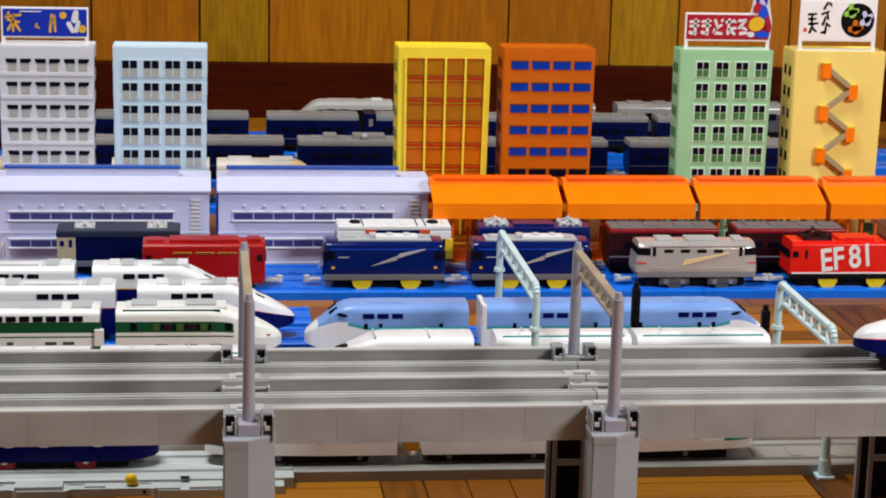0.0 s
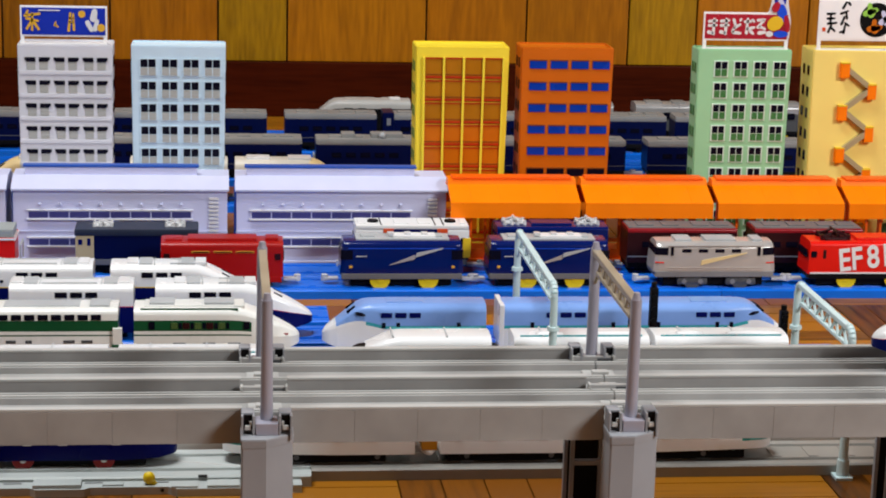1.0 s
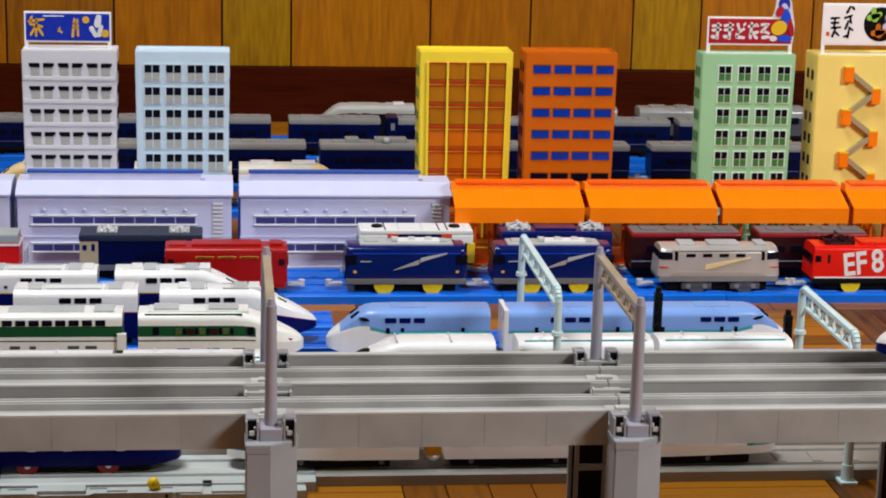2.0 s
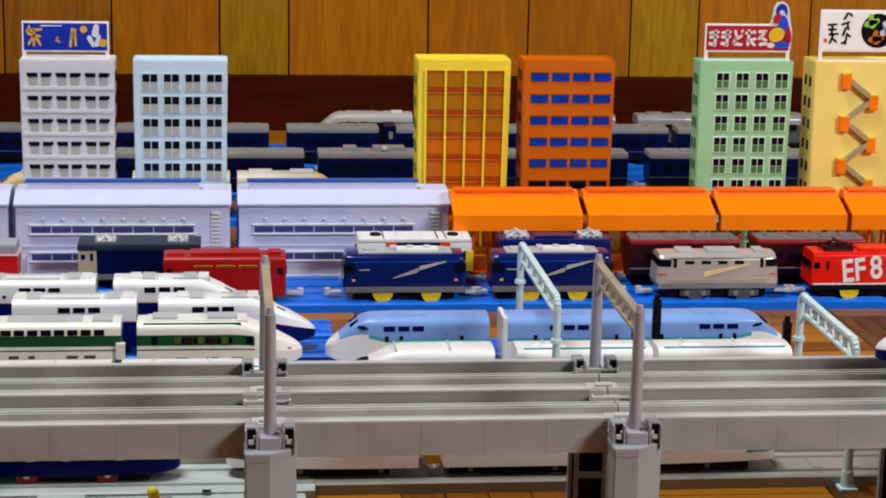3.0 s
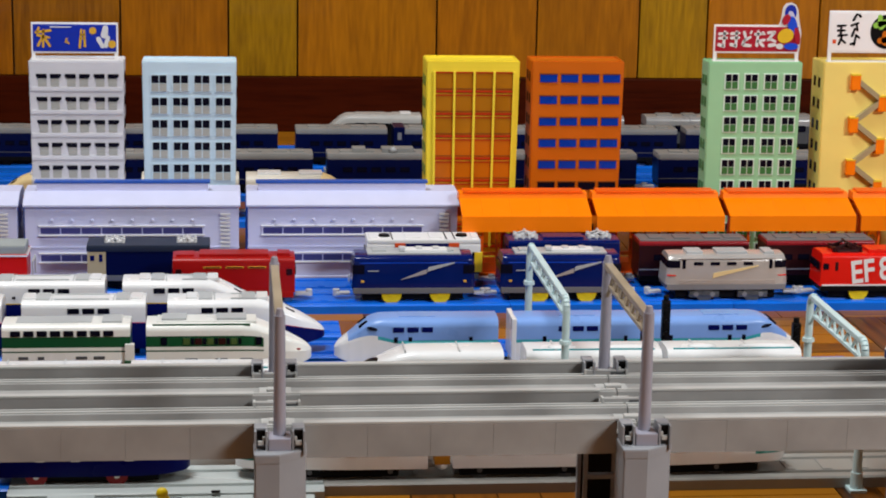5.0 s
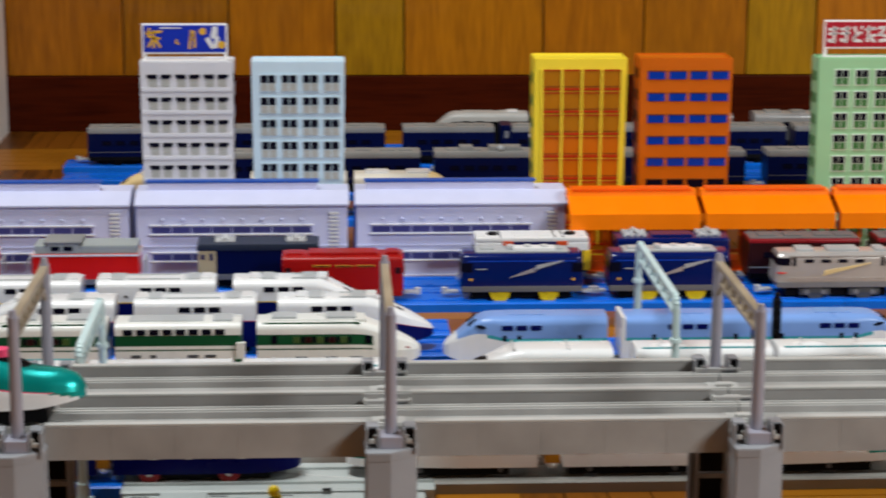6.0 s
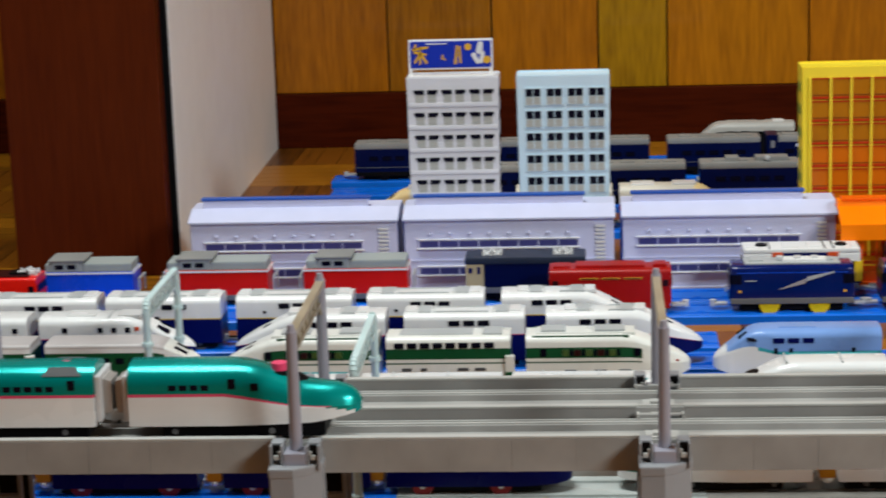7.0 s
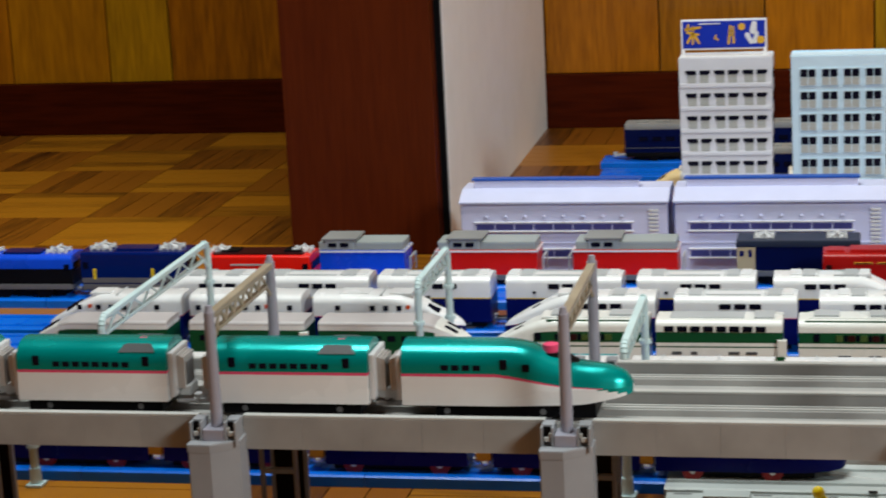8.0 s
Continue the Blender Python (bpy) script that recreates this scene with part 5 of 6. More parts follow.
def silver_extras(t, L, w, zb, zt):
    wrap_glass(t, L, w, zt, BOW, 0.05, zb + 0.0165, zb + 0.0235, 0.0125)
    for x in (-0.042, 0.042):
        both(t, x, w + 0.0002, zb + 0.0200, 0.0030, 0.0085, "glass", "cab_door")
    for k in range(4):
        both(t, -0.028 + k * 0.0160, w + 0.0001, zb + 0.0205, 0.0090, 0.0032)
    stripe(t, L, w + 0.0003, -0.014, zb + 0.0065, 0.030, zb + 0.0185, 0.0050, 0.0010, "cream_warm")
    for z in (0.0015, 0.0036, 0.0248):
        part("corrugation", boxm(-L / 2 + 0.013, L / 2 - 0.013, -w - 0.0005, w + 0.0005, zb + z, zb + z + 0.0008), M["silver"], t)
    for x, l in ((-0.030, 0.016), (0.006, 0.030), (0.042, 0.010)):
        roof_box(t, x, zt - 0.0004, l, w * 1.1, 0.0028, "pale_grey")
    for x in (-0.021, 0.026):
        bogie = part("bogie", boxm(x - 0.0150, x + 0.0150, -w + 0.0006, w - 0.0006, 0.0040, 0.0108, bevel=0.0030), M["hatch"], t, "dark bogie side frames")
        for d in (-0.008, 0.008):
            bm = bmesh.new()
            tube(bm, (x + d, -w + 0.0002, 0.0075), (x + d, w - 0.0002, 0.0075), 0.0024, seg=12)
            part("axle_box", bm, M["steel"], bogie)
    for s in (-1, 1):
        wrap_line = prism_z([(s * (L / 2 - 0.010), -w - 0.0002), (s * (L / 2 - 0.006), -w * 0.975 - 0.0003), (s * (L / 2 - 0.002), -w * 0.91 - 0.0004),
                             (s * (L / 2 - 0.002), w * 0.91 + 0.0004), (s * (L / 2 - 0.006), w * 0.975 + 0.0003), (s * (L / 2 - 0.010), w + 0.0002)][::s], zb + 0.0085, zb + 0.0097)
        part("red_line", wrap_line, M["red"], t)


silver_loco = loco("ribbed silver toy electric locomotive with pale flash", "locomotives", 0.119, 0.0180,
                   [("body", "silver", ZS + 0.0020, 0.06)], ZS + 0.0020, ZT - 0.001, silver_extras, "hatch", 0.007, "steel", 0.0085, ends=BOW, taper=0.05)


def lettered(t, text, x, y, z, size, mat, name="lettering", lean=0):
    cu = bpy.data.curves.new(name, "FONT")
    cu.space_word = 0.6
    cu.body, cu.size, cu.extrude, cu.align_x, cu.align_y, cu.offset = text, size, 0.0003, "CENTER", "CENTER", 0.0006
    tmp = bpy.data.objects.new(name, cu)
    scene.collection.objects.link(tmp)
    dg = bpy.context.evaluated_depsgraph_get()
    me = bpy.data.meshes.new_from_object(tmp.evaluated_get(dg))
    bpy.data.objects.remove(tmp)
    me.materials.clear()
    me.materials.append(M[mat])
    ob = new(name, me)
    ob.parent = t
    ob.matrix_basis = pose(x, y, z, 90, -lean, 0) @ Matrix.Diagonal((0.80, 1, 1, 1))
    return ob


def red_loco_extras(t, L, w, zb, zt):
    end_windows(t, L, w, zb, zt, 0.62, 0.0075)
    both(t, -L / 2 + 0.0165, w, zb + (zt - zb) * 0.62, 0.0030, 0.0085, "maroon", "door")
    lettered(t, "EF 81", -0.0045, -w - 0.0003, zb + 0.0150, 0.0310, "sign_white", lean=7)
    part("white_sill", boxm(-L / 2 + 0.003, L / 2 - 0.003, -w - 0.0006, w + 0.0006, zb + 0.0002, zb + 0.0016), M["sign_white"], t)
    roof_box(t, -0.032, zt - 0.0006, 0.022, w * 1.2, 0.0030, "maroon")
    roof_box(t, 0.006, zt - 0.0006, 0.036, w * 1.3, 0.0036, "red")
    roof_box(t, 0.043, zt - 0.0006, 0.016, w * 1.2, 0.0030, "maroon")
    pantograph(t, -0.032, zt + 0.002, "maroon")


red_loco = loco("bright red toy electric locomotive with large white lettering", "locomotives", 0.122, 0.0180,
                [("body", "red", ZS, 0.06)], ZS, ZT, red_loco_extras, r=0.004, skirt="black", taper=0.03)


def plain_red_extras(t, L, w, zb, zt):
    end_windows(t, L, w, zb, zt, 0.62, 0.0075)
    part("roof_panel", boxm(-L * 0.42, L * 0.42, -w * 0.8, w * 0.8, zt - 0.0008, zt + 0.0014, bevel=0.0006), M["maroon"], t, "dark roof")
    for x in (-0.030, 0.034):
        roof_box(t, x, zt + 0.0010, 0.018, w * 0.9, 0.0022, "black")
    both(t, -0.010, w + 0.0002, zb + 0.020, 0.034, 0.0016, "pale_grey", "emblem")
    for x in (-0.042, 0.042):
        pantograph(t, x, zt + 0.0014, size=0.62)


plain_red = loco("bright red toy electric locomotive with dark roof", "locomotives", 0.108, 0.0180,
                 [("body", "red", ZS, 0.06)], ZS, ZT - 0.002, plain_red_extras, r=0.003, skirt="black")


def crimson_extras(t, L, w, zb, zt):
    end_windows(t, L, w, zb, zt, 0.60, 0.0075, "maroon")
    for k in range(3):
        both(t, -0.020 + k * 0.0205, w + 0.0001, zt - 0.0085, 0.0165, 0.0018, "gold")
        both(t, -0.020 + k * 0.0205, w + 0.0003, zt - 0.0085, 0.0150, 0.0011, "maroon")
    roof_box(t, 0.0, zt - 0.0006, 0.064, w * 1.2, 0.0032, "crimson")
    roof_box(t, -0.045, zt - 0.0006, 0.016, w * 1.0, 0.0024, "crimson")
    roof_box(t, 0.046, zt - 0.0006, 0.012, w * 1.0, 0.0034, "crimson")


crimson_loco = loco("crimson toy electric locomotive with thin gold grilles", "locomotives", 0.114, 0.0178,
                    [("body", "crimson", ZS - 0.003, 0.06)], ZS - 0.003, ZT - 0.0015, crimson_extras, "black", 0.004, "crimson")


def tan_extras(t, L, w, zb, zt):
    for s in (-1, 1):
        part("cab_end", boxm(s * (L / 2 - 0.0085) - 0.0087, s * (L / 2 - 0.0085) + 0.0087, -w - 0.0004, w + 0.0004, zb, zt - 0.004, bevel=0.0008), M["tan"], t, "tan painted cab end")
        both(t, s * (L / 2 - 0.0125), w + 0.0005, zt - 0.010, 0.0032, 0.0070, "navy", "cab_window")
        both(t, s * (L / 2 - 0.0045), w + 0.0005, zt - 0.010, 0.0040, 0.0050, "navy", "cab_window")
    part("roof", boxm(-L / 2 - 0.001, L / 2 + 0.001, -w - 0.001, w + 0.001, zt - 0.0042, zt + 0.0022, bevel=0.002), M["dark_slate"], t, "dark slate roof")
    for x in (-0.032, 0.036):
        pantograph(t, x, zt + 0.0022, size=0.62)


tan_loco = loco("navy and tan toy electric locomotive with slate roof", "locomotives", 0.114, 0.0180,
                [("body", "dark_navy", ZS, 0.06)], ZS, ZT - 0.0035, tan_extras, "black", 0.003, "grey_roof")


def white_top_extras(t, L, w, zb, zt):
    end_windows(t, L, w, zb, zt, 0.6, 0.008)
    part("roof_panel", boxm(-L / 2 + 0.001, L / 2 - 0.001, -w, w, zt - 0.0012, zt + 0.0030, bevel=0.0014), M["sign_white"], t, "white roof")
    for x in (-0.023, 0.029):
        part("orange_mark", boxm(x - 0.005, x + 0.005, -w - 0.0006, -w + 0.0004, zt - 0.0042, zt - 0.0002), M["orange_mark"], t)
    part("blue_mark", boxm(-0.0178, 0.0238, -w - 0.0006, -w + 0.0004, zt - 0.0040, zt - 0.0006), M["navy"], t)
    part("yellow_end", boxm(L / 2 - 0.0065, L / 2 + 0.0012, -w - 0.0008, w + 0.0008, zb + 0.002, zt - 0.0095, bevel=0.0006), M["yellow"], t, "yellow cab end")
    for x, l in ((-0.048, 0.008), (-0.010, 0.014), (0.012, 0.012), (0.050, 0.006)):
        roof_box(t, x, zt + 0.0028, l, w * 1.2, 0.0012, "sign_white")
    for x in (-0.030, 0.022, 0.030):
        roof_box(t, x, zt + 0.0024, 0.0012, w * 1.8, 0.0012, "black", name="roof_seam")
    for x in (-0.037, 0.038):
        bm = bmesh.new()
        tube(bm, (x, 0, zt + 0.002), (x, 0, zt + 0.0050), 0.0062, 0.0050, 18)
        part("insulator", bm, M["black"], t)


white_top = loco("white and blue toy locomotive with orange marks", "locomotives", 0.111, 0.0180,
                 [("lower_body", "navy", ZS, 0.034), ("body", "sign_white", 0.034, 0.06)], ZS, ZT, white_top_extras, r=0.003)


def blue_top_extras(t, L, w, zb, zt):
    end_windows(t, L, w, zb, zt, 0.6, 0.008)
    for x in (-0.036, 0.036):
        pantograph(t, x, zt + 0.001, size=0.75)
    roof_box(t, 0.0, zt - 0.0008, 0.040, w * 1.1, 0.0030, "loco_blue")



def blue_back_extras(t, L, w, zb, zt):
    blue_top_extras(t, L, w, zb, zt)
    part("grey_band", boxm(-L / 2 + 0.0015, L / 2 - 0.0015, -w - 0.0004, w + 0.0004, zb + 0.0020, zb + 0.0070), M["grey_roof"], t)
    for x in (-0.040, 0.020):
        both(t, x, w + 0.0004, zb + 0.0110, 0.0032, 0.0110, "yellow_wheel", "yellow_mark")


blue_back = loco("dark blue toy electric locomotive with white pantographs", "locomotives", 0.110, 0.0180,
                 [("body", "loco_blue", ZS, 0.06)], ZS, ZT + 0.0015, blue_back_extras, r=0.003)
bright_back = loco("bright blue toy locomotive with dark cab front", "locomotives", 0.112, 0.0180,
                   [("lower_body", "black", ZS, 0.031), ("body", "mid_blue", 0.031, 0.06)], ZS, ZT - 0.002, blue_top_extras, "black", 0.005, "grey_roof")


def hood_extras(t, L, w, zb, zt):
    part("running_board", boxm(-L / 2, L / 2, -w - 0.0008, w + 0.0008, zt - 0.0115, zt - 0.0098), M["sign_white"], t)
    part("grey_hood", boxm(-L / 2 + 0.003, L / 2 - 0.002, -w + 0.0012, w - 0.0012, zt - 0.0100, zt - 0.0012, bevel=0.002), M["hood_grey"], t, "grey hood")
    cab = part("cab", boxm(-0.036, -0.006, -w + 0.0004, w - 0.0004, zt - 0.0100, zt + 0.0008, bevel=0.002), M["hood_grey"], t)
    part("cab_roof", boxm(-0.039, -0.003, -w - 0.0004, w + 0.0004, zt + 0.0004, zt + 0.0026, bevel=0.0010), M["coach_roof"], cab)
    for x in (-0.028, -0.016):
        both(t, x, w - 0.0003, zt - 0.0042, 0.0085, 0.0042, name="cab_window")
    for s in (-1, 1):
        bm = bmesh.new()
        for y in (-0.013, 0.013):
            tube(bm, (s * (L / 2 + 0.004), y, zb), (s * (L / 2 + 0.004), y, zb + 0.017), 0.0010, seg=6)
        tube(bm, (s * (L / 2 + 0.004), -0.013, zb + 0.017), (s * (L / 2 + 0.004), 0.013, zb + 0.017), 0.0010, seg=6)
        part("end_rail", bm, M["pale_grey"], t)


hood_red = loco("red and grey toy diesel locomotive with central cab", "diesel locomotives", 0.102, 0.0178,
                [("body", "red", ZS - 0.004, 0.0365)], ZS - 0.004, 0.0365 + 0.0090, hood_extras, "black", 0.002)
hood_blue = loco("blue and grey toy diesel locomotive with central cab", "diesel locomotives", 0.090, 0.0178,
                 [("body", "mid_blue", ZS - 0.004, 0.0365)], ZS - 0.004, 0.0365 + 0.0090, hood_extras, "black", 0.002)


def coach_extras(t, L, w, zb, zt):
    part("roof", boxm(-L / 2 + 0.0005, L / 2 - 0.0005, -w - 0.0003, w + 0.0003, zt - 0.0075, zt + 0.0010, bevel=0.0030), M["coach_roof"], t, "flat grey roof")
    for x in (-0.035, -0.010, 0.020, 0.040):
        roof_box(t, x, zt + 0.0008, 0.016, w * 0.9, 0.0018, "coach_roof")
    for k in range(5):
        both(t, -0.034 + k * 0.017, w + 0.0001, zb + (zt - zb) * 0.50, 0.0115, 0.0055)
    part("side_band", boxm(-L / 2 + 0.001, L / 2 - 0.001, -w - 0.0003, w + 0.0003, zb + 0.0060, zb + 0.0066), M["grey_roof"], t)


navy_coach = loco("navy toy sleeper coach with flat grey roof", "navy coaches", 0.118, 0.0180,
                  [("body", "dark_navy", 0.0120, 0.06)], 0.0120, 0.0480, coach_extras, "black", 0.003, "black", 0.006)


def roof_gear_extras(t, L, w, zb, zt):
    coach_extras(t, L, w, zb, zt)
    for x, l in ((-0.020, 0.016), (0.018, 0.022), (0.036, 0.018)):
        roof_box(t, x, zt + 0.0010, l, w * 1.1, 0.0050, "coach_roof", name="roof_cooler")
    bm = bmesh.new()
    bmesh.ops.create_icosphere(bm, subdivisions=2, radius=0.0042)
    bmesh.ops.translate(bm, vec=(0.0205, -0.012, zt + 0.0042), verts=bm.verts)
    smooth(part("round_horn", bm, M["pale_grey"], t), 80)
    for s in (-1, 1):
        part("end_rail", boxm(s * (L / 2 + 0.0010) - 0.0010, s * (L / 2 + 0.0010) + 0.0010, -w * 0.6, w * 0.6, zb, zb + 0.016), M["pale_grey"], t)


gear_loco = loco("navy toy locomotive with grey roof coolers", "navy coaches", 0.118, 0.0180,
                 [("body", "dark_navy", 0.0120, 0.06)], 0.0120, 0.0480, roof_gear_extras, "black", 0.003, "black", 0.006)


def dark_end_extras(t, L, w, zb, zt):
    coach_extras(t, L, w, zb, zt)
    end = part("cab_block", boxm(-L / 2 - 0.0040, -L / 2 + 0.0105, -w - 0.0012, w + 0.0012, zb, zt + 0.0030, bevel=0.0016), M["dark_navy"], t, "dark cab end")
    part("end_plate", boxm(-L / 2 + 0.0010, -L / 2 + 0.0060, -w - 0.0018, -w - 0.0010, zt - 0.0130, zt - 0.0040), M["steel"], end)
    for x in (-0.020, 0.002):
        part("pale_vent", boxm(x - 0.007, x + 0.007, -w - 0.0005, -w + 0.0003, zt - 0.0120, zt - 0.0085), M["lav_roof"], t)


dark_end = loco("navy toy coach with dark cab end and grey roof", "navy coaches", 0.118, 0.0180,
                [("body", "dark_navy", 0.0120, 0.06)], 0.0120, 0.0480, dark_end_extras, "yellow_wheel", 0.003, "black", 0.007)


yellow_coach = loco("navy toy coach with yellow wheels and grey roof", "navy coaches", 0.118, 0.0180,
                    [("body", "dark_navy", 0.0130, 0.06)], 0.0130, 0.0480, coach_extras, "yellow_wheel", 0.003, "black", 0.0085)


def red_coach_extras(t, L, w, zb, zt):
    part("roof", boxm(-L / 2 + 0.002, L / 2 - 0.002, -w + 0.0030, w - 0.0030, zt - 0.0010, zt + 0.0010, bevel=0.0008), M["grey_roof"], t, "flat grey roof")
    for x in (-0.035, -0.010, 0.020, 0.040):
        roof_box(t, x, zt + 0.0008, 0.016, w * 0.9, 0.0012, "grey_roof")
    for k in range(5):
        both(t, -0.034 + k * 0.017, w + 0.0001, zb + (zt - zb) * 0.55, 0.0115, 0.0055)
    part("side_band", boxm(-L / 2 + 0.001, L / 2 - 0.001, -w - 0.0004, w + 0.0004, zb + 0.0060, zb + 0.0072), M["pale_grey"], t)


# Near-black maroon on the sides carries the shade under the canopies in its colour.
maroon_coach = loco("red toy coach, sides painted dark for shade, bright red eaves, grey roof", "red coaches", 0.110, 0.0180,
                    [("body", "maroon", 0.0120, 0.0425), ("upper_body", "coach_red", 0.0425, 0.06)], 0.0120, 0.0462, red_coach_extras, "black", 0.002, "black", 0.006)


def steel_extras(t, L, w, zb, zt):
    for k in range(4):
        both(t, -0.032 + k * 0.021, w + 0.0001, zb + (zt - zb) * 0.58, 0.0140, 0.0085)
    for x, l in ((-0.030, 0.022), (0.004, 0.018), (0.034, 0.024)):
        roof_box(t, x, zt - 0.0006, l, w * 1.1, 0.0026, "coach_roof")


steel_coach = loco("silver grey toy coach with dark windows", "navy coaches", 0.115, 0.0180,
                   [("body", "hatch", 0.0120, 0.0360), ("roof", "steel_roof", 0.0360, 0.06)], 0.0120, 0.0480, steel_extras, "yellow_wheel", 0.006, "black", 0.006)


def cream_extras(t, L, w, zb, zt, lead):
    for x in (-0.036, 0.010):
        roof_box(t, x, zt - 0.0008, 0.026, w * 1.1, 0.0028, "e_white")
    if lead:
        screens(t, L, zt, BLUNT_NOSE, 0.022, w, "black")


CB = [("lower_body", "crimson", 0.0080, 0.0300), ("stripe", "e_white", 0.0300, 0.0345, "cream_warm"), ("upper_body", "cream_dull", 0.0345, 0.06, "cream_warm")]
c_lead = bullet_car("cream and red toy express end car with rounded nose", "cream express", CB, True, 0.125, 0.0182, 0.008, 0.0500, 0.008, dict(BLUNT_NOSE, tip_from=0.95), cream_extras)
c_mid = bullet_car("cream and red toy express middle car", "cream express", CB, False, 0.108, 0.0182, 0.008, 0.0500, 0.008, None, cream_extras)

run([(blue_loco, 0.1435, False), (blue_loco, 0.2825, False), (silver_loco, 0.4420, False), (red_loco, 0.5930, False),
     (crimson_loco, -0.0235, False), (bright_back, -0.8640, False), (blue_back, -0.7450, False), (plain_red, -0.6180, False)], ROW_5)
run([(tan_loco, -0.1040, False), (white_top, 0.1580, False), (blue_back, 0.2945, False), (maroon_coach, 0.4225, False), (maroon_coach, 0.5490, False),
     (hood_red, -0.2675, False), (hood_red, -0.4030, False), (hood_blue, -0.5290, False)], ROW_6)
run([(c_lead, 0.0530, False), (c_mid, -0.0700, False), (c_lead, -0.2215, True)], ROW_7)
run([(gear_loco, 0.1460, False), (navy_coach, 0.0130, False), (navy_coach, -0.1110, False), (navy_coach, 0.2690, False),
     (navy_coach, 0.4010, False), (yellow_coach, 0.5440, False), (navy_coach, 0.6760, False)], ROW_8)
run([(navy_coach, -0.2820, False), (navy_coach, -0.1580, False), (navy_coach, -0.0240, False), (navy_coach, 0.1150, False),
     (dark_end, 0.2440, False), (navy_coach, 0.3680, False), (navy_coach, 0.4900, False), (yellow_coach, 0.6180, False)], ROW_9)
GREY = [("lower_body", "black", 0.0075, 0.0385), ("upper_body", "silver_white", 0.0385, 0.06)]


def far_grey_extras(t, L, w, zb, zt, lead):
    for x, l in ((-0.040, 0.026), (0.002, 0.040)):
        roof_box(t, x, zt - 0.0006, l, w * 1.2, 0.0014, "silver_white")
    roof_box(t, -0.044, zt + 0.0004, 0.014, w * 0.8, 0.0020, "sign_white", name="white_hatch")
    for x in (0.000, 0.018):
        both(t, x, w + 0.0004, 0.0375, 0.0110, 0.0040, "black", "dark_window")
    screens(t, L, zt, BLUNT_NOSE, 0.014, w, "black", 0.0004, 1.2)


grey_lead = bullet_car("grey toy train end car with low pointed nose", "grey trains", GREY, True, 0.130, 0.0182, 0.0075, 0.0490, 0.006, dict(BLUNT_NOSE, len=0.034), far_grey_extras)
run([(grey_lead, 0.1620, True), (steel_coach, 0.4420, False), (steel_coach, 0.5860, False), (steel_coach, 0.7100, False)], ROW_10)

# ---- the lavender station sheds ----
def build_shed():
    """A long two-storey shed: pitched eaves, clerestory, window strips, a louvre."""
    L, y0, y1 = 0.2075, 0.0, 0.066
    t = thing("station_shed", pose(0, 0, 0), "lavender plastic toy station shed with window strips", "toy building", "lavender sheds")
    part("platform", boxm(-L / 2 - 0.002, L / 2 + 0.002, y0 - 0.004, y1 + 0.002, 0, 0.0035, bevel=0.0008), M["lav_roof"], t)
    body = part("wall_shell", boxm(-L / 2, L / 2, y0, y1, 0.0035, 0.0750, bevel=0.0006), M["lav"], t)
    bm = bmesh.new()
    prism_x(bm, [(y0 - 0.0035, 0.0738), (y0 - 0.0035, 0.0756), (y0 + 0.020, 0.0850), (y0 + 0.052, 0.0850), (y1 + 0.0035, 0.0756), (y1 + 0.0035, 0.0738)],
            -L / 2 - 0.0015, L / 2 + 0.0015)
    part("roof", bm, M["lav_roof"], t, "pale lavender pitched roof")
    cl = part("clerestory", boxm(-L / 2 + 0.010, L / 2 - 0.030, 0.0225, 0.031, 0.0843, 0.0925, bevel=0.0005), M["lav"], t)
    part("clerestory_roof", boxm(-L / 2 + 0.008, L / 2 - 0.028, 0.0210, 0.0320, 0.0925, 0.0948, bevel=0.0006), M["shed_blue"], cl, "blue roof strip")
    for z, n in ((0.0498, 8), (0.0225, 8)):
        x0, x1 = -L / 2 + 0.0145, L / 2 - 0.0350
        fr = part("window_frame", boxm(x0 - 0.0012, x1 + 0.0012, y0 - 0.0014, y0 + 0.0004, z - 0.0042, z + 0.0042, bevel=0.0005), M["lav"], t)
        part("sill_strip", boxm(x0 - 0.0015, x1 + 0.0015, y0 - 0.0030, y0 + 0.0004, z - 0.0053, z - 0.0040, bevel=0.0003), M["sign_white"], fr)
        part("head_strip", boxm(x0 - 0.0015, x1 + 0.0015, y0 - 0.0022, y0 + 0.0004, z + 0.0040, z + 0.0049, bevel=0.0003), M["sign_white"], fr)
        for k in range(n):
            a = x0 + k * (x1 - x0) / n
            part("pane", boxm(a + 0.0006, a + (x1 - x0) / n - 0.0006, y0 - 0.0019, y0 - 0.0012, z - 0.0030, z + 0.0030), M["lav_win"], fr)
    for k in range(8):
        x = -L / 2 + 0.026 + k * 0.0195
        bm = bmesh.new()
        tube(bm, (x, y0 + 0.001, 0.0600), (x, y0 - 0.0030, 0.0594), 0.0016, 0.0013, 8)
        part("wall_lamp", bm, M["lav_roof"], t)
    for k in range(10):
        z = 0.0290 + k * 0.0040
        part("louvre_slat", boxm(L / 2 - 0.0180, L / 2 - 0.0085, y0 - 0.0024, y0 + 0.0003, z, z + 0.0018), M["sign_white"], t)
    part("string_course", boxm(-L / 2 - 0.0005, L / 2 + 0.0005, y0 - 0.0009, y0 + 0.0003, 0.0350 - 0.003, 0.0350 - 0.0016), M["lav_roof"], t)
    # The dark gap to the next shed, put in as a blue strip.
    part("side_pier", boxm(-L / 2 - 0.0022, -L / 2 + 0.0008, y0 + 0.010, y0 + 0.055, 0.0035, 0.0700), M["shed_blue"], t)
    return t


shed = build_shed()
shed.matrix_world = pose(0.0945, 0.8400, 0)
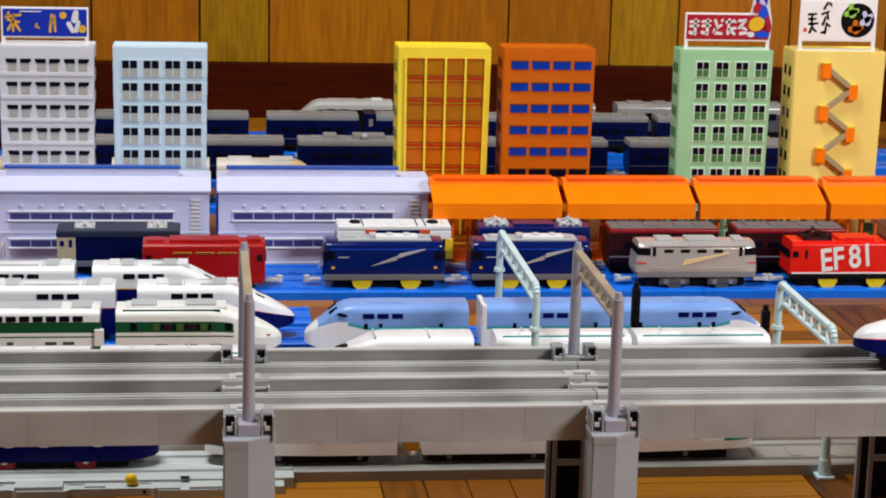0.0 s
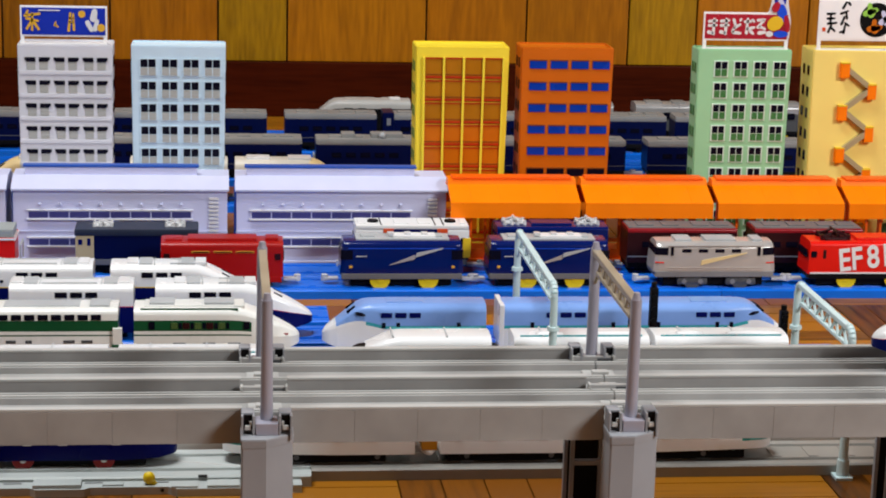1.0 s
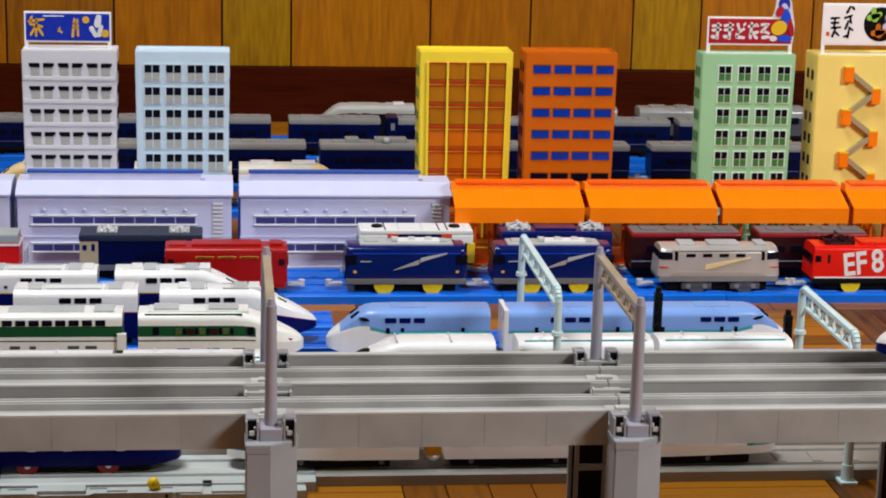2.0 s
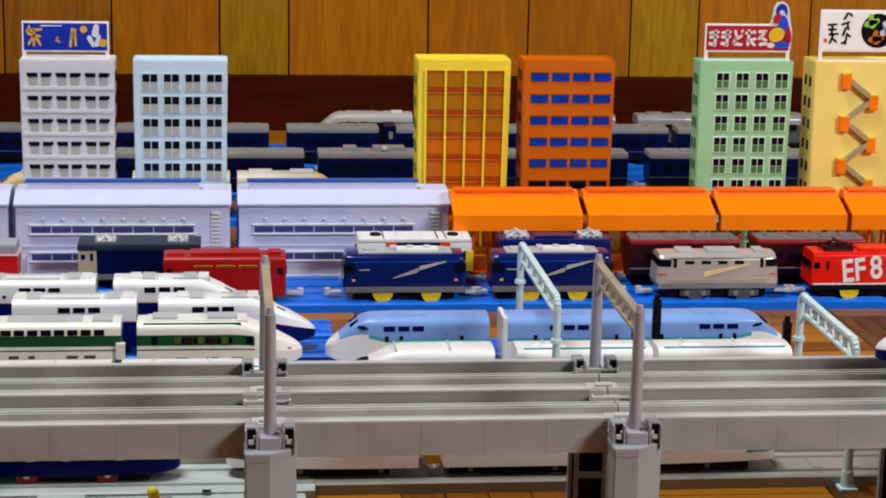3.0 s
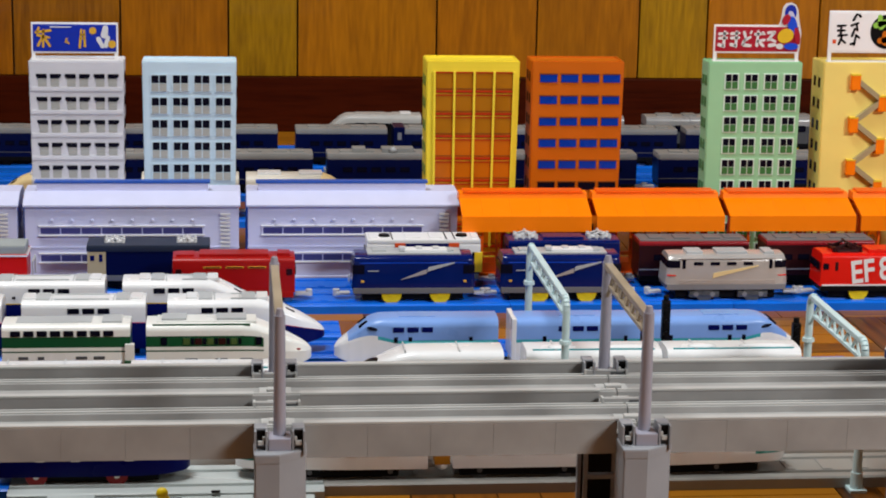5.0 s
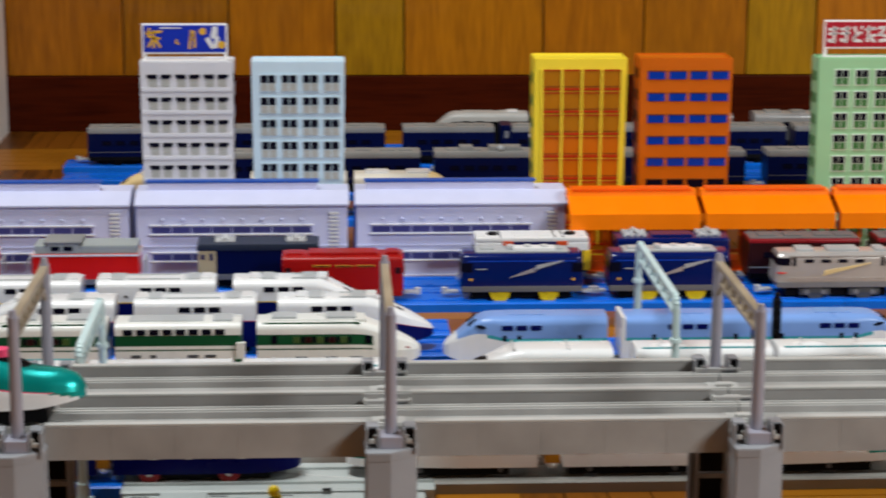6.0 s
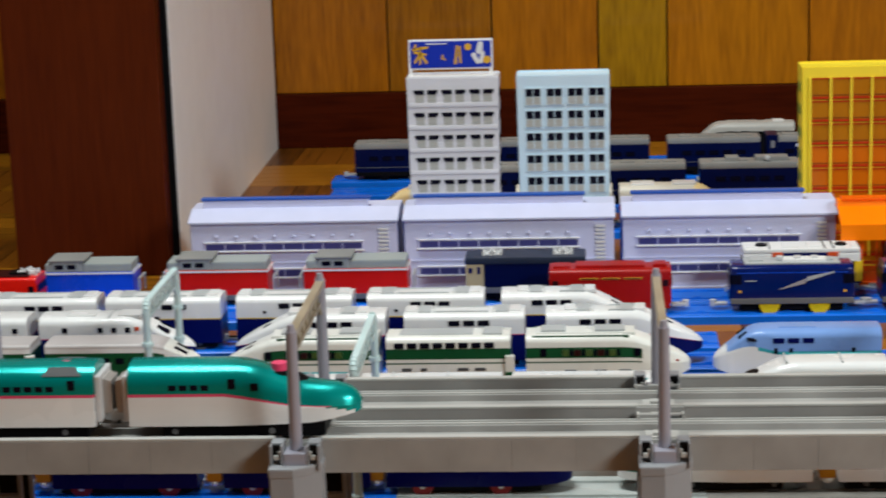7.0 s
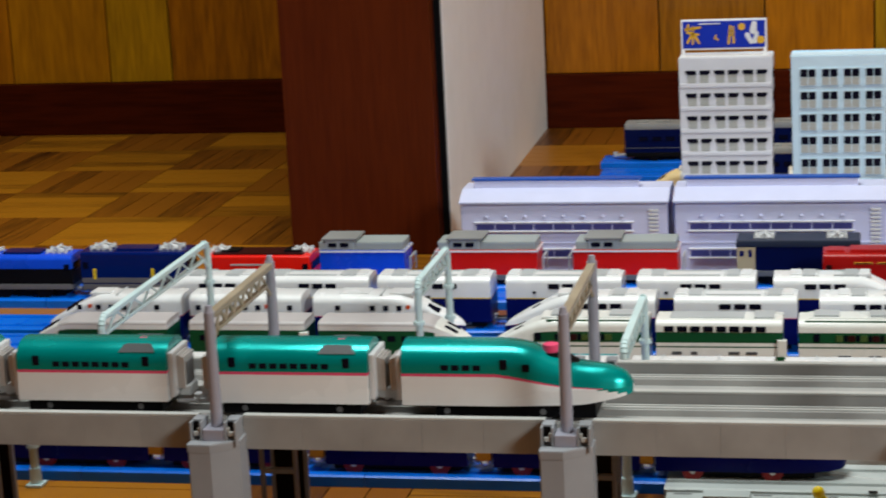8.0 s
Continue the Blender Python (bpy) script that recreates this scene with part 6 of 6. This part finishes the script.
copy_thing(shed, pose(-0.1220, 0.8400, 0))
copy_thing(shed, pose(-0.3370, 0.8400, 0))


# ---- the orange canopies ----
def build_canopy(group):
    L = 0.1305
    t = thing("platform_canopy", pose(0, 0, 0), "bright orange plastic platform canopy on a fenced platform", "toy station", group)
    part("platform", boxm(-L / 2, L / 2, 0.000, 0.070, 0, 0.014, bevel=0.001), M["orange_dark"], t)
    bm = bmesh.new()
    prism_x(bm, [(-0.004, 0.0562), (-0.004, 0.0716), (0.0285, 0.0835), (0.0300, 0.0890), (0.0440, 0.0890), (0.0455, 0.0835), (0.076, 0.0716), (0.076, 0.0562),
                 (0.073, 0.0562), (0.073, 0.0700), (0.044, 0.0810), (0.029, 0.0810), (-0.001, 0.0700), (-0.001, 0.0562)], -L / 2 + 0.0012, L / 2 - 0.0012)
    cover = part("canopy", bm, M["orange_canopy"], t)
    part("ridge_cap", boxm(-L / 2 + 0.0055, L / 2 - 0.0055, 0.0285, 0.0455, 0.0884, 0.0908, bevel=0.0006), M["orange_dark"], cover)
    for x in (-0.043, -0.0145, 0.0145, 0.043):
        bm = bmesh.new()
        tube(bm, (x, -0.0042, 0.0712), (x, 0.0280, 0.0832), 0.0005, seg=6)
        part("roof_rib", bm, M["orange_canopy"], cover)
    for x in (-0.054, -0.018, 0.018, 0.054):
        part("pillar", boxm(x - 0.0022, x + 0.0022, 0.033, 0.040, 0.014, 0.0812, bevel=0.0005), M["orange_dark"], t)
    part("fence_rail", boxm(-L / 2 + 0.001, L / 2 - 0.001, 0.0035, 0.0055, 0.031, 0.0345), M["orange_dark"], t)
    part("fence_panel", boxm(-L / 2 + 0.001, L / 2 - 0.001, 0.0040, 0.0052, 0.014, 0.0235), M["orange_dark"], t)
    for k in range(9):
        x = -L / 2 + 0.008 + k * (L - 0.016) / 8
        part("fence_post", boxm(x - 0.0012, x + 0.0012, 0.0036, 0.0056, 0.0235, 0.0560), M["orange_dark"], t)
    for k, mat in enumerate(("yellow", "win_green", "yellow", "yellow")):
        x = -0.045 + k * 0.030
        part("seat_back", boxm(x - 0.0045, x + 0.0045, 0.022, 0.027, 0.014, 0.046, bevel=0.0008), M[mat], t, "yellow or green seat panel")
    return t


canopy = build_canopy("orange canopies")
canopy.matrix_world = pose(0.2625, 0.8020, 0)
for k in range(1, 5):
    copy_thing(canopy, pose(0.2625 + 0.1335 * k, 0.8020, 0))


# ---- office towers ----
def tower_body(name, label, mat, w, d, h, draft=0.045):
    """A tapered hollow-moulded block with a recessed roof; local y = 0 is the front."""
    t = thing(name, pose(0, 0, 0), label, "toy building", "office towers")
    bm = bmesh.new()
    k = 1 - draft
    lo = [(-w / 2 * k, 0.0012), (w / 2 * k, 0.0012), (w / 2 * k, d - 0.001), (-w / 2 * k, d - 0.001)]
    hi = [(-w / 2, 0), (w / 2, 0), (w / 2, d), (-w / 2, d)]
    a = [bm.verts.new((x, y, 0)) for x, y in lo]
    b = [bm.verts.new((x, y, h)) for x, y in hi]
    c = [bm.verts.new((x * 0.955, d / 2 + (y - d / 2) * 0.90, h)) for x, y in hi]
    e = [bm.verts.new((x * 0.955, d / 2 + (y - d / 2) * 0.90, h - 0.0015)) for x, y in hi]
    bm.faces.new(a[::-1])
    bm.faces.new(e)
    for i in range(4):
        j = (i + 1) % 4
        bm.faces.new((a[i], a[j], b[j], b[i]))
        bm.faces.new((b[i], b[j], c[j], c[i]))
        bm.faces.new((c[i], c[j], e[j], e[i]))
    bmesh.ops.bevel(bm, geom=[x for x in bm.edges if abs(x.verts[0].co.z - x.verts[1].co.z) > 0.05 or
                              all(v in b for v in x.verts)], offset=0.0010, segments=2, affect="EDGES")
    part("block", bm, M[mat], t)
    return t


def at(w, h, u, z):
    """x and y on the tapered front for a fraction u of the width and a height z."""
    k = 1 - 0.045 * (1 - z / h)
    return u * w * k, 0.0012 * (1 - z / h)


def side_windows(t, w, d, h, rows, mat):
    for z in rows:
        k = 1 - 0.045 * (1 - z / h)
        for f in (0.33, 0.70):
            for s in (-1, 1):
                part("side_window", boxm(s * w / 2 * k - 0.0005, s * w / 2 * k + 0.0005, d * f - 0.0035, d * f + 0.0035, z - 0.005, z + 0.005), M[mat], t)


def grey_tower(x):
    w, d, h = 0.0945, 0.040, 0.2045
    t = tower_body("office_tower", "light grey toy office tower with dark-lintelled windows", "b_grey", w, d, h)
    for r in range(8):
        z = 0.1858 - r * 0.0234
        xx, yy = at(w, h, 0, z)
        part("sill_course", boxm(-w * 0.485, w * 0.485, yy - 0.0008, yy + 0.001, z - 0.0125, z - 0.0076, bevel=0.0012), M["b_grey"], t)
        for c in range(3):
            for s in (-1, 1):
                u = (c - 1) * 0.305 + s * 0.066
                xx, yy = at(w, h, u + 0.012, z)
                win = part("window", boxm(xx - 0.0042, xx + 0.0042, yy - 0.0006, yy + 0.0004, z - 0.0072, z + 0.0015), M["win_grey"], t)
                bm = bmesh.new()
                prism(bm, [(xx - s * 0.0046, z + 0.0010), (xx + s * 0.0040, z + 0.0010), (xx + s * 0.0062, z + 0.0030), (xx + s * 0.0062, z + 0.0054), (xx - s * 0.0044, z + 0.0054)][::s],
                      yy - 0.0010, yy + 0.0004)
                part("lintel", bm, M["glass"], win)
    side_windows(t, w, d, h, [0.1858 - r * 0.0234 for r in range(8)], "glass")
    t.matrix_world = pose(x, 0.93, 0)


def sash(t, xx, yy, z, lx, lz, top, low, frame, fname="window"):
    """A framed window: two dark upper lights, two lower ones, a mullion."""
    f = part(fname, boxm(xx - lx / 2 - 0.0014, xx + lx / 2 + 0.0014, yy - 0.0010, yy + 0.0003, z - lz / 2 - 0.0012, z + lz / 2 + 0.0012, bevel=0.0003), M[frame], t)
    for s in (-1, 1):
        cx = xx + s * (lx / 4 + 0.0002)
        part("upper_light", boxm(cx - lx / 4 + 0.0003, cx + lx / 4 - 0.0003, yy - 0.0014, yy - 0.0008, z + 0.0003, z + lz / 2), M[top], f)
        part("lower_light", boxm(cx - lx / 4 + 0.0003, cx + lx / 4 - 0.0003, yy - 0.0014, yy - 0.0008, z - lz / 2, z - 0.0003), M[low], f)


def blue_tower(x):
    w, d, h = 0.0950, 0.040, 0.2045
    t = tower_body("office_tower", "pale ice-blue toy office tower with paired windows", "b_blue", w, d, h)
    for r in range(8):
        z = 0.1823 - r * 0.0229
        for c in range(4):
            xx, yy = at(w, h, (c - 1.5) * 0.228 + 0.02, z)
            # Flat plate in a deeper blue, standing in for the shade of a recess.
            part("recess", boxm(xx - 0.0090, xx + 0.0090, yy - 0.0003, yy + 0.0004, z - 0.0096, z + 0.0104, bevel=0.0001), M["b_blue_deep"], t)
            sash(t, xx, yy, z, 0.0152, 0.0162, "glass", "win_grey", "b_blue")
    side_windows(t, w, d, h, [0.1823 - r * 0.0229 for r in range(8)], "win_grey")
    t.matrix_world = pose(x, 0.93, 0)


def yellow_tower(x):
    w, d, h = 0.0965, 0.042, 0.2072
    t = tower_body("office_tower", "yellow toy office tower with amber glass grid", "b_yellow", w, d, h)
    for c in range(4):
        for r in range(8):
            z = 0.1845 - r * 0.0233
            xx, yy = at(w, h, (c - 1.5) * 0.214 + 0.012, z)
            # Rows from the fourth down take a more orange amber.
            p = part("glass_panel", boxm(xx - 0.0091, xx + 0.0091, yy - 0.0007, yy + 0.0004, z - 0.0112, z + 0.0112), M["amber" if r < 3 else "amber_orange"], t)
            part("sill_bar", boxm(xx - 0.0091, xx + 0.0091, yy - 0.0018, yy - 0.0004, z - 0.0100, z - 0.0080), M["rust"], p)
            part("transom", boxm(xx - 0.0091, xx + 0.0091, yy - 0.0013, yy - 0.0004, z - 0.0068, z - 0.0060), M["rust_dark"], p)
            part("top_bar", boxm(xx - 0.0091, xx + 0.0091, yy - 0.0013, yy - 0.0004, z + 0.0098, z + 0.0110), M["rust"], p)
    for c in range(5):
        zt_, zb_ = 0.1958, 0.012
        xa, ya = at(w, h, (c - 2) * 0.214 + 0.012, zt_)
        xb, yb = at(w, h, (c - 2) * 0.214 + 0.012, zb_)
        bm = bmesh.new()
        box(bm, -0.0011, 0.0011, -0.0032, 0.0006, zb_, zt_)
        for v in bm.verts:
            f = (v.co.z - zb_) / (zt_ - zb_)
            v.co.x += xb + (xa - xb) * f
            v.co.y += yb + (ya - yb) * f
        part("mullion", bm, M["b_yellow"], t)
    side_windows(t, w, d, h, [0.1845 - r * 0.0233 for r in range(8)], "win_green")
    t.matrix_world = pose(x, 0.93, 0)


def orange_tower(x):
    w, d, h = 0.0965, 0.042, 0.2072
    t = tower_body("office_tower", "burnt orange toy office tower with blue windows", "b_orange", w, d, h)
    for r in range(9):
        z = 0.1898 - r * 0.0226
        for c in range(4):
            xx, yy = at(w, h, (c - 1.5) * 0.228 + 0.024, z)
            # Dark strip at the window head: the shadow there, put in as colour.
            part("lintel", boxm(xx - 0.0092, xx + 0.0092, yy - 0.0016, yy - 0.0004, z + 0.0036, z + 0.0048), M["rust_dark"], t)
            part("window", boxm(xx - 0.0089, xx + 0.0089, yy - 0.0012, yy - 0.0005, z - 0.0044, z + 0.0044), M["win_blue" if r < 5 else "glass"], t)
    side_windows(t, w, d, h, [0.1898 - r * 0.0226 for r in range(9)], "black")
    t.matrix_world = pose(x, 0.93, 0)


def green_tower(x):
    w, d, h = 0.1000, 0.030, 0.2075
    t = tower_body("office_tower", "mint green toy office tower with white-framed windows", "b_green", w, d, h)
    for r in range(9):
        z = 0.1870 - r * 0.0226
        for c in range(4):
            xx, yy = at(w, h, (c - 1.5) * 0.210 + 0.064, z)
            sash(t, xx, yy, z, 0.0128, 0.0150, "glass", "win_green", "win_white")
    side_windows(t, w, d, h, [0.1870 - r * 0.0226 for r in range(9)], "win_green")
    t.matrix_world = pose(x, 0.93, 0)


def cream_tower(x):
    w, d, h = 0.0985, 0.044, 0.2075
    t = tower_body("office_tower", "cream yellow toy tower with zigzag outside stair", "b_cream", w, d, h)
    px = [-0.0152, 0.0148]
    z0, dz = 0.1898, 0.0226
    for k in range(8):
        z = z0 - k * dz
        x0, x1 = px[k % 2], px[(k + 1) % 2]
        land = part("landing", boxm(x0 - 0.0047, x0 + 0.0047, -0.0060, 0.0008, z - 0.0105, z + 0.0046, bevel=0.0008), M["orange_canopy"], t, "orange stair landing")
        part("landing_top", boxm(x0 - 0.0049, x0 + 0.0049, -0.0064, 0.0004, z + 0.0046, z + 0.0060), M["yellow"], land)
        if k < 7:
            s = 1 if x1 > x0 else -1
            bm = bmesh.new()
            prism(bm, [(x0 + s * 0.0040, z + 0.0010), (x1, z - dz + 0.0040), (x1, z - dz - 0.0025), (x0 + s * 0.0040, z - 0.0055)], -0.0055, 0.0008)
            part("flight", bm, M["stair"], t, "grey stair flight")
    side_windows(t, w, d, h, [0.1845 - r * 0.0226 for r in range(8)], "glass")
    t.matrix_world = pose(x, 0.93, 0)


grey_tower(-0.1800)
blue_tower(-0.0672)
yellow_tower(0.2220)
orange_tower(0.3310)
green_tower(0.5180)
cream_tower(0.6402)


# ---- roof signs ----
def sign(x, z, w, h, face, label, name="roof_sign", lift=0.0):
    t = thing(name, pose(x, 0.935, z), label, "sign", "roof signs")
    part("board", boxm(-w / 2, w / 2, 0, 0.0022, 0.0055 + lift, 0.0055 + lift + h, bevel=0.0005), M["sign_face"], t)
    part("face", boxm(-w / 2 + 0.0018, w / 2 - 0.0018, -0.0005, 0.0003, 0.0075 + lift, 0.0055 + lift + h - 0.0020), M[face], t)
    part("foot_rail", boxm(-w / 2, w / 2, -0.001, 0.006, -0.0003, 0.0012), M["sign_face"], t)
    for s in (-1, 1):
        part("foot", boxm(s * (w / 2 - 0.002) - 0.0018, s * (w / 2 - 0.002) + 0.0018, 0, 0.0022, 0.0010, 0.0060 + lift), M["sign_face"], t)
    return t


def strokes(t, mat, bars, y=-0.0009, name="mark"):
    """Plain bars: centre x, z, length, thickness, slant in degrees."""
    for x, z, l, th, a in bars:
        bm = bmesh.new()
        ca, sa = math.cos(radians(a)), math.sin(radians(a))
        r0, r1 = th * 0.62, th * 0.50
        ends = [(-l / 2 + r0 * 0.6 - r0 * math.sin(k * math.pi / 5), r0 * math.cos(k * math.pi / 5)) for k in range(6)]
        ends += [(l / 2 - r1 * 0.6 + r1 * math.sin(k * math.pi / 5), -r1 * math.cos(k * math.pi / 5)) for k in range(6)]
        pts = [(x + u * ca - v * sa, z + u * sa + v * ca) for u, v in ends]
        prism(bm, pts, y, y + 0.0006)
        part(name, bm, M[mat], t)


def oval(t, mat, x, z, rx, rz, a=0, y=-0.0012, name="oval"):
    """A flat oval patch, turned by a degrees."""
    bm = bmesh.new()
    ca, sa = math.cos(radians(a)), math.sin(radians(a))
    ring_ = [(rx * math.cos(k * math.pi / 12), rz * math.sin(k * math.pi / 12)) for k in range(24)]
    prism(bm, [(x + u * ca - v * sa, z + u * sa + v * ca) for u, v in ring_], y, y + 0.0006)
    return part(name, bm, M[mat], t)


def disc(t, mat, x, z, r, y=-0.0009, name="disc"):
    bm = bmesh.new()
    tube(bm, (x, y, z), (x, y + 0.0006, z), r, seg=28)
    return part(name, bm, M[mat], t)


def signs():
    t = sign(-0.1812, 0.2045, 0.0862, 0.0310, "sign_blue", "navy roof sign with gold marks on a grey tower", lift=0.0014)
    c = 0.0229
    strokes(t, "gold", [(-0.031, c + 0.006, 0.016, 0.0024, 8), (-0.031, c + 0.001, 0.013, 0.0022, -12), (-0.034, c - 0.004, 0.011, 0.0022, 60),
                        (-0.027, c - 0.005, 0.010, 0.0024, -58), (-0.031, c - 0.001, 0.018, 0.0018, 88), (-0.036, c + 0.008, 0.005, 0.0022, 70)])
    strokes(t, "gold", [(-0.0085, c - 0.003, 0.0045, 0.0016, 70), (-0.0070, c - 0.005, 0.0040, 0.0016, -40)])
    strokes(t, "gold", [(0.0058, c - 0.001, 0.0190, 0.0022, 84), (0.0098, c - 0.001, 0.0170, 0.0020, 92), (0.0078, c + 0.003, 0.0050, 0.0014, 0), (0.0078, c - 0.001, 0.0050, 0.0014, 0)])
    disc(t, "gold", 0.0180, c + 0.007, 0.0036, name="moon")
    strokes(t, "sign_white", [(0.0300, c + 0.006, 0.011, 0.0056, 80), (0.0255, c - 0.005, 0.011, 0.0040, -62), (0.0320, c - 0.004, 0.011, 0.0040, 75)], name="pale_shape")
    disc(t, "gold", 0.0370, c - 0.0065, 0.0040, name="gold_shape")
    strokes(t, "sign_white", [(-0.014, c + 0.0105, 0.0210, 0.0010, 0)], name="small_line")

    t = sign(0.5187, 0.2075, 0.0910, 0.0295, "sign_red", "dark red roof sign with white marks on a green tower", lift=0.003)
    c = 0.0230
    bars = []
    for k in range(5):
        x = -0.0360 + k * 0.0128
        up = c + 0.0003 * k
        if k < 2:
            bars += [(x, up + 0.0058, 0.0100, 0.0026, 6), (x, up + 0.0012, 0.0096, 0.0026, 4), (x + 0.0012, up, 0.0170, 0.0026, 88), (x - 0.0022, up - 0.0062, 0.0058, 0.0032, -14)]
        elif k == 2:
            bars += [(x - 0.0025, up + 0.0040, 0.0075, 0.0026, -72), (x + 0.0004, up + 0.0000, 0.0085, 0.0026, 32), (x, up - 0.0068, 0.0090, 0.0030, -6), (x - 0.0036, up - 0.0036, 0.0060, 0.0026, 70),
                     (x + 0.0040, up + 0.0068, 0.0034, 0.0020, 60)]
        elif k == 3:
            bars += [(x - 0.0008, up + 0.0048, 0.0085, 0.0026, 6), (x - 0.0018, up, 0.0165, 0.0026, 86), (x + 0.0022, up - 0.0022, 0.0085, 0.0028, 14), (x + 0.0034, up - 0.0066, 0.0052, 0.0028, -40),
                     (x + 0.0044, up + 0.0056, 0.0040, 0.0022, -45)]
        else:
            bars += [(x, up + 0.0062, 0.0085, 0.0026, 6), (x - 0.0004, up + 0.0018, 0.0105, 0.0026, 50), (x + 0.0018, up - 0.0020, 0.0070, 0.0026, -24), (x + 0.0012, up - 0.0070, 0.0078, 0.0032, 8)]
    strokes(t, "sign_white", bars)
    bm = bmesh.new()
    prism(bm, [(0.0195, 0.0115), (0.0462, 0.0115), (0.0470, 0.0300), (0.0440, 0.0440), (0.0425, 0.0540), (0.0400, 0.0592), (0.0355, 0.0614), (0.0300, 0.0604), (0.0265, 0.0560), (0.0250, 0.0440), (0.0205, 0.0300)], -0.0003, 0.0022)
    part("side_board", bm, M["sign_white"], t, "upright white cut-out end")
    oval(t, "sign_blue", 0.0345, 0.0515, 0.0062, 0.0078, 0, -0.0010, "blue_shape")
    oval(t, "lav_roof", 0.0352, 0.0480, 0.0032, 0.0050, 20, -0.0014, "pale_shape")
    oval(t, "sign_red", 0.0300, 0.0440, 0.0058, 0.0038, 65, -0.0018, "red_shape")
    oval(t, "mid_blue", 0.0370, 0.0380, 0.0050, 0.0095, 12, -0.0016, "blue_shape")
    oval(t, "yellow", 0.0300, 0.0270, 0.0088, 0.0072, 28, -0.0020, "yellow_shape")
    oval(t, "sign_red", 0.0425, 0.0270, 0.0030, 0.0090, 12, -0.0018, "red_shape")
    oval(t, "sign_white", 0.0245, 0.0160, 0.0040, 0.0030, 0, -0.0014, "white_shape")
    oval(t, "mid_blue", 0.0365, 0.0160, 0.0078, 0.0036, 0, -0.0016, "blue_shape")

    t = sign(0.6368, 0.2075, 0.0830, 0.0440, "sign_face", "white roof sign with black roundel on a cream tower", lift=0.004)
    c = 0.0320
    disc(t, "black", 0.0206, c, 0.0180, name="roundel")
    for mat, x, z, a in (("win_green_bright", 0.0135, c + 0.0085, 20), ("lav_roof", 0.0300, c + 0.0010, 40), ("amber_orange", 0.0190, c - 0.0085, 10)):
        strokes(t, mat, [(x, z, 0.0150, 0.0050, a), (x - 0.001, z + 0.0030, 0.0110, 0.0048, a + 75), (x + 0.002, z - 0.0015, 0.0085, 0.0050, a + 30)], y=-0.0014, name="bird_shape")
    strokes(t, "black", [(-0.0145, c + 0.0150, 0.0085, 0.0022, 62), (-0.0095, c + 0.0165, 0.0040, 0.0022, -50), (-0.0145, c + 0.0075, 0.0090, 0.0020, 20), (-0.0120, c + 0.0045, 0.0080, 0.0020, 100),
                         (-0.0155, c - 0.0010, 0.0095, 0.0022, 70), (-0.0110, c - 0.0050, 0.0060, 0.0020, -35), (-0.0135, c - 0.0100, 0.0095, 0.0020, 82), (-0.0155, c - 0.0125, 0.0060, 0.0020, 20)])
    strokes(t, "black", [(-0.0285, c + 0.0060, 0.0095, 0.0020, 4), (-0.0285, c + 0.0010, 0.0085, 0.0020, 2), (-0.0288, c + 0.0010, 0.0115, 0.0020, 88), (-0.0270, c - 0.0040, 0.0105, 0.0020, 5),
                         (-0.0290, c - 0.0090, 0.0105, 0.0020, 70), (-0.0255, c - 0.0105, 0.0060, 0.0020, -40)])
    part("seal", boxm(-0.0372, -0.0337, -0.0010, -0.0004, c - 0.0125, c - 0.0085), M["orange_mark"], t)


signs()


# ---- black signal posts ----
def signal_post(h):
    t = thing("signal_post", pose(0, 0, 0), "small black plastic toy railway signal post", "toy signal", "signals")
    part("foot", boxm(-0.007, 0.007, -0.006, 0.006, 0, 0.003, bevel=0.001), M["black"], t)
    bm = bmesh.new()
    tube(bm, (0, 0, 0.002), (0, 0, h), 0.0030, 0.0024, 12)
    part("mast", bm, M["black"], t)
    part("signal_head", boxm(-0.0033, 0.0033, -0.0042, 0.0028, h * 0.55, h - 0.004, bevel=0.0015), M["black"], t)
    for z in (0.62, 0.74, 0.86):
        bm = bmesh.new()
        tube(bm, (0, -0.0044, h * z), (0, -0.0062, h * z), 0.0024, 0.0026, 12)
        part("lamp_hood", bm, M["black"], t)
    return t


tall_signal = signal_post(0.082)
tall_signal.matrix_world = pose(0.3235, 0.440, 0)
short_signal = signal_post(0.064)
short_signal.matrix_world = pose(0.4310, 0.435, 0)


# ---- parquet, last ----
build_parquet(floor)
